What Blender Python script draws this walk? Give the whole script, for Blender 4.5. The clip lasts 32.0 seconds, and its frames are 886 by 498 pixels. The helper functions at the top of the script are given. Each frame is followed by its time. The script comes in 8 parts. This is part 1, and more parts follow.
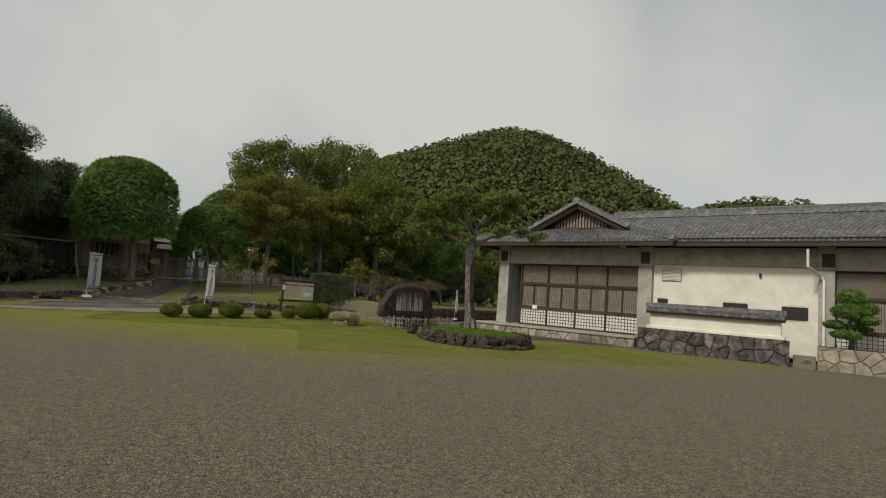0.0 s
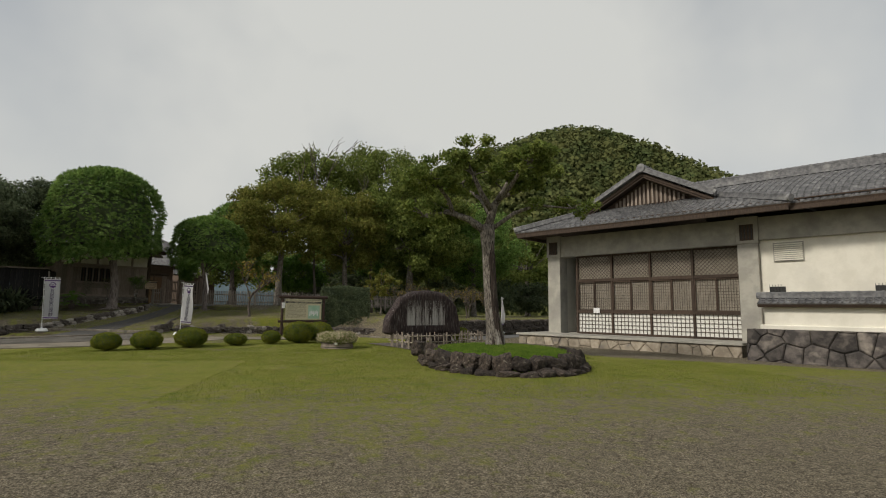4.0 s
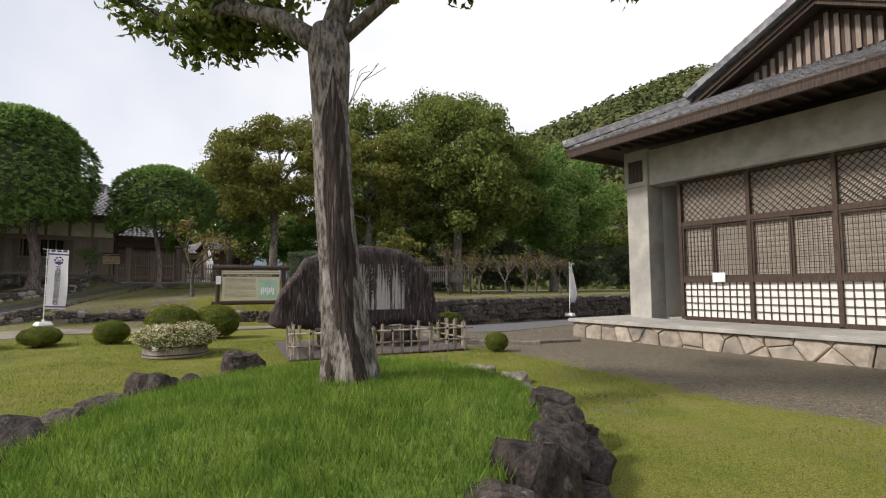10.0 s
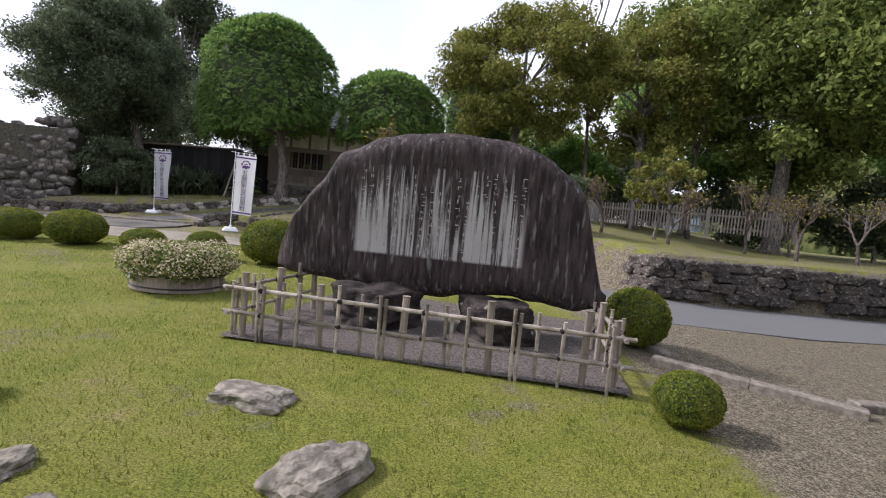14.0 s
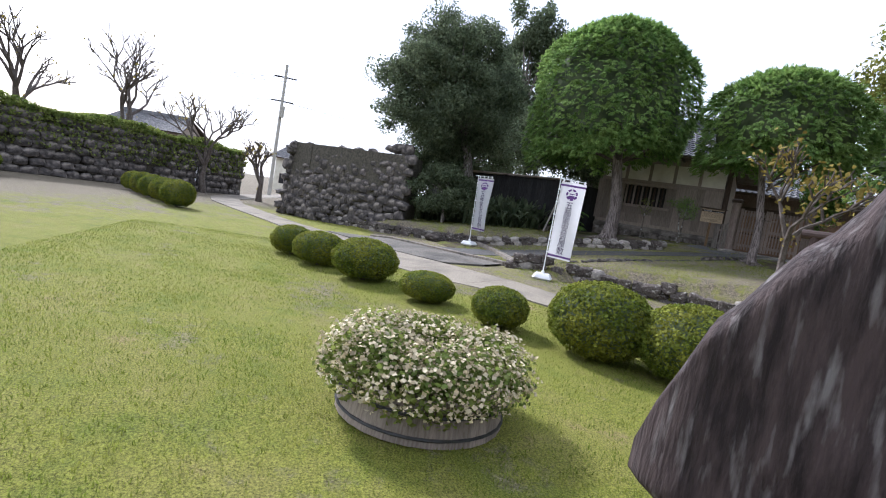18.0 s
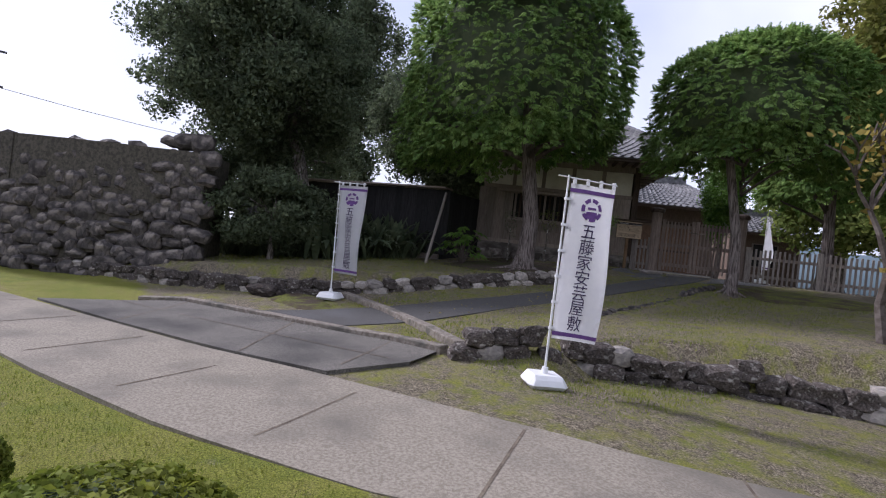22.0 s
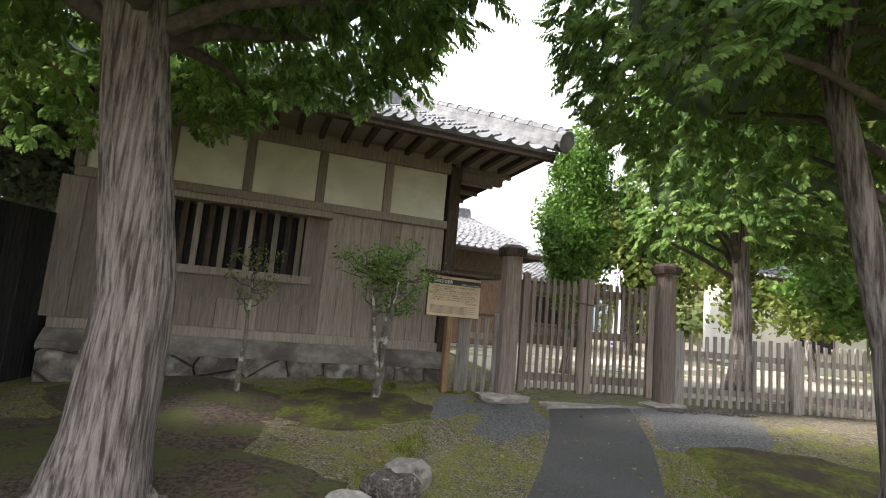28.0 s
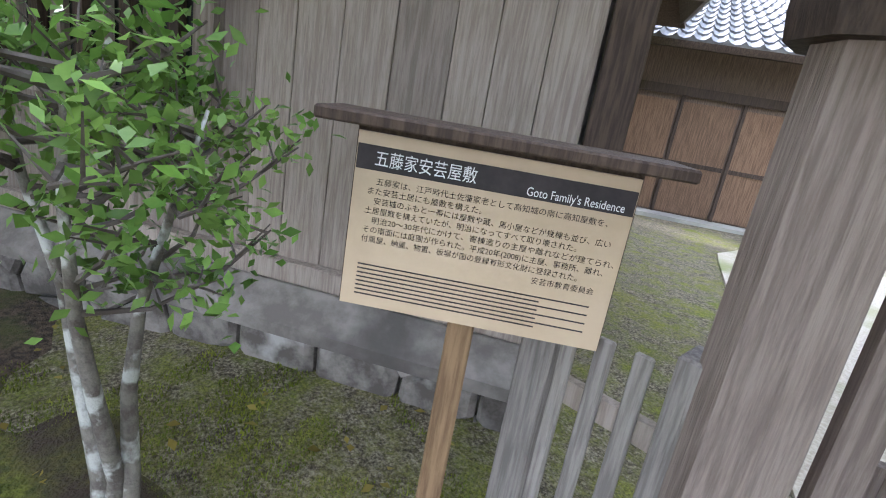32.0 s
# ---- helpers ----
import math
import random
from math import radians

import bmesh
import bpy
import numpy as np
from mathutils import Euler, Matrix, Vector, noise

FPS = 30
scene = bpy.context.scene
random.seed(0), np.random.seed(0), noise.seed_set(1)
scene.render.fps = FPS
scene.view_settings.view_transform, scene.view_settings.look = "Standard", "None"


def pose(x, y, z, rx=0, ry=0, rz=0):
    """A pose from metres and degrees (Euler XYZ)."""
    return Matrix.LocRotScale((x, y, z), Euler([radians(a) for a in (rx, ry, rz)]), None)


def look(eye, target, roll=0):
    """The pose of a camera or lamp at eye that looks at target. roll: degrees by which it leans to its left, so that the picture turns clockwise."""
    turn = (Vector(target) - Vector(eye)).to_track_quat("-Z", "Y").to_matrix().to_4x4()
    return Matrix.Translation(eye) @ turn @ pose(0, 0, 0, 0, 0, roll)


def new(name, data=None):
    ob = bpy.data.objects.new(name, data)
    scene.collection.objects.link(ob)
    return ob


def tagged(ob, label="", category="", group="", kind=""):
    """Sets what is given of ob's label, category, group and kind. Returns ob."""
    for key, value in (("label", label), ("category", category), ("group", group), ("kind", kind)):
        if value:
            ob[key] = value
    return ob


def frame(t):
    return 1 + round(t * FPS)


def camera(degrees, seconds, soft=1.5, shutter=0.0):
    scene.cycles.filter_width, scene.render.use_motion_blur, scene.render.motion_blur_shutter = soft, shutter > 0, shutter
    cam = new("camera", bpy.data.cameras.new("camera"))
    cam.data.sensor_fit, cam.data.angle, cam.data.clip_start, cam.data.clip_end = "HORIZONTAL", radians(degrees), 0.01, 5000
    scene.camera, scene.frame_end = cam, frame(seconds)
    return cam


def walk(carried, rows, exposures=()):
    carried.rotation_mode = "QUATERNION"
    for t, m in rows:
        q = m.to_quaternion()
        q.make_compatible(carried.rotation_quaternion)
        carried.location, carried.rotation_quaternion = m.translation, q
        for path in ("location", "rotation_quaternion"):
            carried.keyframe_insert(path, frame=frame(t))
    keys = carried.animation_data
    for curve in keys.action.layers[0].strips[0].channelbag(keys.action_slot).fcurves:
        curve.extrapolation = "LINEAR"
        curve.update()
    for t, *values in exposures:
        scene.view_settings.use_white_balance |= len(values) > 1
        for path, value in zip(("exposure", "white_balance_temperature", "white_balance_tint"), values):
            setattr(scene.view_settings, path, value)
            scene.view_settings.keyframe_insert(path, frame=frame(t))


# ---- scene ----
# ---- camera ----
cam = camera(81.5, 32.0, soft=1.1)
PATH = [
    (0, -6.107, -10.683, 1.821, 5.34, -4.27, -15.60),
    (0.5, -5.359, -9.941, 1.764, 7.87, -0.31, -3.89),
    (1, -4.753, -9.104, 1.807, 8.43, -0.10, -0.90),
    (1.5, -4.209, -8.309, 1.826, 8.74, 1.14, 1.68),
    (2, -3.728, -7.507, 1.761, 6.84, -0.80, -3.20),
    (2.5, -3.297, -6.805, 1.683, 7.23, 0.08, -3.01),
    (3, -2.965, -6.026, 1.688, 6.91, -1.38, -5.26),
    (3.5, -2.662, -5.262, 1.637, 7.04, -0.36, -5.23),
    (5.5, -1.682, -1.939, 1.507, 5.27, -5.71, -19.66),
    (6, -1.160, -1.093, 1.497, 4.60, -4.65, -12.86),
    (6.5, -0.627, -0.273, 1.459, 2.88, -3.58, -3.01),
    (7, -0.101, 0.661, 1.440, 2.10, -2.85, -2.74),
    (7.5, 0.439, 1.476, 1.417, 3.74, -3.67, -0.64),
    (8, 0.960, 2.368, 1.394, 2.50, -3.00, 1.12),
    (8.5, 1.461, 3.293, 1.441, 4.91, -4.31, 3.99),
    (9, 1.962, 4.208, 1.417, 4.84, -1.67, -0.12),
    (9.5, 2.386, 5.131, 1.444, 4.73, -4.03, 5.45),
    (10, 2.910, 6.033, 1.450, 4.07, 0.37, 5.63),
    (10.5, 3.280, 6.966, 1.451, 2.72, -2.76, 0.05),
    (11, 3.719, 7.803, 1.470, 1.12, -1.01, 0.64),
    (11.5, 4.055, 8.788, 1.496, 1.55, -3.59, -0.91),
    (12, 4.355, 9.701, 1.498, 2.88, -3.77, 8.06),
    (12.5, 4.547, 10.608, 1.520, 2.32, -3.94, 23.56),
    (13, 4.570, 11.487, 1.518, 0.47, -3.51, 34.38),
    (13.5, 4.289, 12.257, 1.469, -1.99, -4.71, 38.22),
    (15.5, 2.678, 14.889, 1.489, -8.92, -6.26, 46.13),
    (16, 2.418, 15.166, 1.510, -7.74, -5.67, 52.26),
    (16.5, 2.020, 15.287, 1.513, -9.43, -4.73, 52.36),
    (17, 1.466, 15.335, 1.518, -10.82, -6.77, 57.83),
    (17.5, 0.689, 15.278, 1.541, -10.21, -8.97, 84.55),
    (18, -0.122, 15.246, 1.575, -4.78, -9.60, 74.74),
    (18.5, -1.060, 15.196, 1.557, -3.35, -10.82, 69.96),
    (19, -2.017, 15.096, 1.559, -2.23, -9.72, 67.86),
    (19.5, -2.954, 15.045, 1.561, -2.55, -7.58, 72.02),
    (20, -3.834, 15.059, 1.567, -1.67, -6.23, 64.37),
    (20.5, -4.766, 15.200, 1.580, -0.61, -6.84, 61.38),
    (21, -5.628, 15.501, 1.604, -2.84, -7.12, 56.07),
    (21.5, -6.458, 15.876, 1.658, -3.96, -7.70, 56.40),
    (22, -7.254, 16.295, 1.689, -0.05, -6.62, 52.54),
    (22.5, -8.116, 16.712, 1.697, -2.07, -8.62, 57.07),
    (23, -9.011, 17.189, 1.735, -3.18, -8.84, 56.62),
    (23.5, -9.841, 17.618, 1.800, -3.26, -9.95, 58.14),
    (24, -10.602, 18.094, 1.775, -4.18, -7.48, 55.83),
    (24.5, -11.516, 18.446, 1.873, -4.85, -9.05, 50.70),
    (25, -12.309, 19.004, 1.887, -0.89, -5.14, 42.59),
    (25.5, -13.007, 19.683, 1.965, -2.51, -6.45, 36.01),
    (26, -13.429, 20.443, 2.164, 3.56, -2.29, 28.10),
    (26.5, -13.858, 21.153, 2.316, 5.87, -4.39, 24.43),
    (28.5, -13.547, 25.051, 2.737, 7.37, -5.24, 24.49),
    (29, -13.615, 25.910, 2.811, 4.03, -5.37, 32.29),
    (29.5, -13.687, 26.729, 2.878, 3.62, -5.49, 33.95),
    (30, -13.766, 27.553, 3.028, 0.19, -5.41, 40.24),
    (30.5, -14.033, 28.143, 3.024, -4.71, -6.64, 51.24),
    (31, -14.390, 28.637, 3.121, -8.53, -6.03, 62.11),
    (31.5, -14.765, 29.042, 3.223, -11.17, -7.39, 63.31),
    (32, -15.074, 29.173, 3.252, -16.50, -9.43, 59.06),
]

walk(cam, [(t, pose(x, y, z, 90 + pitch, roll, yaw)) for t, x, y, z, pitch, roll, yaw in PATH],
     exposures=[(0.0, -0.36, 6800, 8), (3.5, -0.3, 6750, 9), (6.0, -0.02, 6500, 14), (9.0, 0.4, 6350, 17), (11.0, 0.45, 6450, 15), (13.0, 0.5, 6250, 21), (16.0, 1.5, 5450, 20), (18.0, 1.15, 5600, 18), (19.0, 0.7, 5750, 21),
                (21.0, 0.4, 5600, 24), (23.0, 0.7, 5700, 26), (24.0, 1.0, 5650, 26), (25.0, 1.35, 5650, 25), (26.0, 2.0, 5650, 22), (28.5, 2.2, 6300, 14), (30.0, 2.65, 5850, 18), (32.0, 3.2, 5400, 17)])

# ---- sky and sun ----
SUN_AZ = math.atan2(-0.87, -0.45)
SUN_EL = radians(38)
world = bpy.data.worlds.new("sky")
scene.world = world
world.use_nodes = True
wn, wl = world.node_tree.nodes, world.node_tree.links
sky = wn.new("ShaderNodeTexSky")
sky.sky_type, sky.sun_disc = "NISHITA", False
sky.sun_elevation, sky.sun_rotation = SUN_EL, SUN_AZ % (2 * math.pi)
sky.dust_density, sky.air_density = 2.5, 1.0
cloud_noise = wn.new("ShaderNodeTexNoise")
cloud_noise.inputs["Scale"].default_value = 1.3
cloud_noise.inputs["Detail"].default_value = 5
cloud_ramp = wn.new("ShaderNodeValToRGB")
cloud_ramp.color_ramp.elements[0].position, cloud_ramp.color_ramp.elements[1].position = 0.33, 0.62
cloud_ramp.color_ramp.elements[0].color = (0.38, 0.38, 0.38, 1)
wl.new(cloud_noise.outputs["Fac"], cloud_ramp.inputs["Fac"])
sky_mix = wn.new("ShaderNodeMixRGB")
sky_mix.inputs["Color2"].default_value = (7.4, 7.6, 7.5, 1)
wl.new(cloud_ramp.outputs["Color"], sky_mix.inputs["Fac"])
wl.new(sky.outputs["Color"], sky_mix.inputs["Color1"])
wl.new(sky_mix.outputs["Color"], wn["Background"].inputs["Color"])
wn["Background"].inputs["Strength"].default_value = 0.1
sun = new("sun", bpy.data.lights.new("sun", "SUN"))
sun.data.energy, sun.data.angle, sun.data.color = 2.6, radians(7), (1.0, 0.95, 0.86)
SUN_DIR = Vector((math.sin(SUN_AZ) * math.cos(SUN_EL), math.cos(SUN_AZ) * math.cos(SUN_EL), math.sin(SUN_EL)))
sun.matrix_basis = look(SUN_DIR * 60, (0, 0, 0))


# ---- materials ----
def mat(name, c1, c2, scale=8.0, rough=0.8, metal=0.0, bump=0.2, bscale=None, c3=None, s3=1.2, t3=(0.5, 0.65), stretch=(1, 1, 1),
        island=0.0, obj_rand=0.0, sss=0.0, spec=0.4, trans=0.0):
    """Two-colour noise grain, an optional larger stain, relief and per-piece variation."""
    m = bpy.data.materials.new(name)
    m.use_nodes = True
    n, l = m.node_tree.nodes, m.node_tree.links
    b = n["Principled BSDF"]
    b.inputs["Roughness"].default_value, b.inputs["Metallic"].default_value = rough, metal
    b.inputs["Specular IOR Level"].default_value = spec
    tc = n.new("ShaderNodeTexCoord")
    mp = n.new("ShaderNodeMapping")
    mp.inputs["Scale"].default_value = stretch
    l.new(tc.outputs["Object"], mp.inputs["Vector"])
    t = n.new("ShaderNodeTexNoise")
    t.inputs["Scale"].default_value, t.inputs["Detail"].default_value, t.inputs["Roughness"].default_value = scale, 6, 0.65
    l.new(mp.outputs["Vector"], t.inputs["Vector"])
    r = n.new("ShaderNodeValToRGB")
    r.color_ramp.elements[0].position, r.color_ramp.elements[1].position = 0.4, 0.6
    r.color_ramp.elements[0].color, r.color_ramp.elements[1].color = (*c1, 1), (*c2, 1)
    l.new(t.outputs["Fac"], r.inputs["Fac"])
    col = r.outputs["Color"]
    if c3:
        t2 = n.new("ShaderNodeTexNoise")
        t2.inputs["Scale"].default_value, t2.inputs["Detail"].default_value = s3, 7
        l.new(mp.outputs["Vector"], t2.inputs["Vector"])
        r2 = n.new("ShaderNodeValToRGB")
        r2.color_ramp.elements[0].position, r2.color_ramp.elements[1].position = t3
        l.new(t2.outputs["Fac"], r2.inputs["Fac"])
        mx = n.new("ShaderNodeMixRGB")
        mx.inputs["Color2"].default_value = (*c3, 1)
        l.new(r2.outputs["Color"], mx.inputs["Fac"])
        l.new(col, mx.inputs["Color1"])
        col = mx.outputs["Color"]
    for amount, node, sock in ((island, "ShaderNodeNewGeometry", "Random Per Island"), (obj_rand, "ShaderNodeObjectInfo", "Random")):
        if amount:
            g = n.new(node)
            mr = n.new("ShaderNodeMapRange")
            mr.inputs["To Min"].default_value, mr.inputs["To Max"].default_value = 1 - amount, 1 + amount
            l.new(g.outputs[sock], mr.inputs["Value"])
            hs = n.new("ShaderNodeHueSaturation")
            l.new(mr.outputs["Result"], hs.inputs["Value"])
            l.new(col, hs.inputs["Color"])
            col = hs.outputs["Color"]
    l.new(col, b.inputs["Base Color"])
    if bump:
        t4 = n.new("ShaderNodeTexNoise")
        t4.inputs["Scale"].default_value, t4.inputs["Detail"].default_value = bscale or scale * 3, 5
        l.new(mp.outputs["Vector"], t4.inputs["Vector"])
        bp = n.new("ShaderNodeBump")
        bp.inputs["Strength"].default_value, bp.inputs["Distance"].default_value = bump, 0.02
        l.new(t4.outputs["Fac"], bp.inputs["Height"])
        l.new(bp.outputs["Normal"], b.inputs["Normal"])
    if trans:
        tr = n.new("ShaderNodeBsdfTranslucent")
        l.new(col, tr.inputs["Color"])
        ms = n.new("ShaderNodeMixShader")
        ms.inputs["Fac"].default_value = trans
        l.new(b.outputs["BSDF"], ms.inputs[1])
        l.new(tr.outputs["BSDF"], ms.inputs[2])
        l.new(ms.outputs["Shader"], n["Material Output"].inputs["Surface"])
    return m


M_STONE = mat("field_stone", (0.045, 0.037, 0.032), (0.135, 0.113, 0.098), 14, 0.92, bump=1.0, c3=(0.3, 0.285, 0.25), s3=6, t3=(0.57, 0.66), obj_rand=0.3)
M_STONE_PALE = mat("pale_stone", (0.24, 0.22, 0.2), (0.42, 0.38, 0.33), 4, 0.9, bump=0.5, c3=(0.12, 0.11, 0.1), s3=2, t3=(0.55, 0.7), obj_rand=0.25)
M_PODIUM_STONE = mat("podium_stone", (0.26, 0.22, 0.17), (0.4, 0.35, 0.28), 3, 0.9, bump=0.4, c3=(0.12, 0.11, 0.1), s3=1.5, t3=(0.58, 0.72), obj_rand=0.25)
M_WALL_STONE = mat("dark_wall_stone", (0.045, 0.04, 0.038), (0.12, 0.105, 0.095), 3, 0.9, bump=0.5, c3=(0.24, 0.21, 0.18), s3=2, t3=(0.55, 0.7), obj_rand=0.3)
M_ROCK = mat("dark_lichen_rock", (0.018, 0.014, 0.012), (0.075, 0.058, 0.047), 8, 0.92, bump=0.9, c3=(0.2, 0.185, 0.15), s3=6, t3=(0.62, 0.74), obj_rand=0.45)
M_MORTAR = mat("earth_and_mortar", (0.05, 0.045, 0.035), (0.1, 0.09, 0.07), 12, 0.95, bump=0.4)
M_PLASTER = mat("white_plaster", (0.72, 0.69, 0.6), (0.8, 0.77, 0.68), 1.5, 0.9, bump=0.05, c3=(0.62, 0.6, 0.53), s3=0.7, t3=(0.5, 0.75))
M_CONCRETE = mat("grey_concrete", (0.33, 0.32, 0.28), (0.43, 0.41, 0.36), 2, 0.9, bump=0.1, c3=(0.25, 0.24, 0.22), s3=0.8, t3=(0.5, 0.75))
M_PAVE = mat("worn_concrete_paving", (0.19, 0.165, 0.125), (0.3, 0.265, 0.21), 40, 0.9, bump=0.35, c3=(0.14, 0.125, 0.1), s3=1.0, t3=(0.45, 0.7))
M_RAMP = mat("dark_aggregate_concrete", (0.075, 0.068, 0.058), (0.2, 0.185, 0.16), 60, 0.9, bump=0.45, c3=(0.055, 0.052, 0.047), s3=0.8, t3=(0.45, 0.7))
M_ASPHALT = mat("worn_asphalt", (0.05, 0.048, 0.045), (0.1, 0.096, 0.09), 70, 0.9, bump=0.4, c3=(0.1, 0.098, 0.1), s3=0.8, t3=(0.5, 0.75))
M_ROAD = mat("road_asphalt", (0.11, 0.11, 0.11), (0.16, 0.158, 0.155), 50, 0.9, bump=0.3)
M_KERB = mat("kerb_stone", (0.15, 0.125, 0.1), (0.26, 0.23, 0.19), 15, 0.9, bump=0.4, c3=(0.09, 0.085, 0.07), s3=3)
M_TILE = mat("grey_roof_tile", (0.09, 0.09, 0.094), (0.17, 0.17, 0.174), 6, 0.65, bump=0.15, c3=(0.26, 0.26, 0.25), s3=2.5, t3=(0.55, 0.75), island=0.25)
M_WOOD_DARK = mat("dark_brown_timber", (0.035, 0.022, 0.015), (0.075, 0.05, 0.035), 8, 0.75, bump=0.3, stretch=(6, 6, 0.5), obj_rand=0.2)
M_WOOD_GREY = mat("weathered_grey_brown_wood", (0.21, 0.17, 0.14), (0.3, 0.25, 0.21), 7, 0.85, bump=0.4, stretch=(8, 8, 0.5), obj_rand=0.22)
M_WOOD_BLACK = mat("charred_black_board", (0.01, 0.01, 0.011), (0.03, 0.029, 0.03), 6, 0.85, bump=0.4, stretch=(8, 8, 0.5), obj_rand=0.35)
M_BAMBOO = mat("weathered_bamboo", (0.24, 0.2, 0.16), (0.4, 0.35, 0.3), 10, 0.6, bump=0.2, c3=(0.12, 0.1, 0.08), s3=5, obj_rand=0.3)
M_BARK = mat("grey_bark", (0.05, 0.042, 0.037), (0.24, 0.212, 0.182), 9, 0.95, bump=1.0, stretch=(3, 3, 0.9), c3=(0.34, 0.32, 0.29), s3=3.5, t3=(0.57, 0.69))
M_CEDAR_BARK = mat("stringy_cedar_bark", (0.07, 0.055, 0.048), (0.3, 0.255, 0.235), 9, 0.95, bump=1.0, stretch=(4, 4, 0.25))
M_TWIG = mat("twig_bark", (0.07, 0.055, 0.045), (0.13, 0.11, 0.095), 10, 0.9, bump=0.3)
M_IRON = mat("black_iron", (0.02, 0.02, 0.02), (0.035, 0.035, 0.035), 10, 0.5, bump=0.05)
M_WHITE = mat("white_plastic", (0.72, 0.72, 0.72), (0.8, 0.8, 0.8), 3, 0.45, bump=0.02)
M_CLOTH = mat("white_banner_cloth", (0.82, 0.82, 0.84), (0.87, 0.87, 0.88), 5, 0.85, bump=0.1, trans=0.55)
M_PURPLE = mat("purple_print", (0.12, 0.055, 0.2), (0.15, 0.07, 0.24), 20, 0.85, bump=0)
M_INK = mat("dark_ink_print", (0.06, 0.045, 0.1), (0.08, 0.06, 0.12), 20, 0.85, bump=0)
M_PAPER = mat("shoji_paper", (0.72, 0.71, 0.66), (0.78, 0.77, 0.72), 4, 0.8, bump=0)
# Darker copy of the paper, with the shade behind the lattice in its colour.
M_PAPER_SHADE = mat("shaded_window_screen", (0.3, 0.27, 0.22), (0.38, 0.34, 0.28), 2, 0.6, bump=0)
M_SOIL = mat("bare_soil", (0.09, 0.07, 0.05), (0.17, 0.135, 0.1), 10, 0.95, bump=0.6, c3=(0.2, 0.17, 0.12), s3=4)


def leaf_mat(name, a, b, var=0.35, trans=0.3, rough=0.75):
    return mat(name, a, b, 2.5, rough, bump=0, island=var, trans=trans, spec=0.2)


M_LEAF_CEDAR = leaf_mat("cedar_foliage", (0.13, 0.23, 0.06), (0.25, 0.36, 0.1), 0.45, 0.6)
M_LEAF_DARK = leaf_mat("dark_evergreen_leaf_and_fill", (0.08, 0.108, 0.062), (0.15, 0.182, 0.1), 0.45, 0.48)
M_LEAF_GREEN = leaf_mat("green_leaf", (0.115, 0.165, 0.038), (0.22, 0.255, 0.065), 0.45, 0.48)
M_LEAF_YELLOW = leaf_mat("yellowing_leaf", (0.15, 0.175, 0.035), (0.23, 0.22, 0.055), 0.4, 0.42)
M_LEAF_ORANGE = leaf_mat("autumn_leaf", (0.2, 0.15, 0.03), (0.3, 0.24, 0.06))
M_LEAF_BUSH = leaf_mat("clipped_azalea_leaf", (0.12, 0.16, 0.02), (0.23, 0.24, 0.035), 0.45, 0.4)
M_LEAF_BRIGHT = leaf_mat("glossy_bright_leaf", (0.08, 0.17, 0.025), (0.15, 0.26, 0.05), 0.3, 0.4, 0.35)
M_FLOWER = leaf_mat("cream_flower", (0.44, 0.37, 0.24), (0.68, 0.6, 0.43), 0.35, 0.2)
M_FOREST = mat("far_forest_leaf", (0.07, 0.095, 0.035), (0.14, 0.15, 0.055), 0.16, 0.85, bump=0, island=0.12, trans=0.2, spec=0.1)
M_GRASS_MOUND = leaf_mat("bright_grass_blade", (0.11, 0.2, 0.025), (0.21, 0.3, 0.05), 0.4, 0.5, 0.7)
M_GRASS = leaf_mat("grass_blade", (0.15, 0.2, 0.028), (0.24, 0.26, 0.048), 0.35, 0.45, 0.7)


# ---- mesh tools ----
def mesh_of(bm, name, material, smooth=False):
    me = bpy.data.meshes.new(name)
    bm.normal_update()
    bm.to_mesh(me)
    bm.free()
    if material:
        me.materials.append(material)
    if smooth:
        me.polygons.foreach_set("use_smooth", [True] * len(me.polygons))
    return me


def raw_mesh(name, verts, faces, material, smooth=False):
    me = bpy.data.meshes.new(name)
    me.from_pydata([tuple(v) for v in verts], [], [tuple(f) for f in faces])
    me.materials.append(material)
    if smooth:
        me.polygons.foreach_set("use_smooth", [True] * len(me.polygons))
    return me


def part(name, bm, material, parent, label="", smooth=False):
    ob = new(name, bm if isinstance(bm, bpy.types.Mesh) else mesh_of(bm, name, material, smooth))
    ob.parent = parent
    if label:
        tagged(ob, label)
    return ob


def root(name, m, label, category, group="", kind=""):
    ob = new(name)
    ob.empty_display_size = 0.2
    ob.matrix_basis = m
    return tagged(ob, label, category, group, kind)


def box(bm, x0, x1, y0, y1, z0, z1, m=None, bevel=0.0):
    vs = [bm.verts.new(v) for v in ((x0, y0, z0), (x1, y0, z0), (x1, y1, z0), (x0, y1, z0), (x0, y0, z1), (x1, y0, z1), (x1, y1, z1), (x0, y1, z1))]
    fs = [bm.faces.new([vs[i] for i in f]) for f in ((0, 3, 2, 1), (4, 5, 6, 7), (0, 1, 5, 4), (1, 2, 6, 5), (2, 3, 7, 6), (3, 0, 4, 7))]
    if bevel:
        es = list({e for f in fs for e in f.edges})
        got = bmesh.ops.bevel(bm, geom=es, offset=bevel, segments=1, affect="EDGES")
        vs = list({v for f in got["faces"] for v in f.verts} | {v for v in vs if v.is_valid})
    if m is not None:
        for v in vs:
            v.co = m @ v.co
    return vs


def boxes(*specs, bevel=0.0):
    bm = bmesh.new()
    for s in specs:
        box(bm, *s, bevel=bevel)
    return bm


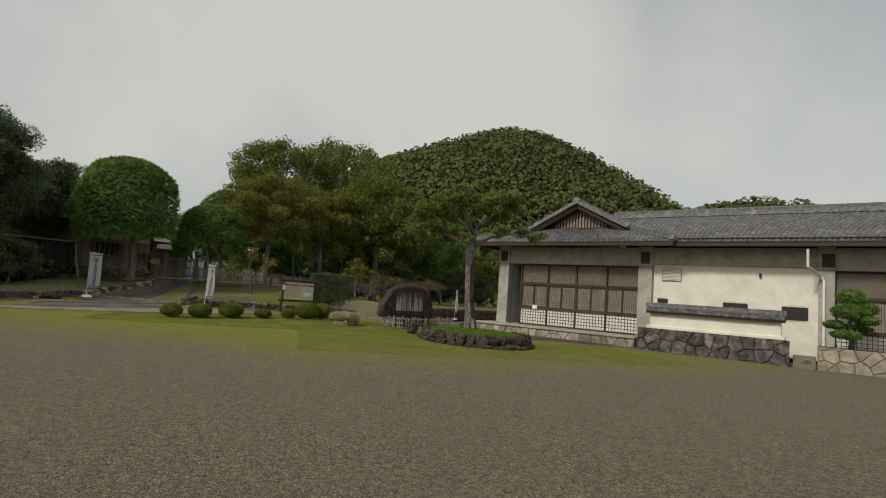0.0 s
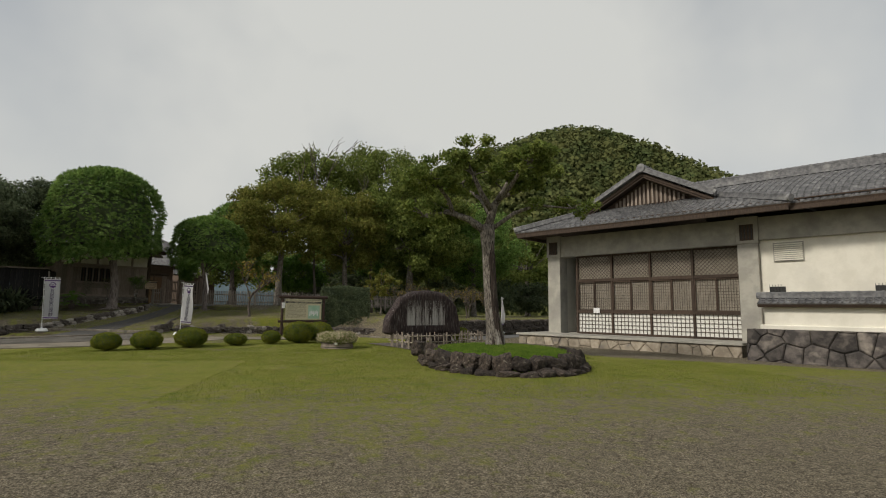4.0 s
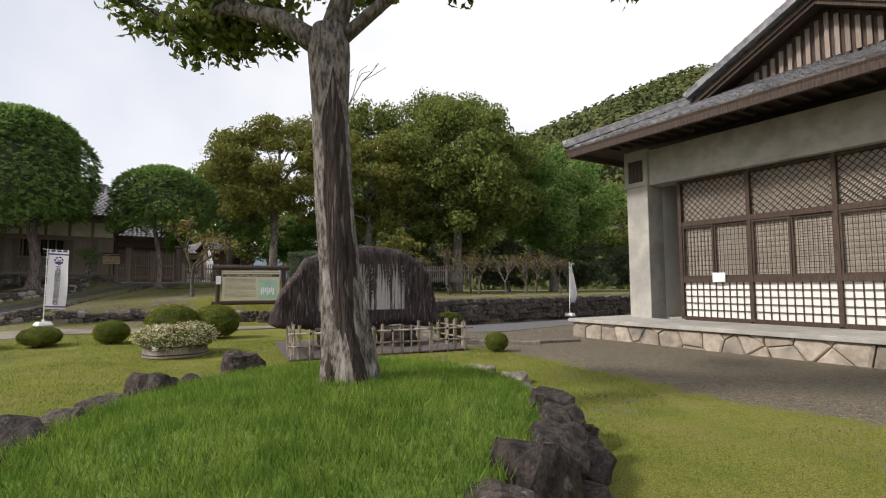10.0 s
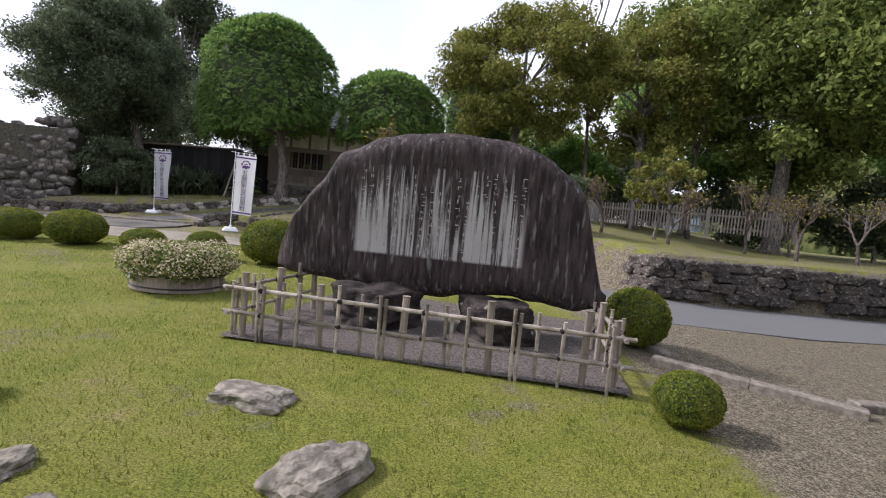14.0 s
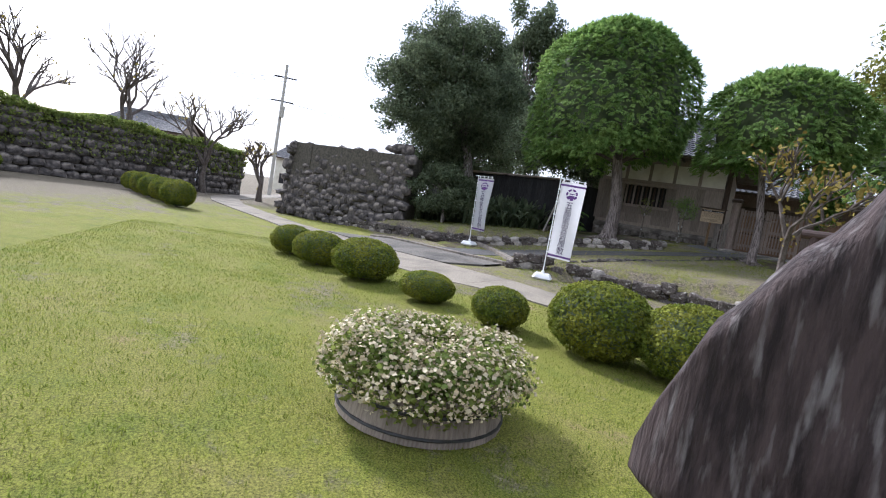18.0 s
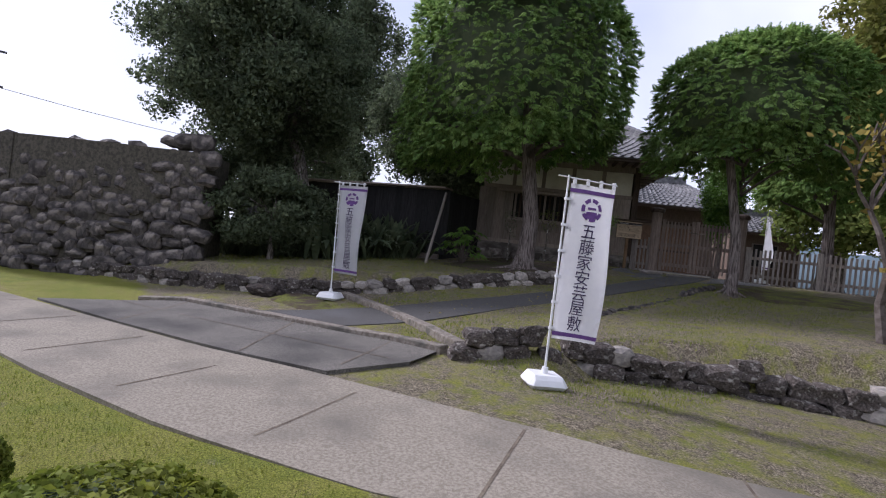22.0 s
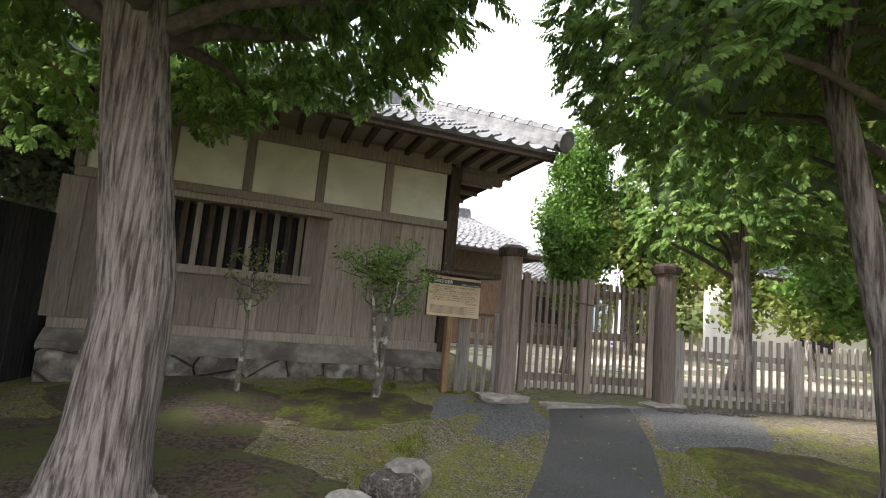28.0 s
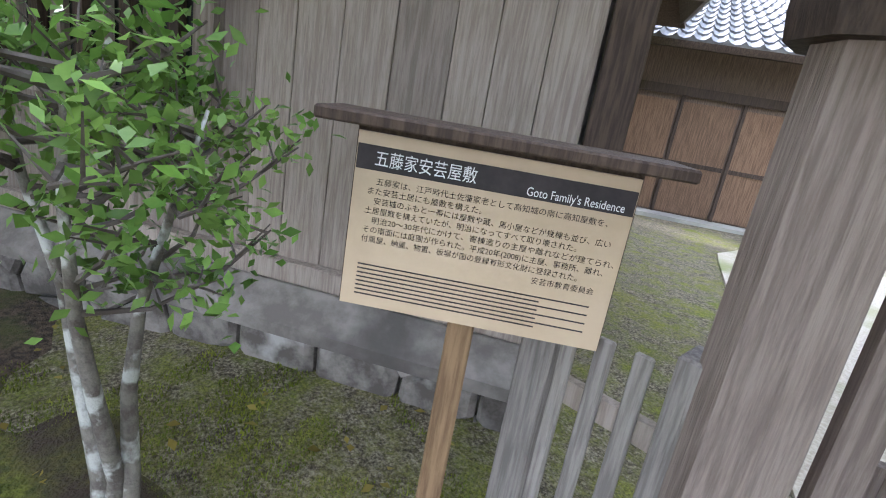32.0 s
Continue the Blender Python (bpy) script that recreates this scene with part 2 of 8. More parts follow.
def tube(bm, pts, radii, sides=8, cap=True):
    """A tapered tube along points."""
    rings = []
    pts = [Vector(p) for p in pts]
    prev = None
    for i, p in enumerate(pts):
        d = (pts[min(i + 1, len(pts) - 1)] - pts[max(i - 1, 0)]).normalized()
        if prev is None:
            prev = d.orthogonal().normalized()
        a = (prev - d * prev.dot(d))
        a = a.normalized() if a.length > 1e-5 else d.orthogonal().normalized()
        prev = a
        b = d.cross(a)
        r = radii[i]
        rings.append([bm.verts.new(p + (a * math.cos(t) + b * math.sin(t)) * r) for t in (2 * math.pi * k / sides for k in range(sides))])
    for r0, r1 in zip(rings, rings[1:]):
        for k in range(sides):
            bm.faces.new((r0[k], r0[(k + 1) % sides], r1[(k + 1) % sides], r1[k]))
    if cap:
        bm.faces.new(rings[-1])
        bm.faces.new(rings[0][::-1])
    return rings


def rod(p0, p1, r, sides=8):
    bm = bmesh.new()
    tube(bm, [p0, p1], [r, r], sides)
    return bm


def rock_mesh(name, size, seed, material, sub=2, rough=0.25, flat=0.0, boxy=0.35):
    """An uneven boulder, blocky by boxy, with a flattened foot."""
    rng = random.Random(seed)
    bm = bmesh.new()
    bmesh.ops.create_icosphere(bm, subdivisions=sub, radius=1.0)
    off = Vector((rng.uniform(-50, 50), rng.uniform(-50, 50), rng.uniform(-50, 50)))
    for v in bm.verts:
        d = v.co.normalized()
        k = max(abs(d.x), abs(d.y), abs(d.z))
        r = (1 - boxy) + boxy / k * 0.85
        r *= 1 + rough * noise.noise(d * 1.3 + off) + rough * 0.5 * noise.noise(d * 3.1 + off)
        v.co = Vector((d.x * size[0], d.y * size[1], d.z * size[2])) * r * 0.5
        if flat and v.co.z < -size[2] * flat:
            v.co.z = -size[2] * flat
    return mesh_of(bm, name, material)


# ---- lie of the land ----
def lerp_table(v, table):
    for (a, fa), (b, fb) in zip(table, table[1:]):
        if v <= b:
            return fa + (fb - fa) * max(0.0, (v - a) / (b - a))
    return table[-1][1]


RAMP = ((15.5, 0.02), (18, 0.1), (20, 0.25), (21.3, 0.42), (23, 0.75), (25.4, 1.1), (28, 1.42), (31, 1.7), (40, 1.75))
WEST_WALL = [(-23.9, 15.9), (-21.8, 17.4), (-20.4, 18.6), (-18.95, 19.8), (-17.85, 20.9), (-17.1, 21.8), (-16.45, 22.95), (-15.8, 24.4), (-15.4, 25.7), (-15.2, 27.4), (-15.9, 30.5)]
EAST_WALL = [(-12.3, 20.5), (-11.8, 21.4), (-11.2, 22.3), (-10.3, 23.4), (-9.1, 24.4), (-7.6, 25.1), (-5.0, 25.9), (-2.4, 25.9)]
EAST_EDGE = [(-12.05, 20.8), (-12.3, 22.0), (-12.5, 23.6), (-12.5, 25.4), (-12.75, 27.2), (-12.95, 29.0), (-13.4, 31.9)]


def side(p, line):
    """Signed distance to a polyline; positive on its left."""
    best = None
    for (ax, ay), (bx, by) in zip(line, line[1:]):
        dx, dy = bx - ax, by - ay
        L = dx * dx + dy * dy
        t = max(0.0, min(1.0, ((p[0] - ax) * dx + (p[1] - ay) * dy) / L))
        qx, qy = p[0] - ax - t * dx, p[1] - ay - t * dy
        d = math.hypot(qx, qy)
        s = 1 if dx * qy - dy * qx >= 0 else -1
        if best is None or d < abs(best) - 1e-6:
            best = s * d
    return best


GROVE_WALL = [(-2.4, 25.9), (0.16, 25.1), (7.0, 30.8), (20.0, 41.6), (40.0, 58.2)]
UPPER = EAST_WALL + GROVE_WALL[1:]


def land(x, y):
    """Height of the ground."""
    z = lerp_table(y, RAMP)
    if -26 < x < -14.5 and y > 15.5:
        d = side((x, y), WEST_WALL)
        if d > 0:
            upper = min(0.62 + max(0.0, y - 18) * 0.095, 1.72)
            return z + (max(upper, z) - z) * min(1.0, d / 0.25)
    if x <= -26:
        return 0.02 + 0.5 * max(0.0, min(1.0, (y - 18) / 6))
    if x > -12.6:
        d = side((x, y), UPPER) if x > -12.3 and y < 60 else 0
        up = x < -9 and y > 21 and side((x, y), EAST_EDGE) < 0
        if d > 0:
            top = 0.58 + max(0.0, y - 21.5) * 0.115
            top = min(top, 1.72 if x < -7 else 1.72 - min(0.75, (x + 7) * 0.1))
            low = z if x < -11.8 else min(z, 0.1)
            return low + (top - low) * min(1.0, d / 0.25)
        if x > -11.5:
            dip = 0.16 * max(0.0, min(1.0, ((x - 8.48) * 0.789 + (y - 21.85) * 0.615 + 6.5) / 3.5)) if y > -6 else 0.0
            return min(z, 0.05 + max(0.0, min(0.2, (-6 - x) * 0.05))) - dip
    return z


def axis(stops):
    out = []
    for a, b, step in stops:
        k = max(1, round((b - a) / step))
        out += [a + (b - a) * i / k for i in range(k)]
    return out + [stops[-1][1]]


DRIVE = [(13.5, 7.5), (8.3, 10.9), (6.5, 12.0), (5.4, 13.3), (4.85, 14.5), (3.95, 16.05), (3.0, 17.4), (-0.5, 21.6), (-3.5, 24.2)]
gx = axis([(-900, -120, 60), (-120, -44, 6), (-44, -28, 1.0), (-28, 16, 0.3), (16, 46, 1.5), (46, 120, 8), (120, 900, 60)])
gy = axis([(-900, -60, 60), (-60, -16, 4), (-16, 40, 0.3), (40, 70, 2), (70, 150, 10), (150, 900, 75)])
gv, lawn = [], []
for y in gy:
    for x in gx:
        z = land(x, y) + 0.025 * noise.noise(Vector((x * 0.35, y * 0.35, 0))) if -40 < x < 60 and y < 70 else land(x, min(y, 69))
        gv.append((x, y, z))
        # worn gravel court to the south, lawn near the garden, drive beside the hall
        w = noise.noise(Vector((x * 0.25, y * 0.25, 7))) * 1.8 + noise.noise(Vector((x * 0.9, y * 0.9, 3))) * 0.8
        line = 3.3 - 0.42 * (x + 4) if x < -4 else (3.3 if x < 2 else 3.3 + (x - 2) * 0.25)
        g = 0.45 + (y - line + w) * 0.11
        drive = min(side((x, y), DRIVE) * -3.5 + w * 0.25, 1)
        if y > 5:
            g = min(g, 0.5 - drive * 1.5)
        if (x < -8.5 and y > 18.0) or (17 < y < 23 and -13 < x < -3 and (x + 13) * 0.55 + 18.4 < y):
            g = min(g, 0.42 + 0.12 * noise.noise(Vector((x * 0.6, y * 0.6, 2))))
        g = min(g, 1.0) - 0.7 * max(0.0, noise.noise(Vector((x * 0.8, y * 0.8, 21))) + 0.5 * noise.noise(Vector((x * 2.3, y * 2.3, 9))) - 0.1) * min(1.0, max(0.0, (y - 6) / 4))
        g -= 0.5 * math.exp(-((x + 7.3 + (y - 15.7) * 0.4) / 1.2) ** 2 - ((y - 15.7) / 0.6) ** 2)
        if y > 25 and side((x, y), UPPER) > 0.3 and -9 < x < 30:
            g = 0.5 + 0.2 * noise.noise(Vector((x * 0.5, y * 0.5, 5)))
        lawn.append(max(0.0, min(1.0, g)))
nx = len(gx)
gf = [(j * nx + i, j * nx + i + 1, (j + 1) * nx + i + 1, (j + 1) * nx + i) for j in range(len(gy) - 1) for i in range(nx - 1)]


def ground_material():
    m = bpy.data.materials.new("gravel_and_lawn")
    m.use_nodes = True
    n, l = m.node_tree.nodes, m.node_tree.links
    b = n["Principled BSDF"]
    b.inputs["Roughness"].default_value = 0.95
    b.inputs["Specular IOR Level"].default_value = 0.2
    tc = n.new("ShaderNodeTexCoord")

    def ramp(scale, detail, stops, rough=0.6):
        t = n.new("ShaderNodeTexNoise")
        t.inputs["Scale"].default_value, t.inputs["Detail"].default_value, t.inputs["Roughness"].default_value = scale, detail, rough
        l.new(tc.outputs["Object"], t.inputs["Vector"])
        r = n.new("ShaderNodeValToRGB")
        r.color_ramp.elements[0].position, r.color_ramp.elements[0].color = stops[0][0], (*stops[0][1], 1)
        r.color_ramp.elements[1].position, r.color_ramp.elements[1].color = stops[-1][0], (*stops[-1][1], 1)
        for p, c in stops[1:-1]:
            r.color_ramp.elements.new(p).color = (*c, 1)
        l.new(t.outputs["Fac"], r.inputs["Fac"])
        return t, r

    gravel_t, gravel = ramp(55, 6, [(0.4, (0.055, 0.045, 0.03)), (0.5, (0.155, 0.13, 0.09)), (0.6, (0.33, 0.29, 0.21))], 0.75)
    lawn_t, grass = ramp(1.1, 8, [(0.36, (0.14, 0.17, 0.027)), (0.48, (0.19, 0.203, 0.036)), (0.62, (0.215, 0.21, 0.055)), (0.7, (0.25, 0.2, 0.1))], 0.75)
    blade_t, blade = ramp(70, 6, [(0.38, (0.3, 0.3, 0.28)), (0.62, (1.5, 1.48, 1.4))], 0.8)
    mul = n.new("ShaderNodeMixRGB")
    mul.blend_type = "MULTIPLY"
    mul.inputs["Fac"].default_value = 1
    l.new(grass.outputs["Color"], mul.inputs["Color1"])
    l.new(blade.outputs["Color"], mul.inputs["Color2"])
    at = n.new("ShaderNodeAttribute")
    at.attribute_name = "lawn"
    br_t, br = ramp(3.5, 8, [(0.3, (0, 0, 0)), (0.7, (1, 1, 1))], 0.75)
    add = n.new("ShaderNodeMath")
    add.operation = "ADD"
    l.new(at.outputs["Fac"], add.inputs[0])
    l.new(br.outputs["Color"], add.inputs[1])
    mr = n.new("ShaderNodeMapRange")
    mr.inputs["From Min"].default_value, mr.inputs["From Max"].default_value = 0.75, 1.25
    l.new(add.outputs["Value"], mr.inputs["Value"])
    mx = n.new("ShaderNodeMixRGB")
    l.new(mr.outputs["Result"], mx.inputs["Fac"])
    mot_t, mot = ramp(15, 9, [(0.42, (0.66, 0.66, 0.66)), (0.58, (1.28, 1.28, 1.28))], 0.8)
    speckle = n.new("ShaderNodeMixRGB")
    speckle.blend_type = "MULTIPLY"
    speckle.inputs["Fac"].default_value = 1
    l.new(gravel.outputs["Color"], speckle.inputs["Color1"])
    l.new(mot.outputs["Color"], speckle.inputs["Color2"])
    l.new(speckle.outputs["Color"], mx.inputs["Color1"])
    l.new(mul.outputs["Color"], mx.inputs["Color2"])
    l.new(mx.outputs["Color"], b.inputs["Base Color"])
    bp = n.new("ShaderNodeBump")
    bp.inputs["Strength"].default_value, bp.inputs["Distance"].default_value = 0.7, 0.03
    l.new(gravel_t.outputs["Fac"], bp.inputs["Height"])
    l.new(bp.outputs["Normal"], b.inputs["Normal"])
    return m


ground_me = raw_mesh("ground", gv, gf, ground_material(), True)
ground_me.attributes.new("lawn", "FLOAT", "POINT").data.foreach_set("value", lawn)
tagged(new("ground", ground_me), "brown gravel court running into yellowing garden lawn", "ground", kind="structure")


def slab(name, near, far, thick, material, label, category, lift=0.0, kind="structure", step=0.5, sides=True):
    """A sheet between two edge lines, laid on the land."""
    def resample(line, k):
        seg = [math.dist(a, b) for a, b in zip(line, line[1:])]
        total, out = sum(seg), []
        for i in range(k + 1):
            d = total * i / k
            for (a, b), s in zip(zip(line, line[1:]), seg):
                if d <= s + 1e-9:
                    f = d / s
                    out.append((a[0] + (b[0] - a[0]) * f, a[1] + (b[1] - a[1]) * f))
                    break
                d -= s
            else:
                out.append(line[-1])
        return out
    k = max(2, int(sum(math.dist(a, b) for a, b in zip(near, near[1:])) / step))
    a, b = resample(near, k), resample(far, k)
    bm = bmesh.new()
    w = 3
    rows = []
    for (ax, ay), (bx, by) in zip(a, b):
        rows.append([(ax + (bx - ax) * j / w, ay + (by - ay) * j / w) for j in range(w + 1)])
    top = [[bm.verts.new((x, y, land(x, y) + thick + lift)) for x, y in r] for r in rows]
    low = [[bm.verts.new((v.co.x, v.co.y, v.co.z - thick - 0.15)) for v in (r[0], r[-1])] for r in top]
    for r0, r1, l0, l1 in zip(top, top[1:], low, low[1:]):
        for j in range(w):
            bm.faces.new((r0[j], r0[j + 1], r1[j + 1], r1[j]))
        bm.faces.new((l0[0], r0[0], r1[0], l1[0]))
        bm.faces.new((r0[-1], l0[1], l1[1], r1[-1]))
    bmesh.ops.recalc_face_normals(bm, faces=bm.faces)
    ob = new(name, mesh_of(bm, name, material))
    return tagged(ob, label, category, kind=kind)


PATH_NEAR = [(-60, 14.2), (-44, 12.2), (-36, 11.0), (-30, 10.6), (-26.5, 11.2), (-22.5, 12.8), (-19.0, 14.3), (-16.5, 15.2), (-13.5, 16.3), (-11.6, 17.1), (-10.0, 18.0), (-8.8, 18.9), (-7.5, 20.05), (-6.3, 21.3), (-5.0, 22.3), (-3.3, 23.3)]
PATH_FAR = [(-60, 16.0), (-44, 13.6), (-36, 12.4), (-30.5, 12.0), (-27.0, 12.6), (-23.2, 14.0), (-20.2, 15.2), (-17.93, 16.23), (-14.6, 17.7), (-12.44, 18.75), (-10.9, 19.4), (-9.65, 19.95), (-8.5, 20.8), (-7.4, 22.1), (-6.0, 23.2), (-4.1, 24.3)]
slab("pavement", PATH_NEAR, PATH_FAR, 0.03, M_PAVE, "worn pale concrete garden path with joints", "path")
slab("ramp_pavement", [(-18.2, 16.25), (-15.9, 17.2), (-13.63, 18.25), (-12.45, 18.85), (-12.35, 19.9)], [(-17.75, 18.36), (-15.81, 19.22), (-14.31, 19.84), (-13.42, 20.22), (-12.55, 20.45)], 0.035, M_RAMP, "dark exposed-aggregate concrete apron beside the path", "pavement")
slab("path_asphalt", [(-14.72, 19.95), (-14.29, 21.11), (-13.97, 22.39), (-13.72, 23.7), (-13.56, 25.56), (-13.6, 27.2), (-13.66, 28.6), (-13.8, 29.7), (-14.12, 31.05)], [(-16.55, 19.2), (-15.78, 21.1), (-15.31, 22.1), (-14.8, 23.4), (-14.55, 25.04), (-14.47, 26.8), (-14.57, 28.35), (-14.72, 29.4), (-15.0, 30.55)], 0.014, M_ASPHALT, "dark asphalt strip leading up to the gate", "path")
slab("road", [(1.0, 21.2), (1.9, 22.1), (6.6, 27.3), (20, 38.5), (40, 55)], [(-1.2, 24.3), (0.25, 24.95), (7.0, 30.6), (19.0, 40.6), (38, 56.4)], 0.015, M_ROAD, "narrow grey road beside the hall", "road")

# ---- hall ----
HALL = Matrix.Translation((8.48, 21.85, -0.12)) @ Matrix(((0.615, 0.789, 0, 0), (-0.789, 0.615, 0, 0), (0, 0, 1, 0), (0, 0, 0, 1)))


def hall_box(name, parent, material, *spec, label="", bevel=0.015):
    return part(name, boxes(spec, bevel=bevel), material, parent, label)


hall = root("museum_hall", HALL, "long cream hall with grey hip-and-gable tile roof and lattice windows", "hall", kind="")
for s0, s1 in ((-1.62, -0.86), (7.82, 8.6), (16.4, 17.05), (25.2, 26.0)):
    hall_box("pillar", hall, M_CONCRETE, s0, s1, -0.35, 0.4, 0.3, 4.62)
    hall_box("pillar_capital", hall, M_CONCRETE, s0 - 0.04, s1 + 0.04, -0.4, 0.4, 4.62, 5.78)
hall_box("beam", hall, M_CONCRETE, -0.82, 7.78, -0.3, 0.35, 4.62, 5.72)
hall_box("beam", hall, M_CONCRETE, 8.64, 16.36, -0.3, 0.35, 4.75, 5.72)
hall_box("beam", hall, M_CONCRETE, 17.09, 25.16, -0.3, 0.35, 4.62, 5.72)
hall_box("wall", hall, M_PLASTER, 8.6, 16.4, -0.1, 0.35, 0.2, 4.75)
hall_box("wall", hall, M_PLASTER, -1.2, -0.9, 0.4, 12.0, 0.2, 5.7)
hall_box("wall", hall, M_PLASTER, 26.0, 26.3, -0.1, 12.0, 0.2, 5.7)
hall_box("wall", hall, M_PLASTER, -1.2, 26.0, 11.7, 12.0, 0.2, 5.7)
hall_box("inner_floor", hall, M_CONCRETE, -0.9, 26.0, 0.35, 11.7, 0.1, 0.56)
for s0 in (-1.62, 7.82, 16.4, 25.2):
    for k in range(4):
        hall_box("grille_bar", hall, M_IRON, s0 + 0.18 + k * 0.13, s0 + 0.22 + k * 0.13, -0.43, -0.4, 4.8, 5.4, bevel=0)
    hall_box("grille_panel", hall, M_WOOD_DARK, s0 + 0.13, s0 + 0.65, -0.415, -0.39, 4.76, 5.44, bevel=0)


def lattice_bay(parent, s0, s1):
    """One bay of the window: diamond lattice over sliding grids over a white grid."""
    w = s1 - s0
    z0, z1, z2, z3 = 0.58, 1.68, 3.32, 4.6
    bay = part("lattice_bay", boxes((s0 - 0.05, s0 + 0.05, -0.08, 0.06, z0 - 0.02, z3), (s0 + 0.05, s1 - 0.05, -0.07, 0.06, z1 - 0.07, z1 + 0.07), (s0 + 0.05, s1 - 0.05, -0.07, 0.06, z2 - 0.07, z2 + 0.07),
                                     (s0 + 0.05, s1 - 0.05, -0.07, 0.06, z3 - 0.06, z3 + 0.02), (s0 + 0.05, s1 - 0.05, -0.07, 0.06, z0 - 0.06, z0 + 0.06)), M_WOOD_DARK, parent)
    bm = bmesh.new()
    a = s0 + 0.05
    W, Hh = w - 0.1, z3 - z2 - 0.13
    zz = z2 + 0.07
    k = 0.125
    for sgn in (1, -1):
        c = -Hh
        while c < W:
            x0, x1 = max(0.0, c), min(W, c + Hh)
            if x1 - x0 > 0.03:
                y0, y1 = x0 - c, x1 - c
                if sgn < 0:
                    p, q = (a + W - x0, zz + y0), (a + W - x1, zz + y1)
                else:
                    p, q = (a + x0, zz + y0), (a + x1, zz + y1)
                off = 0.012 if sgn > 0 else -0.012
                tube(bm, [(p[0], off, p[1]), (q[0], off, q[1])], [0.013, 0.013], 4)
            c += k * 1.41
    part("diamond_lattice", bm, M_WOOD_DARK, bay)
    part("screen", boxes((a, a + W, 0.07, 0.09, zz, z3 - 0.06)), M_PAPER_SHADE, bay, "beige screen behind the lattice, darkened for shade")
    for h in range(2):
        b0 = a + h * W / 2
        b1 = b0 + W / 2
        yy = 0.0 if h else -0.03
        bm = boxes((b0, b0 + 0.05, yy - 0.02, yy + 0.02, z1 + 0.07, z2 - 0.07), (b1 - 0.05, b1, yy - 0.02, yy + 0.02, z1 + 0.07, z2 - 0.07),
                   (b0 + 0.05, b1 - 0.05, yy - 0.02, yy + 0.02, z1 + 0.07, z1 + 0.13), (b0 + 0.05, b1 - 0.05, yy - 0.02, yy + 0.02, z2 - 0.13, z2 - 0.07))
        nvert = 8
        for i in range(1, nvert):
            x = b0 + 0.05 + (b1 - b0 - 0.1) * i / nvert
            box(bm, x - 0.008, x + 0.008, yy - 0.008, yy + 0.008, z1 + 0.13, z2 - 0.13)
        for i in range(1, 10):
            z = z1 + 0.13 + (z2 - z1 - 0.26) * i / 10
            box(bm, b0 + 0.05, b1 - 0.05, yy - 0.016, yy - 0.008, z - 0.008, z + 0.008)
        part("sliding_grid", bm, M_WOOD_DARK, bay)
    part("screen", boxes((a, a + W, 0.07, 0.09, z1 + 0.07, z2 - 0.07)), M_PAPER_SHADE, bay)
    bm = bmesh.new()
    for i in range(1, 10):
        x = a + W * i / 10
        box(bm, x - 0.012, x + 0.012, -0.01, 0.01, z0 + 0.06, z1 - 0.07)
    for i in range(1, 5):
        z = z0 + 0.06 + (z1 - z0 - 0.13) * i / 5
        box(bm, a, a + W, -0.018, -0.01, z - 0.012, z + 0.012)
    part("paper_grid", bm, M_WOOD_DARK, bay)
    part("paper_panel", boxes((a, a + W, 0.02, 0.035, z0 + 0.06, z1 - 0.07)), M_PAPER, bay, "white paper panel")
    return bay


for i in range(4):
    lattice_bay(hall, i * 1.955, (i + 1) * 1.955)
    lattice_bay(hall, 17.05 + i * 2.03, 17.05 + (i + 1) * 2.03)
part("notice", boxes((0.95, 1.3, -0.12, -0.1, 1.62, 1.88)), M_WHITE, hall, "small white paper notice")


def tile_slope(parent, c00, c10, c01, c11, pitch=0.3, rows=12, label="", name="tiled_slope"):
    """Rows of round-backed tiles on a slope: c00-c10 the eave, c01-c11 the top."""
    c00, c10, c01, c11 = map(Vector, (c00, c10, c01, c11))
    width = max((c10 - c00).length, (c11 - c01).length)
    cols = max(2, round(width / pitch))
    normal = (c10 - c00).cross(c01 - c00).normalized()
    if normal.z < 0:
        normal = -normal
    verts, faces = [], []
    prof = ((0.0, 0.0), (0.2, 0.055), (0.4, 0.0), (0.7, -0.02), (1.0, 0.0))
    for r in range(rows):
        f0, f1 = r / rows, (r + 1.12) / rows
        a0, a1 = c00.lerp(c01, f0), c10.lerp(c11, f0)
        b0, b1 = c00.lerp(c01, min(f1, 1)), c10.lerp(c11, min(f1, 1))
        for c in range(cols):
            base = len(verts)
            for u, h in prof:
                w = (c + u) / cols
                verts.append(a0.lerp(a1, w) + normal * (h + 0.05))
                verts.append(b0.lerp(b1, w) + normal * (h + 0.01))
            for k in range(len(prof) - 1):
                faces.append((base + 2 * k, base + 2 * k + 2, base + 2 * k + 3, base + 2 * k + 1))
            base2 = len(verts)
            for u, h in prof:
                w = (c + u) / cols
                verts.append(a0.lerp(a1, w) + normal * 0.0)
            for k in range(len(prof) - 1):
                faces.append((base2 + k, base2 + k + 1, base + 2 * k + 2, base + 2 * k))
    ob = part(name, raw_mesh(name, verts, faces, M_TILE), None, parent, label)
    ob["kind"] = "stuff"
    bm = bmesh.new()
    q = [bm.verts.new(v - normal * d) for d in (0.0, 0.12) for v in (c00, c10, c11, c01)]
    for f in ((0, 1, 2, 3), (7, 6, 5, 4), (0, 4, 5, 1), (1, 5, 6, 2), (2, 6, 7, 3), (3, 7, 4, 0)):
        bm.faces.new([q[i] for i in f])
    part("roof_board", bm, M_WOOD_DARK, parent)
    return ob


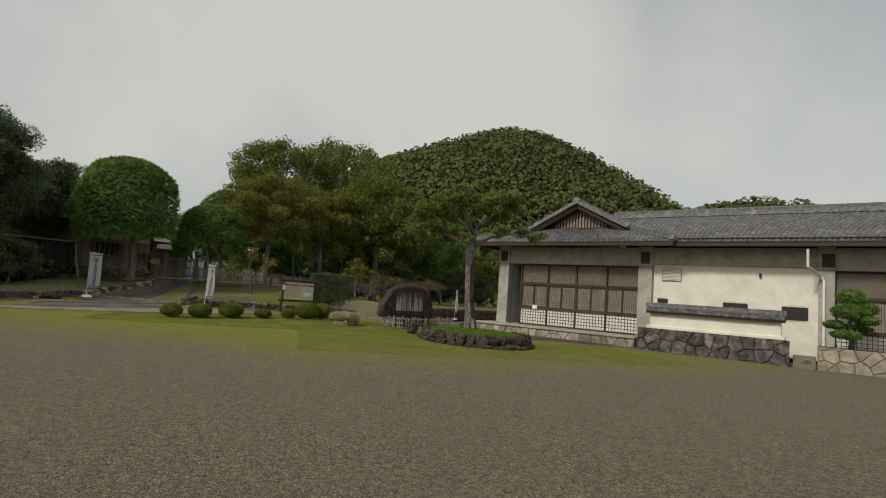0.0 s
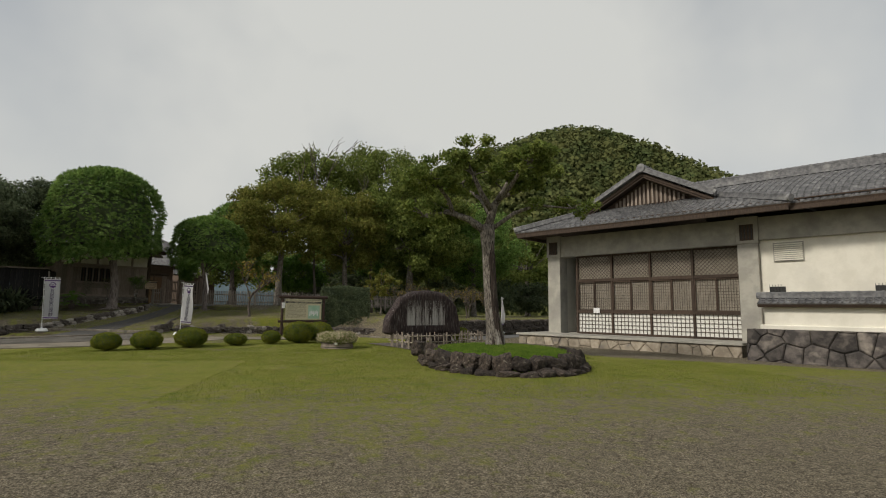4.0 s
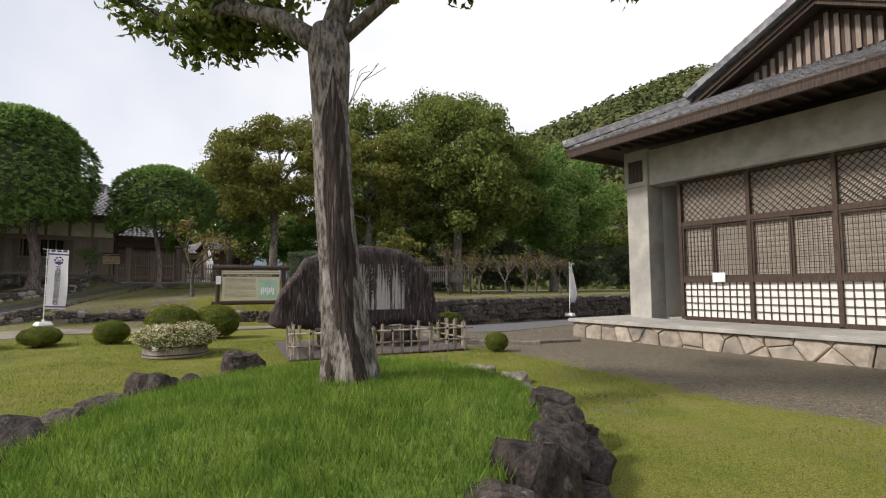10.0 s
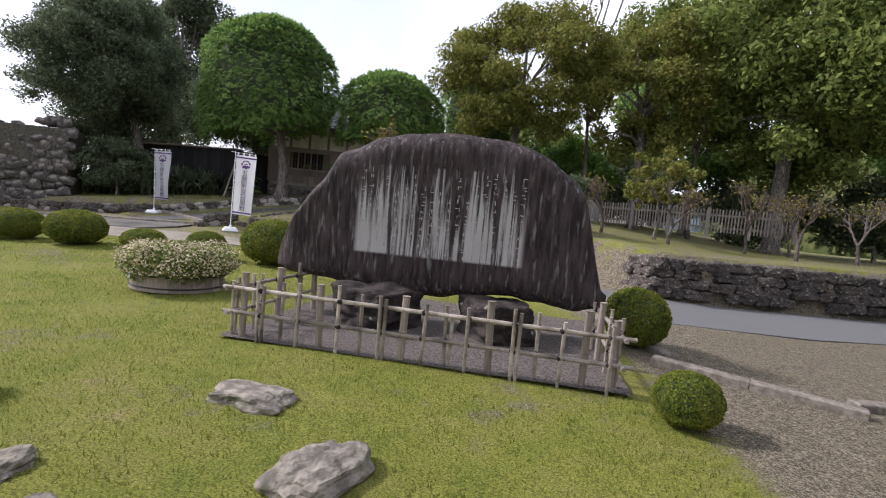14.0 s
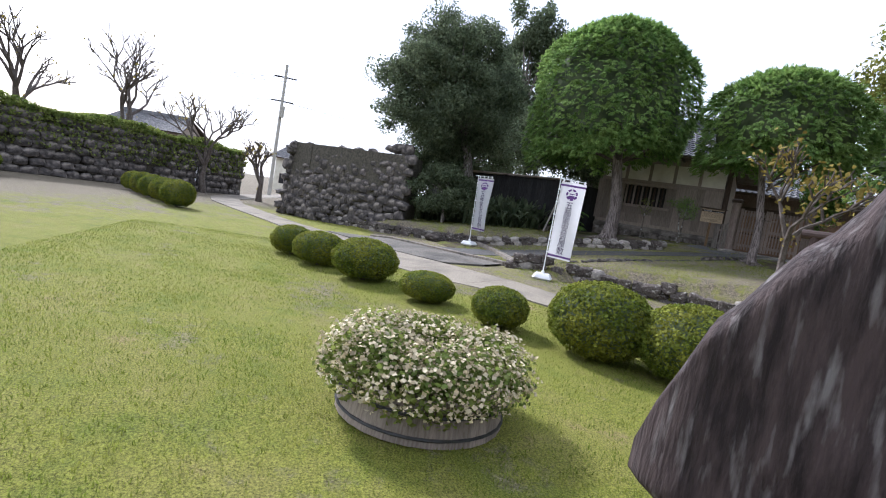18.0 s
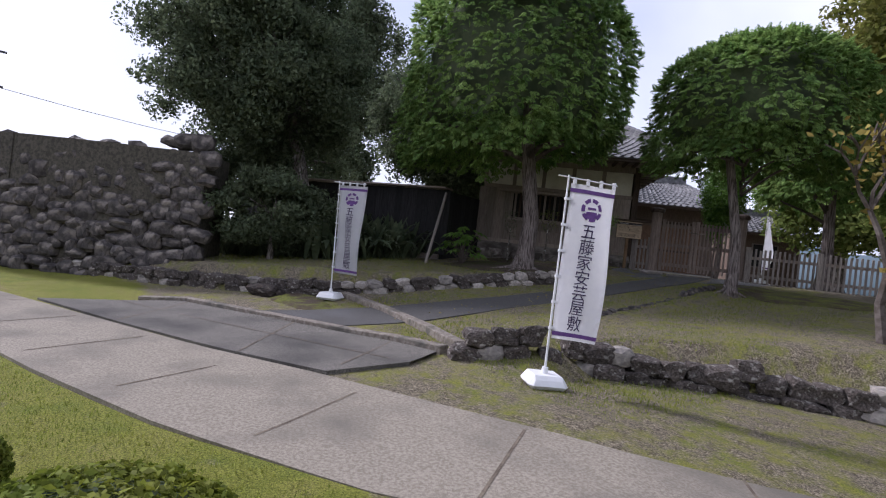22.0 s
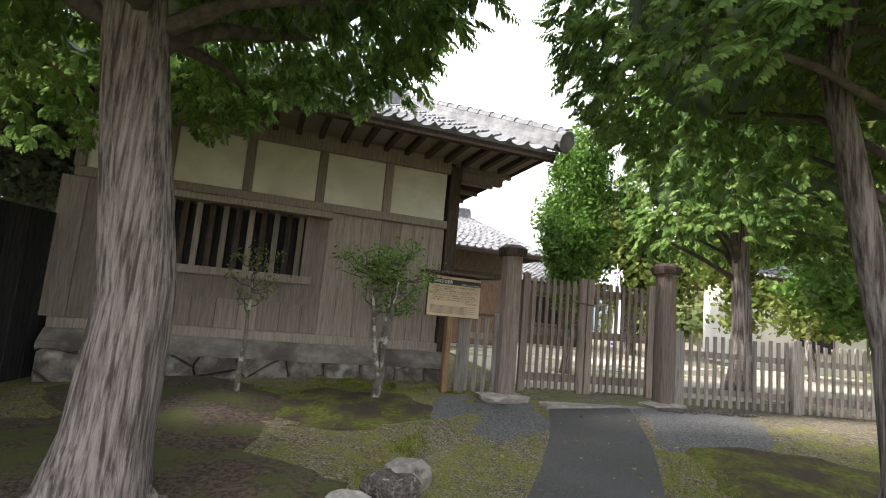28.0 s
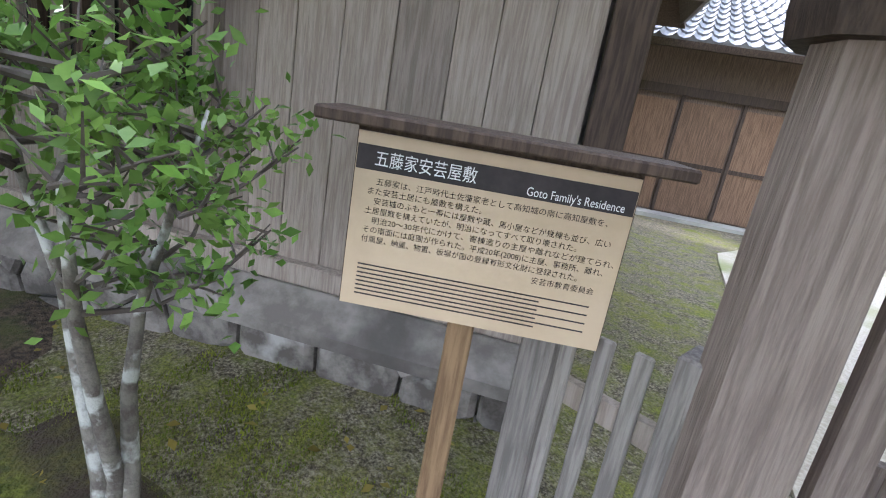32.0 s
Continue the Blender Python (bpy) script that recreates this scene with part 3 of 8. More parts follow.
def ridge(parent, p0, p1, w=0.22, h=0.3, rounds=True):
    """A built-up tile ridge with a round cap and end piece."""
    p0, p1 = Vector(p0), Vector(p1)
    d = (p1 - p0).normalized()
    sdir = Vector((-d.y, d.x, 0)).normalized()
    up = d.cross(sdir)
    if up.z < 0:
        up = -up
    bm = bmesh.new()
    for k in range(3):
        ww = w * (1 - 0.16 * k)
        q = [bm.verts.new(p + sdir * sx * ww + up * (k * h / 3.2 + dz)) for p in (p0, p1) for sx in (-1, 1) for dz in (0, h / 3.4)]
        for f in ((0, 1, 3, 2), (4, 6, 7, 5), (0, 4, 5, 1), (2, 3, 7, 6), (1, 5, 7, 3), (0, 2, 6, 4)):
            bm.faces.new([q[i] for i in f])
    tube(bm, [p0 + up * h, p1 + up * h], [w * 0.45] * 2, 8)
    tube(bm, [p0 - d * 0.06 + up * h * 0.6, p0 + d * 0.06 + up * h * 0.6], [w * 0.95] * 2, 10)
    n = max(1, int((p1 - p0).length / 0.3))
    for i in range(n):
        c = p0.lerp(p1, (i + 0.5) / n) + up * h
        tube(bm, [c - d * 0.03, c + d * 0.03], [w * 0.53] * 2, 8)
    return part("roof_ridge", bm, M_TILE, parent)


EZ = 5.88
tile_slope(hall, (-2.6, -2.0, EZ), (10.1, -2.0, EZ), (1.0, 0.6, 7.05), (6.5, 0.6, 7.05), rows=11, name="front_roof")
tile_slope(hall, (-2.6, 14, EZ), (-2.6, -2.0, EZ), (1.0, 11, 7.05), (1.0, 0.6, 7.05), rows=11, name="side_roof")
tile_slope(hall, (10.1, -2.0, EZ), (10.1, 4.0, EZ + 0.5), (6.5, 0.6, 7.05), (6.5, 4.0, 7.05), rows=11, name="side_roof")
tile_slope(hall, (0.55, 14, 6.85), (0.55, -0.15, 6.85), (3.75, 14, 8.55), (3.75, -0.15, 8.55), rows=10, name="gable_roof")
tile_slope(hall, (6.95, -0.15, 6.85), (6.95, 14, 6.85), (3.75, -0.15, 8.55), (3.75, 14, 8.55), rows=10, name="gable_roof")
tile_slope(hall, (9.6, -1.8, EZ), (27.5, -1.8, EZ), (3.9, 5.2, 8.45), (27.5, 5.2, 8.45), rows=18, name="main_roof")
tile_slope(hall, (27.5, 13, EZ), (4.0, 13, EZ), (27.5, 5.2, 8.45), (4.0, 5.2, 8.45), rows=10, name="rear_roof")
ridge(hall, (4.5, 5.2, 8.45), (27.5, 5.2, 8.45), 0.25, 0.4)
ridge(hall, (3.75, -0.3, 8.55), (3.75, 8, 8.55), 0.22, 0.35)
ridge(hall, (-2.6, -2.0, EZ + 0.08), (1.0, 0.6, 7.1), 0.15, 0.2)
ridge(hall, (10.1, -2.0, EZ + 0.08), (6.5, 0.6, 7.1), 0.15, 0.2)
ridge(hall, (0.55, -0.2, 6.95), (3.75, -0.2, 8.6), 0.14, 0.2)
ridge(hall, (6.95, -0.2, 6.95), (3.75, -0.2, 8.6), 0.14, 0.2)
bm = bmesh.new()
tri = [bm.verts.new(v) for v in ((1.2, 0.55, 7.0), (6.3, 0.55, 7.0), (3.75, 0.55, 8.4), (1.2, 0.75, 7.0), (6.3, 0.75, 7.0), (3.75, 0.75, 8.4))]
for f in ((0, 1, 2), (5, 4, 3), (0, 3, 4, 1), (1, 4, 5, 2), (2, 5, 3, 0)):
    bm.faces.new([tri[i] for i in f])
part("gable_wall", bm, M_WOOD_DARK, hall)
for k in range(-8, 9):
    x = 3.75 + k * 0.21
    top = 8.25 - abs(k) * 0.115
    hall_box("gable_slat", hall, M_WOOD_GREY, x - 0.05, x + 0.05, 0.48, 0.54, 7.1, top, bevel=0)
for x0, x1 in ((0.75, 3.75), (6.75, 3.75)):
    bm = bmesh.new()
    tube(bm, [(x0, 0.0, 6.82), (x1, 0.0, 8.42)], [0.13, 0.13], 4)
    part("bargeboard", bm, M_WOOD_DARK, hall)
hall_box("eave_fascia", hall, M_WOOD_DARK, -2.55, 10.05, -1.97, -1.85, EZ - 0.25, EZ - 0.04)
hall_box("eave_fascia", hall, M_WOOD_DARK, 10.05, 27.4, -1.77, -1.65, EZ - 0.25, EZ - 0.04)
hall_box("soffit", hall, M_WOOD_DARK, -2.4, 27.3, -1.65, 0.4, EZ + 0.16, EZ + 0.22)
hall_box("eave_fascia", hall, M_WOOD_DARK, -2.57, -2.45, -1.85, 12, EZ - 0.25, EZ - 0.04)
for k in range(70):
    hall_box("rafter", hall, M_WOOD_DARK, -2.3 + k * 0.42, -2.22 + k * 0.42, -1.7, -0.32, EZ + 0.02, EZ + 0.12, bevel=0)
# vents, small barred windows, downpipe
vent = part("louvre_vent", boxes((9.1, 10.15, -0.16, -0.11, 3.82, 4.6)), M_CONCRETE, hall, "grey louvred vent")
for k in range(9):
    part("louvre", boxes((9.14, 10.11, -0.2, -0.165, 3.86 + k * 0.08, 3.91 + k * 0.08)), M_PLASTER, vent)
for s0, s1, z0, z1 in ((8.9, 9.45, 2.55, 2.8), (12.25, 13.4, 2.45, 2.78), (14.9, 16.0, 2.1, 2.75)):
    w = part("barred_window", boxes((s0, s1, -0.13, -0.1, z0, z1)), M_IRON, hall, "small dark barred window")
    for k in range(int((s1 - s0) / 0.1)):
        part("bar", boxes((s0 + k * 0.1, s0 + k * 0.1 + 0.015, -0.2, -0.18, z0 - 0.05, z1 + 0.08)), M_IRON, w)
bm = bmesh.new()
tube(bm, [(16.0, -1.75, 5.5), (16.0, -1.6, 4.7), (16.5, -0.5, 4.3), (16.62, -0.45, 4.1), (16.62, -0.45, 0.6)], [0.06] * 5, 10)
part("downpipe", bm, M_WHITE, hall, "white rain downpipe")
part("wall_lamp", boxes((13.9, 14.0, -0.25, -0.1, 4.2, 4.4)), M_IRON, hall)

# ---- plants ----
def leaf_mesh(name, pts, nrm, size, material, seed, aspect=1.9, spread=0.8, droop=0.0, var=0.35):
    """A crown of small pointed leaves at pts, turned roughly outwards."""
    rng = np.random.default_rng(seed)
    k = len(pts)
    d = nrm + rng.normal(0, spread, (k, 3))
    d /= np.linalg.norm(d, axis=1, keepdims=True) + 1e-9
    u = rng.normal(0, 1, (k, 3))
    u[:, 2] -= droop
    u -= d * (u * d).sum(1, keepdims=True)
    u /= np.linalg.norm(u, axis=1, keepdims=True) + 1e-9
    w = np.cross(d, u)
    s = size * rng.uniform(1 - var, 1 + var, (k, 1))
    v = np.empty((k, 4, 3))
    v[:, 0] = pts - u * s * aspect / 2
    v[:, 1] = pts + w * s / 2 + d * s * 0.12
    v[:, 2] = pts + u * s * aspect / 2 - d * s * 0.1
    v[:, 3] = pts - w * s / 2 + d * s * 0.12
    me = bpy.data.meshes.new(name)
    me.vertices.add(4 * k)
    me.vertices.foreach_set("co", v.ravel().astype(np.float32))
    me.loops.add(4 * k)
    me.loops.foreach_set("vertex_index", np.arange(4 * k, dtype=np.int32))
    me.polygons.add(k)
    me.polygons.foreach_set("loop_start", np.arange(0, 4 * k, 4, dtype=np.int32))
    me.update(calc_edges=True)
    me.materials.append(material)
    return me


def blob_points(blobs, n, seed, shell=0.35, lump=0.12, freq=1.5, flat_bottom=None):
    """Points near the skins of ellipsoids (x, y, z, rx, ry, rz)."""
    rng = np.random.default_rng(seed)
    area = np.array([b[3] * b[4] + b[4] * b[5] + b[3] * b[5] for b in blobs])
    which = rng.choice(len(blobs), n, p=area / area.sum())
    B = np.array(blobs)[which]
    d = rng.normal(0, 1, (n, 3))
    d /= np.linalg.norm(d, axis=1, keepdims=True)
    ph = np.array(seed % 17)
    wob = 1 + lump * (np.sin(d[:, 0] * 5 * freq + ph + which) + np.sin(d[:, 1] * 6 * freq + 2 * ph) + np.sin(d[:, 2] * 4 * freq + which)) / 1.7
    r = (1 - shell * rng.random(n) ** 1.6) * wob
    p = B[:, :3] + d * B[:, 3:] * r[:, None]
    nr = d / B[:, 3:]
    nr /= np.linalg.norm(nr, axis=1, keepdims=True)
    if flat_bottom is not None:
        keep = p[:, 2] > flat_bottom + 0.25 * np.sin(p[:, 0] * 2.1) * np.sin(p[:, 1] * 1.7)
        p, nr = p[keep], nr[keep]
    return p, nr


def branch_set(bm, start, ends, r0, rng, sides=6, sag=0.15):
    for e in ends:
        a, b = Vector(start), Vector(e)
        L = (b - a).length
        mid = a.lerp(b, 0.5) + Vector((rng.uniform(-1, 1), rng.uniform(-1, 1), rng.uniform(-0.2, 1))) * L * sag
        tube(bm, [a, a.lerp(mid, 0.6) + Vector((0, 0, L * 0.04)), mid.lerp(b, 0.4), b], [r0, r0 * 0.75, r0 * 0.5, r0 * 0.18], sides)


def tree(name, base, height, trunk_r, crown, leaf, size, count, label, seed, clumps=30, clump=0.34, lean=(0, 0), bark=None, shell=0.8, category="tree", group="", aspect=1.9, low=0.35, sparse=1.0):
    """A tapered trunk with limbs and a crown of leaf clumps filling an ellipsoid (dx, dy, z, rx, ry, rz) above its foot."""
    rng = random.Random(seed)
    bx, by = base
    t = root(name, pose(bx, by, land(bx, by) - 0.05), label, category, group)
    cx, cy, cz, rx, ry, rz = crown
    bm = bmesh.new()
    fork = Vector((lean[0] + cx * 0.4, lean[1] + cy * 0.4, max(cz - rz * 0.75, height * low)))
    tube(bm, [(0, 0, -0.1), (0.02, 0, 0.25), fork * 0.5 + Vector((rng.uniform(-.1, .1), rng.uniform(-.1, .1), 0)), fork, (cx, cy, cz), (cx, cy, cz + rz * 0.6)],
         [trunk_r * 1.5, trunk_r * 1.05, trunk_r * 0.85, trunk_r * 0.7, trunk_r * 0.35, trunk_r * 0.1], 10)
    blobs = []
    for i in range(clumps * 2):
        while True:
            d = Vector((rng.uniform(-1, 1), rng.uniform(-1, 1), rng.uniform(-1, 1)))
            if 0.25 < d.length < 1.0:
                break
        d = d * (0.75 + 0.25 * rng.random()) if d.length > 0.5 else d.normalized() * rng.uniform(0.5, 0.95)
        c = clump * rng.uniform(0.35, 1.0)
        blobs.append((cx + d.x * rx * 0.85, cy + d.y * ry * 0.85, cz + d.z * rz * 0.85, rx * c, ry * c, rz * c * 0.8))
    ends = [b[:3] for b in blobs[::4]]
    for e in ends:
        s = fork.lerp(Vector((cx, cy, cz)), rng.uniform(0.0, 0.8))
        limb = bmesh.new()
        branch_set(limb, s, [e], trunk_r * rng.uniform(0.18, 0.38), rng, 5)
        part("limb", limb, bark or M_BARK, t, smooth=True)
    part("trunk", bm, bark or M_BARK, t, smooth=True)
    p, nr = blob_points(blobs, count, seed, shell)
    part("crown", leaf_mesh("crown", p, nr, size, leaf, seed, aspect), None, t)
    return t


def spray_mesh(name, pts, nrm, length, material, seed, per=18, droop=0.75):
    """Feathery conifer sprays: leaflets in two ranks along a drooping stalk at each point."""
    rng = np.random.default_rng(seed)
    k = len(pts)
    side_ = rng.normal(0, 1, (k, 3))
    ax = nrm * 0.75 + side_ * 0.35
    ax[:, 2] -= droop * rng.uniform(0.5, 1.1, k)
    ax /= np.linalg.norm(ax, axis=1, keepdims=True) + 1e-9
    up = nrm + np.array([0, 0, 0.9]) + rng.normal(0, 0.25, (k, 3))
    up -= ax * (up * ax).sum(1, keepdims=True)
    up /= np.linalg.norm(up, axis=1, keepdims=True) + 1e-9
    w = np.cross(ax, up)
    L = length * rng.uniform(0.6, 1.25, k)
    j = np.arange(per)
    f = (j // 2 + 0.4) / (per / 2)
    sgn = np.where(j % 2 == 0, 1.0, -1.0)
    base = pts[:, None] + ax[:, None] * (f[None, :, None] * L[:, None, None])
    d = w[:, None] * sgn[None, :, None] * 0.8 + ax[:, None] * 0.75 - up[:, None] * 0.22
    d += rng.normal(0, 0.12, d.shape)
    d /= np.linalg.norm(d, axis=2, keepdims=True)
    ll = (L[:, None] * (0.62 - 0.42 * f[None, :]))[:, :, None]
    q = np.cross(d, np.repeat(up[:, None], per, 1)) * ll * 0.2
    v = np.empty((k, per, 4, 3))
    v[:, :, 0] = base
    v[:, :, 1] = base + d * ll * 0.55 + q
    v[:, :, 2] = base + d * ll - up[:, None] * ll * 0.18
    v[:, :, 3] = base + d * ll * 0.55 - q
    n = k * per
    me = bpy.data.meshes.new(name)
    me.vertices.add(4 * n)
    me.vertices.foreach_set("co", v.ravel().astype(np.float32))
    me.loops.add(4 * n)
    me.loops.foreach_set("vertex_index", np.arange(4 * n, dtype=np.int32))
    me.polygons.add(n)
    me.polygons.foreach_set("loop_start", np.arange(0, 4 * n, 4, dtype=np.int32))
    me.update(calc_edges=True)
    me.materials.append(material)
    return me


def dome_profile(f):
    """Half-width of a clipped crown, from its skirt (0) to its top (1)."""
    return 0.9 + 0.1 * min(1.0, f / 0.25) if f < 0.25 else max(0.0, 1 - ((f - 0.25) / 0.75) ** 3.0) ** 0.5


def dome_tree(name, base, crown, trunk_r, count, length, label, seed, limbs=7, leaf=None, bark=None, lump=0.05, tilt=0.0, bend=(0.0, 0.0)):
    """A clipped conifer: dense steep-sided dome of drooping sprays over a bare trunk. crown: centre, radius, skirt and top heights."""
    rng = random.Random(seed)
    bx, by = base
    gz = land(bx, by)
    t = root(name, pose(bx, by, gz - 0.05), label, "tree")
    cx, cy, R_, z0, z1 = crown
    z0, z1 = z0 - gz, z1 - gz
    R = trunk_r
    bm = bmesh.new()
    tube(bm, [(0, 0, -0.1), (0.0, 0, 0.12), (0.03, 0.02, 0.5), (0.05 + bend[0] * 0.2, 0.05, 1.3), (cx * 0.3 + bend[0], cy * 0.3 + bend[1], z0 + 0.4), (cx * 0.8, cy * 0.8, z1 - 0.8)],
         [R * 1.9, R * 1.45, R * 1.15, R, R * 0.85, R * 0.25], 16)
    for v in bm.verts:
        ang = math.atan2(v.co.y, v.co.x)
        k = 1 + 0.09 * math.sin(ang * 7 + v.co.z * 0.8) * max(0.2, 1 - v.co.z / 2.5)
        v.co.x *= k
        v.co.y *= k
    part("trunk", bm, bark or M_CEDAR_BARK, t, smooth=True)
    for k in range(limbs):
        a = 2 * math.pi * k / limbs + rng.uniform(-.3, .3)
        zz = z0 - 0.25 + rng.uniform(-0.35, 1.0)
        end = (cx + math.cos(a) * R_ * 0.75, cy + math.sin(a) * R_ * 0.75, z0 + rng.uniform(0.1, 0.9))
        limb = bmesh.new()
        branch_set(limb, (cx * 0.25, cy * 0.25, zz), [end], R * 0.35, rng, 7, 0.16)
        # Limbs use the darker twig bark, which paints in the shade under the crown.
        part("limb", limb, M_TWIG, t, smooth=True)
    for k in range(8):
        a = 2 * math.pi * k / 8 + rng.uniform(-.3, .3)
        reach = rng.uniform(2.6, 4.6)
        rt = bmesh.new()
        tube(rt, [(math.cos(a) * R * 0.6, math.sin(a) * R * 0.6, 0.3), (math.cos(a) * R * 1.6, math.sin(a) * R * 1.6, 0.09), (math.cos(a + 0.15) * R * reach, math.sin(a + 0.15) * R * reach, 0.0)], [R * 0.4, R * 0.28, R * 0.06], 6)
        part("root", rt, bark or M_CEDAR_BARK, t, smooth=True)
    g = np.random.default_rng(seed)
    f = np.concatenate([g.random(int(count * 0.66)), 1 - g.random(count - int(count * 0.66)) ** 2 * 0.35])
    a = g.random(count) * 2 * np.pi
    wob = 1 + lump * (np.sin(a * 3 + f * 9 + seed) + np.sin(a * 7 - f * 14) * 0.6 + np.sin(a * 13 + f * 23) * 0.35)
    prof = np.array([dome_profile(v) for v in f])
    step = np.array([dome_profile(min(1.0, v + 0.02)) for v in f])
    rad = R_ * prof * wob * (1 - 0.1 * g.random(count) ** 2)
    skirt = 0.13 * np.sin(a * 4 + seed) + 0.08 * np.sin(a * 9) + tilt * np.cos(a - 1.0)
    p = np.stack([cx + np.cos(a) * rad, cy + np.sin(a) * rad, z0 + skirt * (1 - f) ** 3 + (z1 - z0) * f], 1)
    slope = np.clip((prof - step) * R_ / (0.02 * (z1 - z0)), 0, 6)
    nr = np.stack([np.cos(a), np.sin(a), slope], 1)
    nr /= np.linalg.norm(nr, axis=1, keepdims=True)
    m = count // 9
    ua, ur = g.random(m) * 2 * np.pi, np.sqrt(g.random(m))
    pu = np.stack([cx + np.cos(ua) * ur * R_ * 0.93, cy + np.sin(ua) * ur * R_ * 0.93, z0 + 0.15 + tilt * np.cos(ua - 1.0) * ur + 0.6 * (1 - ur) + g.random(m) * 0.5], 1)
    nu = np.stack([np.cos(ua), np.sin(ua), -0.4 + 0 * ua], 1) * 0.7
    part("crown", spray_mesh("crown", np.concatenate([p, pu]), np.concatenate([nr, nu]), length, leaf or M_LEAF_CEDAR, seed), None, t)
    # Solid dark shell, added as painted shade behind the gaps between sprays.
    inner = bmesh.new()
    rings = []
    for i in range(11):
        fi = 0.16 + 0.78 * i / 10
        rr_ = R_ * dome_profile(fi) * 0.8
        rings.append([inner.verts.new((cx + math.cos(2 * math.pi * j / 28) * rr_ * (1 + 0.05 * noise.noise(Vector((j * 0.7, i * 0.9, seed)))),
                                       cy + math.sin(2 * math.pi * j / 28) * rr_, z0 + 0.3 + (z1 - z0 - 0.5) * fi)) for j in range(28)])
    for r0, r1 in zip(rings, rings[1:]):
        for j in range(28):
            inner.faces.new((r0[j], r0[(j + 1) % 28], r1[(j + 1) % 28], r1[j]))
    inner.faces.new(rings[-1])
    part("inner_shade_fill", inner, M_LEAF_DARK, t, smooth=True)
    return t


def bush_mesh(seed, n=11000, size=0.021, mat_=None, lump=0.02):
    p, nr = blob_points([(0, 0, 0.38, 0.5, 0.5, 0.4)], n, seed, 0.1, lump, 3.0, 0.06)
    return leaf_mesh("foliage", p, nr, size, mat_ or M_LEAF_BUSH, seed, 1.6, 0.7)


BUSH = [bush_mesh(41 + k) for k in range(3)]


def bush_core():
    # Smooth dark ball: shade between the leaves, given as a solid colour.
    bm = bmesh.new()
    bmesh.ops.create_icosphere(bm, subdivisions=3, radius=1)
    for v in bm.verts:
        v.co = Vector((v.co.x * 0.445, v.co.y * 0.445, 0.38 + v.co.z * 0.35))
    return mesh_of(bm, "inner_shade_fill", M_LEAF_DARK, True)


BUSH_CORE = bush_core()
BUSH_STEM = mesh_of(rod((0, 0, -0.05), (0, 0, 0.2), 0.05), "stem", M_TWIG)


def round_bush(x, y, w, h, k, label="clipped round azalea bush on the lawn", group="round bushes along the path"):
    t = root("azalea_bush", Matrix.LocRotScale((x, y, land(x, y)), Euler((0, 0, k * 1.3)), (w, w, h / 0.78)), label, "bush", group)
    part("foliage", BUSH[k % 3], None, t)
    part("inner_shade_fill", BUSH_CORE, None, t)
    part("stem", BUSH_STEM, None, t)
    return t


for k, (x, y, w, h) in enumerate(((-11.58, 15.2, 0.95, 0.63), (-10.47, 15.73, 1.06, 0.67), (-9.2, 16.48, 1.18, 0.75), (-7.77, 17.3, 0.88, 0.47), (-6.54, 18.03, 0.8, 0.56),
                                  (-5.55, 18.95, 1.3, 0.95), (-4.75, 19.65, 1.25, 0.92), (-19.6, 11.2, 1.15, 0.95), (-20.9, 10.5, 1.1, 0.9), (-22.2, 9.8, 1.1, 0.9), (-23.5, 9.1, 1.05, 0.9), (-24.8, 8.4, 1.0, 0.85),
                                  (1.75, 19.4, 0.8, 0.72), (2.95, 17.1, 0.5, 0.42))):
    small = "small clipped azalea bush with brownish leaves" if w < 0.8 else "clipped round azalea bush on the lawn"
    round_bush(x, y, w, h, k, small, "" if k > 11 else "round bushes along the path")

# tub of cream flowers
TUB = (-3.72, 16.3)
tub = root("planter_tub", pose(TUB[0], TUB[1], land(*TUB)) @ Matrix.Diagonal((1.0, 1.0, 0.8, 1)), "half-barrel wooden planter filled with cream flowers", "planter")
for k in range(26):
    a = 2 * math.pi * k / 26
    bm = bmesh.new()
    box(bm, -0.075, 0.075, -0.02, 0.02, 0.0, 0.36, pose(0.6 * math.cos(a), 0.6 * math.sin(a), 0, -6, 0, math.degrees(a) + 90))
    part("stave", bm, M_WOOD_GREY, tub)
for z, r in ((0.07, 0.618), (0.27, 0.645)):
    bm = bmesh.new()
    ring = [(r * math.cos(2 * math.pi * k / 36), r * math.sin(2 * math.pi * k / 36), z) for k in range(37)]
    tube(bm, ring, [0.014] * 37, 6)
    part("hoop", bm, M_IRON, tub, "rusty iron hoop")
bm = bmesh.new()
tube(bm, [(0, 0, 0.0), (0, 0, 0.3)], [0.56, 0.6], 24)
part("soil", bm, M_SOIL, tub)
crown_ring = [(0.47 * math.cos(2 * math.pi * k / 14), 0.47 * math.sin(2 * math.pi * k / 14), 0.46 + 0.05 * math.sin(k * 2.3), 0.33, 0.33, 0.3 + 0.04 * math.cos(k * 1.7)) for k in range(14)]
p, nr = blob_points(crown_ring + [(0, 0, 0.36, 0.4, 0.4, 0.16)], 8000, 61, 0.35, 0.1, 3.0, 0.16)
part("leaves", leaf_mesh("leaves", p, nr, 0.034, M_LEAF_GREEN, 61, 1.6), None, tub)
p, nr = blob_points(crown_ring, 9000, 62, 0.1, 0.12, 3.0, 0.2)
keep = (p[:, 2] > 0.3) & ((nr[:, 2] > -0.3) | (np.hypot(p[:, 0], p[:, 1]) > 0.55))
p, nr = p[keep] + nr[keep] * 0.02, nr[keep]
part("blossom", leaf_mesh("blossom", p, nr, 0.03, M_FLOWER, 62, 1.1, 0.6), None, tub, "dense small cream flowers")
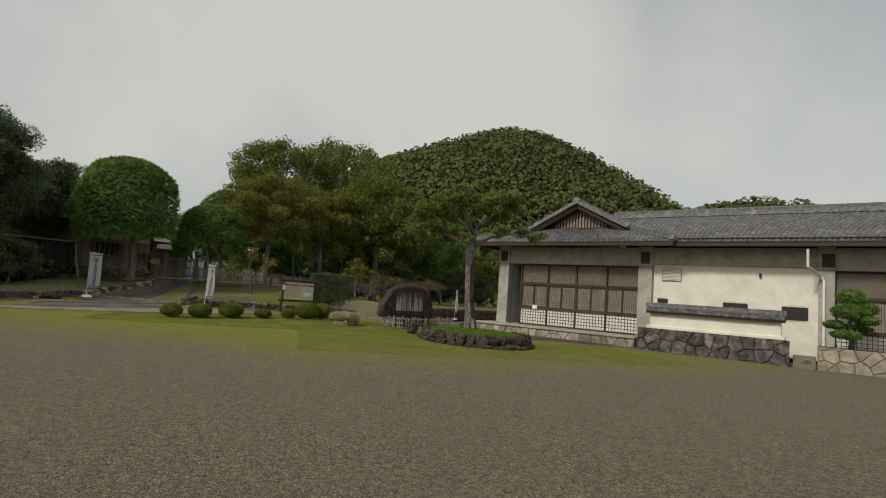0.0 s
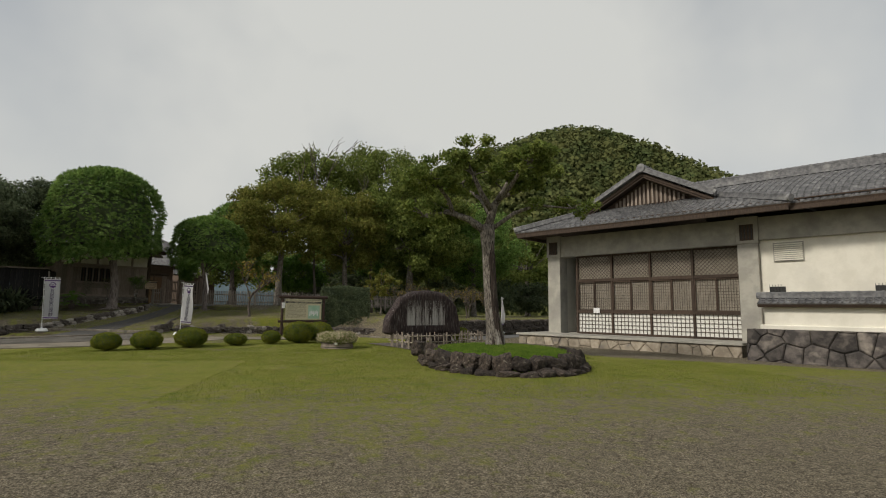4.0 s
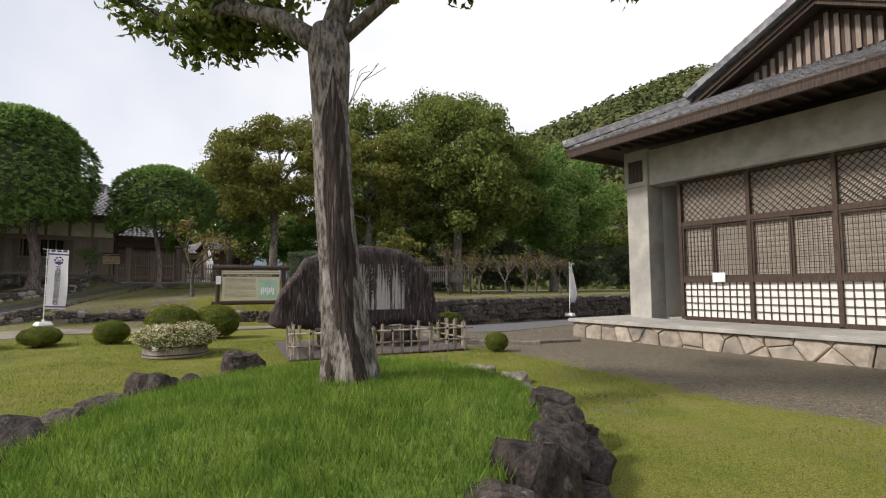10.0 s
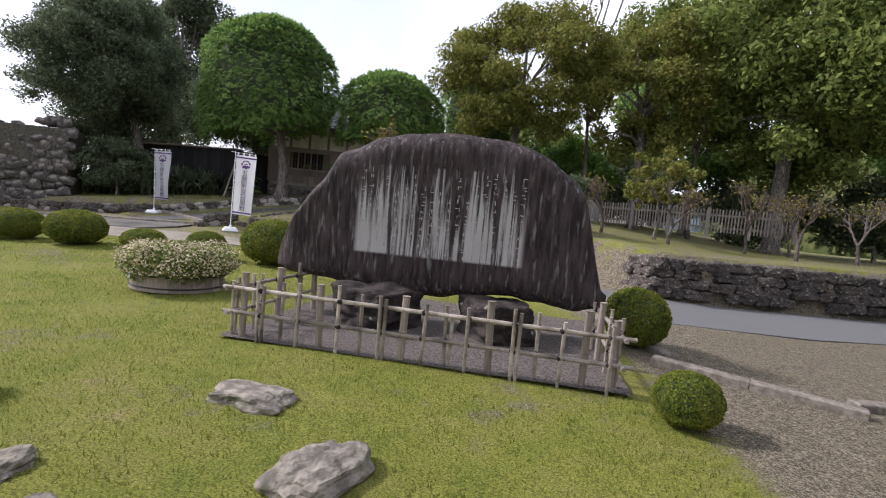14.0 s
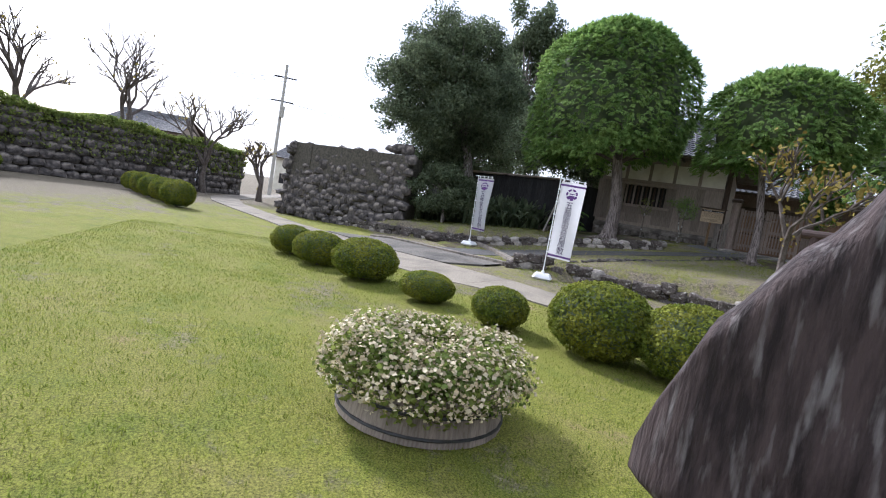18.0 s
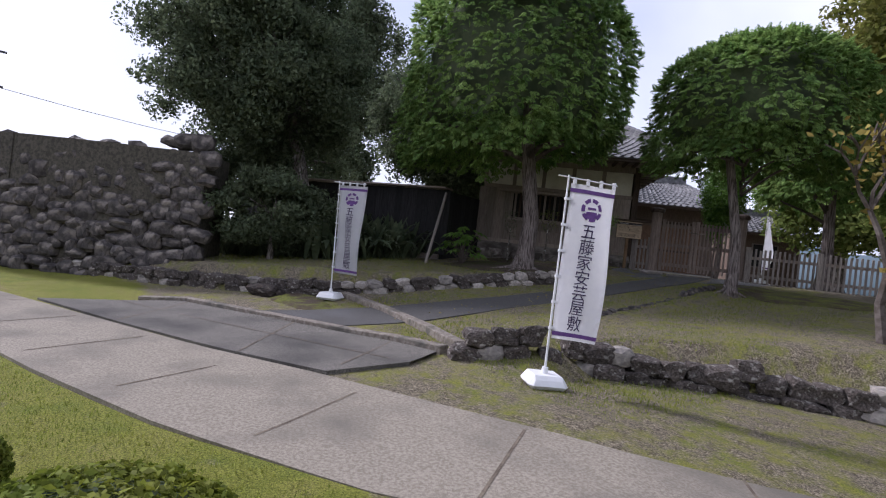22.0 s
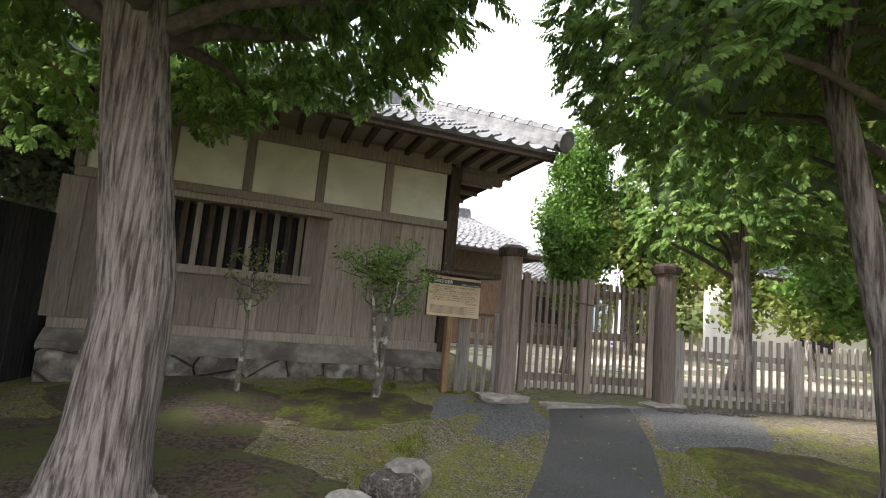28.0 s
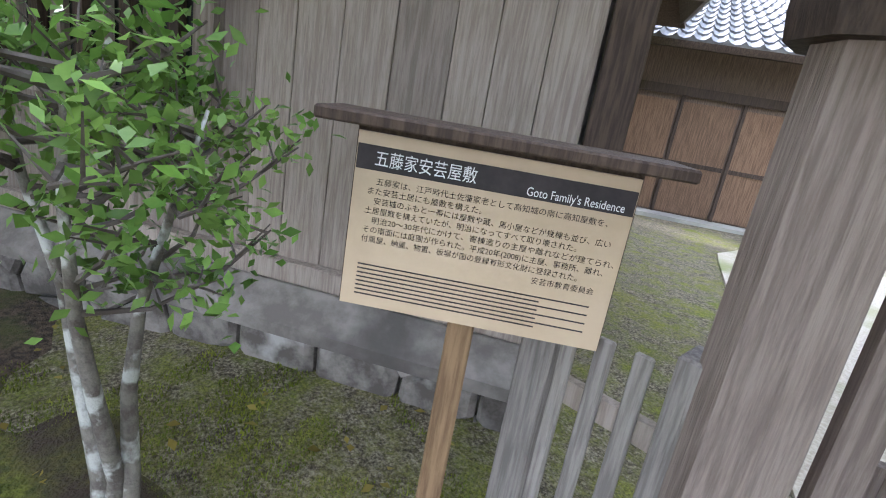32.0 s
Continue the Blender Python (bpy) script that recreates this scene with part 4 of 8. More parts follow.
part("label_plate", boxes((-0.06, 0.06, -0.675, -0.66, 0.2, 0.3)), M_WHITE, tub)

# ---- stone work ----
ROCKS = [rock_mesh("stone", (1, 0.9, 0.9), 100 + k, M_STONE, 3, 0.28, 0, 0.82) for k in range(6)]
ROCKS_PALE = [rock_mesh("stone", (1, 0.9, 0.9), 120 + k, M_STONE_PALE, 2, 0.18, 0, 0.6) for k in range(4)]
ROCKS_DARK = [rock_mesh("stone", (1, 0.9, 0.9), 140 + k, M_WALL_STONE, 2, 0.28, 0, 0.8) for k in range(6)]


def along(line, step):
    out, carry = [], step * 0.5
    for (ax, ay), (bx, by) in zip(line, line[1:]):
        L = math.dist((ax, ay), (bx, by))
        d = carry
        while d < L:
            f = d / L
            out.append((ax + (bx - ax) * f, ay + (by - ay) * f, math.atan2(by - ay, bx - ax)))
            d += step
        carry = d - L
    return out


def stone_wall(name, line, height, course, length, depth, meshes, label, seed, base=None, pale=None, kind="", batter=0.0, wild=0.0):
    """Field stones set in rough courses against a bank of earth."""
    rng = random.Random(seed)
    w = root(name, Matrix.Identity(4), label, "stone wall", kind=kind)
    ground_at = base or (lambda x, y: min(land(x + 0.35, y - 0.35), land(x, y), land(x - 0.3, y - 0.35)))
    rows = max(1, round(height / course))
    for r in range(rows):
        for i, (x, y, a) in enumerate(along(line, length)):
            if rng.random() < 0.03:
                continue
            s = rng.uniform(0.82, 1.25) if r < rows - 1 or rows < 4 else rng.uniform(1.0, 1.4)
            h = course * rng.uniform(0.95, 1.3) * (1 + wild * rng.uniform(-0.2, 0.5))
            s *= 1 + wild * rng.uniform(-0.3, 0.35)
            off = rng.uniform(-0.04, 0.04) + r * batter
            x2 = x + math.cos(a) * (length * (0.5 * (r % 2)) + rng.uniform(-.05, .05)) - math.sin(a) * off
            y2 = y + math.sin(a) * (length * (0.5 * (r % 2)) + rng.uniform(-.05, .05)) + math.cos(a) * off
            me = rng.choice(pale) if pale and rng.random() < (0.42 if -17.8 < x < -15.2 and y > 21 else 0.1) else rng.choice(meshes)
            ob = part("stone", me, None, w)
            z = ground_at(x, y) + course * (r + 0.42) + wild * rng.uniform(-0.12, 0.12)
            ob.matrix_basis = Matrix.LocRotScale((x2, y2, z), Euler((rng.uniform(-.2, .2), rng.uniform(-.2, .2), a + rng.uniform(-.15, .15) + (math.pi if rng.random() < 0.5 else 0))), (length * s * 1.22, depth * rng.uniform(0.95, 1.15), h * 1.2))
    return w


stone_wall("retaining_wall_west", WEST_WALL[:10], 0.38, 0.19, 0.3, 0.3, ROCKS, "low dry-stone edging of lichened field stones", 5, pale=ROCKS_PALE)
stone_wall("retaining_wall_east", EAST_WALL, 0.46, 0.225, 0.32, 0.34, ROCKS, "low lichened dry-stone wall beside the lawn", 6, pale=ROCKS_PALE)
stone_wall("grove_wall", [(-0.6, 25.5), (0.16, 25.05), (7.0, 30.75), (16.0, 38.2)], 0.85, 0.22, 0.32, 0.34, ROCKS, "long retaining wall of round grey stones beside the road", 7, base=lambda x, y: 0.03)
stone_wall("stone_edging", [(-12.3, 22.0), (-12.5, 23.6), (-12.5, 25.4), (-12.7, 27.1), (-12.9, 28.7)], 0.14, 0.14, 0.3, 0.15, ROCKS_DARK, "thin line of dark edging stones in the grass", 8)

# tall dry-stone wall by the west entrance, with its end face
tall = [(-25.1, 14.4), (-23.7, 15.5), (-22.1, 17.2), (-20.7, 19.1)]
bm = bmesh.new()
for (ax, ay), (bx, by) in zip([(-26.6, 16.1)] + tall, tall):
    a = math.atan2(by - ay, bx - ax)
    L = math.dist((ax, ay), (bx, by))
    box(bm, 0, L, 0.12, 1.5, -0.2, 3.32, pose(ax, ay, 0, 0, 0, math.degrees(a)))
core = tagged(new("tall_wall_core", mesh_of(bm, "tall_wall_core", M_MORTAR)), "earth core of the tall stone wall", "wall", kind="structure")
stone_wall("tall_stone_wall", [(-26.4, 15.8), (-25.1, 14.4), (-23.7, 15.5), (-22.1, 17.2), (-20.6, 19.2)], 3.3, 0.3, 0.4, 0.42, ROCKS_DARK, "tall dry-stone wall of dark rounded stones", 9, base=lambda x, y: 0.05 if x < -21.5 else 0.35, batter=0.035, wild=1.0)

# kerbs
def kerb(line, w, h, label):
    k = root("kerb", Matrix.Identity(4), label, "kerb", "garden kerbs")
    pts = along(line, 0.92)
    for x, y, a in pts:
        bm = bmesh.new()
        z = land(x, y)
        z2 = land(x + math.cos(a) * 0.45, y + math.sin(a) * 0.45)
        box(bm, -0.462, 0.462, -w / 2, w / 2, -0.15, h, pose(x, y, z, 0, -math.degrees(math.atan2(z2 - z, 0.45)), math.degrees(a)), bevel=0.012)
        part("kerb_stone", bm, M_KERB, k)


kerb([(-18.15, 17.75), (-17.75, 18.5), (-15.81, 19.33), (-14.31, 19.95), (-13.42, 20.34), (-12.5, 20.6)], 0.19, 0.09, "long grey kerb stones along the apron")
kerb([(-17.2, 21.42), (-15.24, 21.31), (-13.75, 21.12), (-12.89, 20.95), (-12.35, 20.72)], 0.2, 0.085, "grey kerb stones below the asphalt strip")
kerb([(-3.0, 24.2), (-0.6, 21.9), (2.6, 18.8), (3.6, 18.9), (5.0, 20.3)], 0.16, 0.07, "low kerb along the drive")
kerb([(-1.4, 23.9), (1.2, 21.4)], 0.16, 0.1, "low kerb along the drive")

# joints in the path
for x, y, a in along([((p[0] + q[0]) / 2, (p[1] + q[1]) / 2) for p, q in ((PATH_NEAR[k], PATH_FAR[k]) for k in range(4, 16))], 1.75):
    bm = bmesh.new()
    prev = None
    for q in range(9):
        o = -0.64 + 0.16 * q
        cx_, cy_ = x - math.sin(a) * o, y + math.cos(a) * o
        pair = [bm.verts.new((cx_ + math.cos(a) * e, cy_ + math.sin(a) * e, land(cx_, cy_) + 0.034)) for e in (-0.012, 0.012)]
        if prev:
            bm.faces.new((prev[0], prev[1], pair[1], pair[0]))
        prev = pair
    tagged(new("trim", mesh_of(bm, "joint", M_SOIL)), "dark joint across the concrete path", "joint", "path joints", "structure")

for ax, ay, bx, by in ((-16.0, 17.2, -17.55, 18.45), (-13.65, 18.25, -15.1, 19.5), (-12.6, 19.1, -13.3, 20.2), (-17.9, 17.4, -12.6, 19.75)):
    bm = bmesh.new()
    prev = None
    a = math.atan2(by - ay, bx - ax)
    for q in range(13):
        cx_, cy_ = ax + (bx - ax) * q / 12, ay + (by - ay) * q / 12
        pair = [bm.verts.new((cx_ - math.sin(a) * e, cy_ + math.cos(a) * e, land(cx_, cy_) + 0.041)) for e in (-0.009, 0.009)]
        if prev:
            bm.faces.new((prev[0], prev[1], pair[1], pair[0]))
        prev = pair
    tagged(new("trim", mesh_of(bm, "joint", M_SOIL)), "dark joint in the concrete apron", "joint", "apron joints", "structure")

# ---- mound with its tree ----
MX, MY, MR = 1.38, 10.6, 2.05
bm = bmesh.new()
rings = 14
vs = []
for r in range(rings + 1):
    rr = MR * r / rings
    for k in range(40):
        a = 2 * math.pi * k / 40
        z = 0.36 + 0.12 * (1 - (r / rings) ** 2) + 0.03 * noise.noise(Vector((rr * math.cos(a), rr * math.sin(a), 4)))
        if r == rings:
            z = 0.05
        vs.append(bm.verts.new((MX + rr * math.cos(a) * 1.0, MY + rr * math.sin(a) * 1.4, z)))
for r in range(rings):
    for k in range(40):
        q = (vs[r * 40 + k], vs[r * 40 + (k + 1) % 40], vs[(r + 1) * 40 + (k + 1) % 40], vs[(r + 1) * 40 + k])
        if r == 0:
            q = (vs[0 + k], vs[40 + (k + 1) % 40], vs[40 + k]) if k % 1 == 0 else q
            q = (q[0], q[2], q[1])
        bm.faces.new(q)
bmesh.ops.remove_doubles(bm, verts=bm.verts, dist=0.001)
M_MOUND = mat("mound_turf", (0.1, 0.16, 0.025), (0.16, 0.22, 0.04), 14, 0.95, bump=0.5, c3=(0.14, 0.12, 0.06), s3=2, t3=(0.58, 0.75))
tagged(new("ground_mound", mesh_of(bm, "ground_mound", M_MOUND, True)), "raised round bed of bright grass", "ground", kind="structure")
BOULDERS = [rock_mesh("boulder", (1, 0.9, 0.95), 200 + k, M_ROCK, 3, 0.32, 0.42, 0.45) for k in range(6)]
M_EARTHY = mat("earthy_garden_stone", (0.12, 0.105, 0.085), (0.27, 0.24, 0.195), 5, 0.95, bump=0.8, c3=(0.08, 0.085, 0.045), s3=3, t3=(0.56, 0.68), obj_rand=0.2)
PALE_BOULDERS = [rock_mesh("boulder", (1, 0.8, 0.7), 220 + k, M_EARTHY, 4, 0.3, 0.38, 0.4) for k in range(3)]
rng = random.Random(3)
BLOCKS = [rock_mesh("boulder", (1, 1, 1), 240 + k, M_ROCK, 3, 0.26, 0.0, 0.85) for k in range(9)]


def ring_stones(radius, z, hmin, hmax, wmin, wmax, depth, label, a0=0.0):
    a = a0
    while a < a0 + 2 * math.pi - 0.1:
        w = rng.uniform(wmin, wmax)
        mid = a + w * 0.5 / radius
        pale = 0.1 < mid % (2 * math.pi) < 2.75
        if mid % (2 * math.pi) > 1.5 and pale and (rng.random() < 0.6 or z > 0.2):
            a += w * 0.97 / (radius * 1.08)
            continue
        x, y = MX + math.cos(mid) * radius, MY + math.sin(mid) * radius * 1.4
        h = rng.uniform(hmin, hmax) * (0.7 if pale else 1)
        ob = new("boulder", rng.choice(PALE_BOULDERS if pale else BLOCKS))
        ob.matrix_basis = Matrix.LocRotScale((x, y, z + rng.uniform(-.03, .03) - (0.06 if pale else 0)), Euler((rng.uniform(-.3, .3), rng.uniform(-.28, .28), mid + math.pi / 2 + rng.uniform(-.35, .35))), (w * 1.06, depth * rng.uniform(0.85, 1.15), h * 1.1))
        tagged(ob, "pale flat stone edging the grass mound" if pale else label, "boulder", "boulders round the mound")
        a += w * 0.97 / (radius * 1.08)


ring_stones(MR + 0.16, 0.06, 0.16, 0.3, 0.28, 0.62, 0.42, "low dark stone at the foot of the mound")
ring_stones(MR - 0.02, 0.27, 0.28, 0.56, 0.26, 0.66, 0.42, "dark rough boulder edging the grass mound", 0.35)
for x, y, w, h in ((0.65, 14.95, 0.6, 0.22), (1.8, 14.7, 0.62, 0.26), (2.55, 14.4, 0.8, 0.3), (3.2, 13.75, 0.7, 0.3)):
    ob = new("boulder", rng.choice(PALE_BOULDERS))
    ob.matrix_basis = Matrix.LocRotScale((x, y, h * 0.2), Euler((0, 0, rng.uniform(0, 6))), (w, w * 0.8, h * 1.2))
    tagged(ob, "pale weathered stone lying in the grass", "boulder", "boulders round the mound")
ob = new("boulder", BOULDERS[2])
ob.matrix_basis = Matrix.LocRotScale((-0.8, 13.35, 0.24), Euler((0, 0, 1.0)), (0.62, 0.55, 0.6))
tagged(ob, "dark pointed boulder standing in the grass", "boulder")
ob = new("boulder", BOULDERS[4])
ob.matrix_basis = Matrix.LocRotScale((-18.2, 20.1, land(-18.2, 20.1) + 0.08), Euler((0, 0, 0.4)), (0.85, 0.6, 0.34))
tagged(ob, "low dark rock beside the kerb", "boulder")

TX, TY = 1.36, 11.3
t = root("mound_tree", pose(TX, TY, 0.42), "broad old tree with split grey trunk and sparse leaves", "tree")
bm = bmesh.new()
tube(bm, [(0.05, 0, -0.15), (0.05, 0, 0.1), (0.02, 0, 0.45), (-0.06, 0.02, 1.1), (-0.13, 0.03, 1.9), (-0.19, 0.04, 3.0), (-0.21, 0.05, 3.55), (-0.2, 0.05, 3.85)], [0.37, 0.3, 0.25, 0.215, 0.2, 0.2, 0.23, 0.2], 18)
for v in bm.verts:
    ang = math.atan2(v.co.y, v.co.x)
    f = max(0, 1 - v.co.z / 2.2)
    k = 1 + 0.16 * f * math.sin(ang * 5 + v.co.z * 1.1) + 0.06 * noise.noise(v.co * 3)
    v.co.x *= k
    v.co.y *= k
rng = random.Random(17)
limbs = [((-0.22, 0.05, 3.6), (-0.8, 0.1, 4.02), (-1.45, 0.2, 4.25), (-2.2, 0.35, 4.1), 0.14), ((-0.2, 0.05, 3.7), (0.02, 0.1, 4.5), (0.35, 0.2, 5.0), (0.7, 0.3, 5.7), 0.15),
         ((-0.1, 0.05, 3.7), (0.65, -0.05, 4.25), (1.35, -0.1, 4.52), (2.5, -0.2, 4.45), 0.08), ((-0.05, 0.1, 4.3), (-0.45, -0.2, 4.8), (-0.75, -0.4, 5.3), (-1.0, -0.5, 5.8), 0.1),
         ((0.2, 0.15, 4.8), (0.8, 0.3, 5.0), (1.25, 0.5, 5.3), (1.6, 0.6, 5.55), 0.09), ((-1.3, 0.2, 4.2), (-1.5, -0.1, 4.6), (-1.8, -0.3, 4.9), (-2.2, -0.5, 5.0), 0.08),
         ((-0.1, 0.1, 4.2), (-0.3, 0.6, 4.8), (-0.6, 1.1, 5.2), (-0.8, 1.5, 5.5), 0.09), ((0.1, 0.15, 4.6), (0.4, -0.4, 5.0), (0.6, -0.9, 5.4), (0.8, -1.2, 5.6), 0.09)]
blobs = []
for n_, (p0, p1, p2, p3, r) in enumerate(limbs):
    tube(bm, [p0, p1, p2, p3], [r, r * 0.8, r * 0.6, r * 0.25], 9)
    for base_p, sp in ((p2, 0.6), (p3, 0.75), (p3, 0.75)):
        for j in range(2 if n_ == 2 else 5):
            e = Vector(base_p) + Vector((rng.uniform(-sp, sp), rng.uniform(-sp, sp), rng.uniform(-0.15, 0.5)))
            branch_set(bm, base_p, [e], r * 0.28, rng, 5)
            blobs.append((e.x, e.y, e.z, rng.uniform(0.22, 0.42), rng.uniform(0.22, 0.42), rng.uniform(0.14, 0.26)))
part("trunk", bm, M_BARK, t, smooth=True)
TRUNK = ((0.0, 0.305), (0.45, 0.255), (1.1, 0.218), (2.2, 0.203), (3.2, 0.21), (3.75, 0.23))
bm = bmesh.new()
NA, NH = 14, 30
grid = {}
for j in range(NH + 1):
    z = 0.02 + 3.3 * j / NH
    wide = math.radians(62 - 9 * z) * (1 + 0.35 * noise.noise(Vector((z * 1.7, 3, 0)))) * min(1.0, (NH - j) / 5 + 0.05)
    cx = lerp_table(z, ((0, 0.05), (1.1, -0.06), (1.9, -0.13), (3.0, -0.19), (3.75, -0.2)))
    for i in range(NA + 1):
        f = i / NA * 2 - 1
        ang = math.radians(-62) + wide * f
        fl = max(0, 1 - z / 2.2)
        rad = lerp_table(z, TRUNK) * (1 + 0.16 * fl * math.sin(ang * 5 + z * 1.1)) + 0.02 * (1 - abs(f)) + 0.016 * noise.noise(Vector((ang * 6, z * 1.2, 0))) - (0.03 if i in (0, NA) else 0)
        grid[i, j] = bm.verts.new((cx + rad * math.cos(ang), 0.02 + rad * math.sin(ang), z))
for j in range(NH):
    for i in range(NA):
        bm.faces.new((grid[i, j], grid[i + 1, j], grid[i + 1, j + 1], grid[i, j + 1]))
M_DECAY = mat("dark_decayed_bark", (0.012, 0.009, 0.008), (0.06, 0.042, 0.034), 9, 0.95, bump=1.0, stretch=(4, 4, 0.35), c3=(0.16, 0.13, 0.11), s3=5, t3=(0.58, 0.66))
part("bark_scar", bm, M_DECAY, t, "dark decayed strip in the bark", smooth=True)
p, nr = blob_points(blobs, 26000, 31, 1.0, 0.2)
part("crown", leaf_mesh("crown", p, nr, 0.06, M_LEAF_GREEN, 31, 2.1, 1.0), None, t)

# ---- stele ----
SD = Vector((0.857, 0.515, 0))
STELE = Matrix.Translation((-1.39, 17.1, 0)) @ Matrix(((SD.x, -SD.y, 0, 0), (SD.y, SD.x, 0, 0), (0, 0, 1, 0), (0, 0, 0, 1)))


def stele_material():
    m = mat("dark_weathered_slab", (0.016, 0.01, 0.01), (0.06, 0.042, 0.04), 4, 0.85, bump=0.8, bscale=14, c3=(0.16, 0.145, 0.14), s3=5, t3=(0.56, 0.7), stretch=(4.0, 4.0, 0.6))
    n, l = m.node_tree.nodes, m.node_tree.links
    b = n["Principled BSDF"]
    old = b.inputs["Base Color"].links[0].from_socket
    tc = n.new("ShaderNodeTexCoord")
    mp = n.new("ShaderNodeMapping")
    mp.inputs["Scale"].default_value = (24.0, 0.01, 0.6)
    l.new(tc.outputs["Object"], mp.inputs["Vector"])
    t1 = n.new("ShaderNodeTexNoise")
    t1.inputs["Scale"].default_value, t1.inputs["Detail"].default_value, t1.inputs["Roughness"].default_value = 1.0, 8, 0.72
    l.new(mp.outputs["Vector"], t1.inputs["Vector"])
    # pale lime streaks live on the carved field only
    sep = n.new("ShaderNodeSeparateXYZ")
    l.new(tc.outputs["Object"], sep.inputs["Vector"])

    def window(sock, a, b_, soft):
        up = n.new("ShaderNodeMapRange")
        up.inputs["From Min"].default_value, up.inputs["From Max"].default_value = a, a + soft
        dn = n.new("ShaderNodeMapRange")
        dn.inputs["From Min"].default_value, dn.inputs["From Max"].default_value = b_, b_ - soft
        mu = n.new("ShaderNodeMath")
        mu.operation = "MULTIPLY"
        l.new(sock, up.inputs["Value"])
        l.new(sock, dn.inputs["Value"])
        l.new(up.outputs["Result"], mu.inputs[0])
        l.new(dn.outputs["Result"], mu.inputs[1])
        return mu.outputs["Value"]

    wz = window(sep.outputs["Z"], 0.89, 1.98, 0.03)
    wz2 = n.new("ShaderNodeMapRange")
    wz2.inputs["From Min"].default_value, wz2.inputs["From Max"].default_value = 2.05, 1.1
    l.new(sep.outputs["Z"], wz2.inputs["Value"])
    wx = window(sep.outputs["X"], 0.38, 2.44, 0.06)
    prod = n.new("ShaderNodeMath")
    prod.operation = "MULTIPLY"
    l.new(wz, prod.inputs[0])
    l.new(wx, prod.inputs[1])
    thr = n.new("ShaderNodeMapRange")
    thr.inputs["From Min"].default_value, thr.inputs["From Max"].default_value = 0.505, 0.58
    ad = n.new("ShaderNodeMath")
    ad.operation = "MULTIPLY_ADD"
    ad.inputs[1].default_value, ad.inputs[2].default_value = 0.12, -0.04
    l.new(wz2.outputs["Result"], ad.inputs[0])
    ad2 = n.new("ShaderNodeMath")
    mp2 = n.new("ShaderNodeMapping")
    mp2.inputs["Scale"].default_value = (4.6, 0.01, 0.5)
    l.new(tc.outputs["Object"], mp2.inputs["Vector"])
    t2 = n.new("ShaderNodeTexNoise")
    t2.inputs["Scale"].default_value, t2.inputs["Detail"].default_value = 1.0, 3
    l.new(mp2.outputs["Vector"], t2.inputs["Vector"])
    both = n.new("ShaderNodeMath")
    both.operation = "MULTIPLY_ADD"
    both.inputs[1].default_value = 0.6
    l.new(t2.outputs["Fac"], both.inputs[0])
    l.new(t1.outputs["Fac"], both.inputs[2])
    half = n.new("ShaderNodeMath")
    half.operation = "MULTIPLY"
    half.inputs[1].default_value = 0.625
    l.new(both.outputs["Value"], half.inputs[0])
    l.new(ad.outputs["Value"], ad2.inputs[0])
    l.new(half.outputs["Value"], ad2.inputs[1])
    l.new(ad2.outputs["Value"], thr.inputs["Value"])
    fin = n.new("ShaderNodeMath")
    fin.operation = "MULTIPLY"
    l.new(thr.outputs["Result"], fin.inputs[0])
    l.new(prod.outputs["Value"], fin.inputs[1])
    mx = n.new("ShaderNodeMixRGB")
    mx.inputs["Color2"].default_value = (0.42, 0.4, 0.38, 1)
    l.new(fin.outputs["Value"], mx.inputs["Fac"])
    l.new(old, mx.inputs["Color1"])
    l.new(mx.outputs["Color"], b.inputs["Base Color"])
    return m


def ease(v, table):
    """Smooth interpolation through a few stops."""
    for (a, fa), (b, fb) in zip(table, table[1:]):
        if v <= b:
            f = max(0.0, (v - a) / (b - a))
            return fa + (fb - fa) * (0.5 * f + 0.5 * f * f * (3 - 2 * f))
    return table[-1][1]


def stele_top(s):
    """Upper outline of the slab: a sloping left end, a long level back and a cut right shoulder."""
    return ease(s, ((-0.62, 0.75), (-0.5, 1.1), (-0.38, 1.38), (-0.16, 1.66), (0.14, 2.08), (0.6, 2.28), (0.95, 2.36), (1.5, 2.4), (2.0, 2.37), (2.35, 2.32), (2.6, 2.2), (2.88, 2.0), (3.08, 1.8), (3.2, 1.3), (3.34, 0.75), (3.42, 0.6))) + 0.025 * noise.noise(Vector((s * 4, 1, 0)))


def stele_bottom(s):
    return ease(s, ((-0.62, 0.63), (-0.45, 0.55), (0.0, 0.52), (0.4, 0.46), (1.12, 0.41), (1.73, 0.47), (2.3, 0.55), (2.7, 0.5), (3.0, 0.46), (3.3, 0.5), (3.42, 0.56))) + 0.03 * noise.noise(Vector((s * 5, 7, 0)))


stele = root("stone_monument", STELE, "huge dark inscribed stone slab with pale lime streaks", "monument")
bm = bmesh.new()
NS, NZ = 56, 26
front, back = {}, {}
for i in range(NS + 1):
    s = -0.62 + 4.04 * i / NS
    zt, zb = stele_top(s), stele_bottom(s)
    if zt < zb + 0.12:
        zt = zb + 0.12
    for j in range(NZ + 1):
        f = j / NZ
        z = zb + (zt - zb) * f
        edge = min(1.0, min(i, NS - i) / 3.0) * min(1.0, min(j, NZ - j) / 2.5)
        th = 0.08 + 0.12 * math.sqrt(edge)
        nz = 0.03 * noise.noise(Vector((s * 2.1, z * 2.1, 0))) + 0.012 * noise.noise(Vector((s * 7, z * 7, 5)))
        front[i, j] = bm.verts.new((s, -th + nz, z))
        back[i, j] = bm.verts.new((s, th + 0.1 * edge - nz, z))
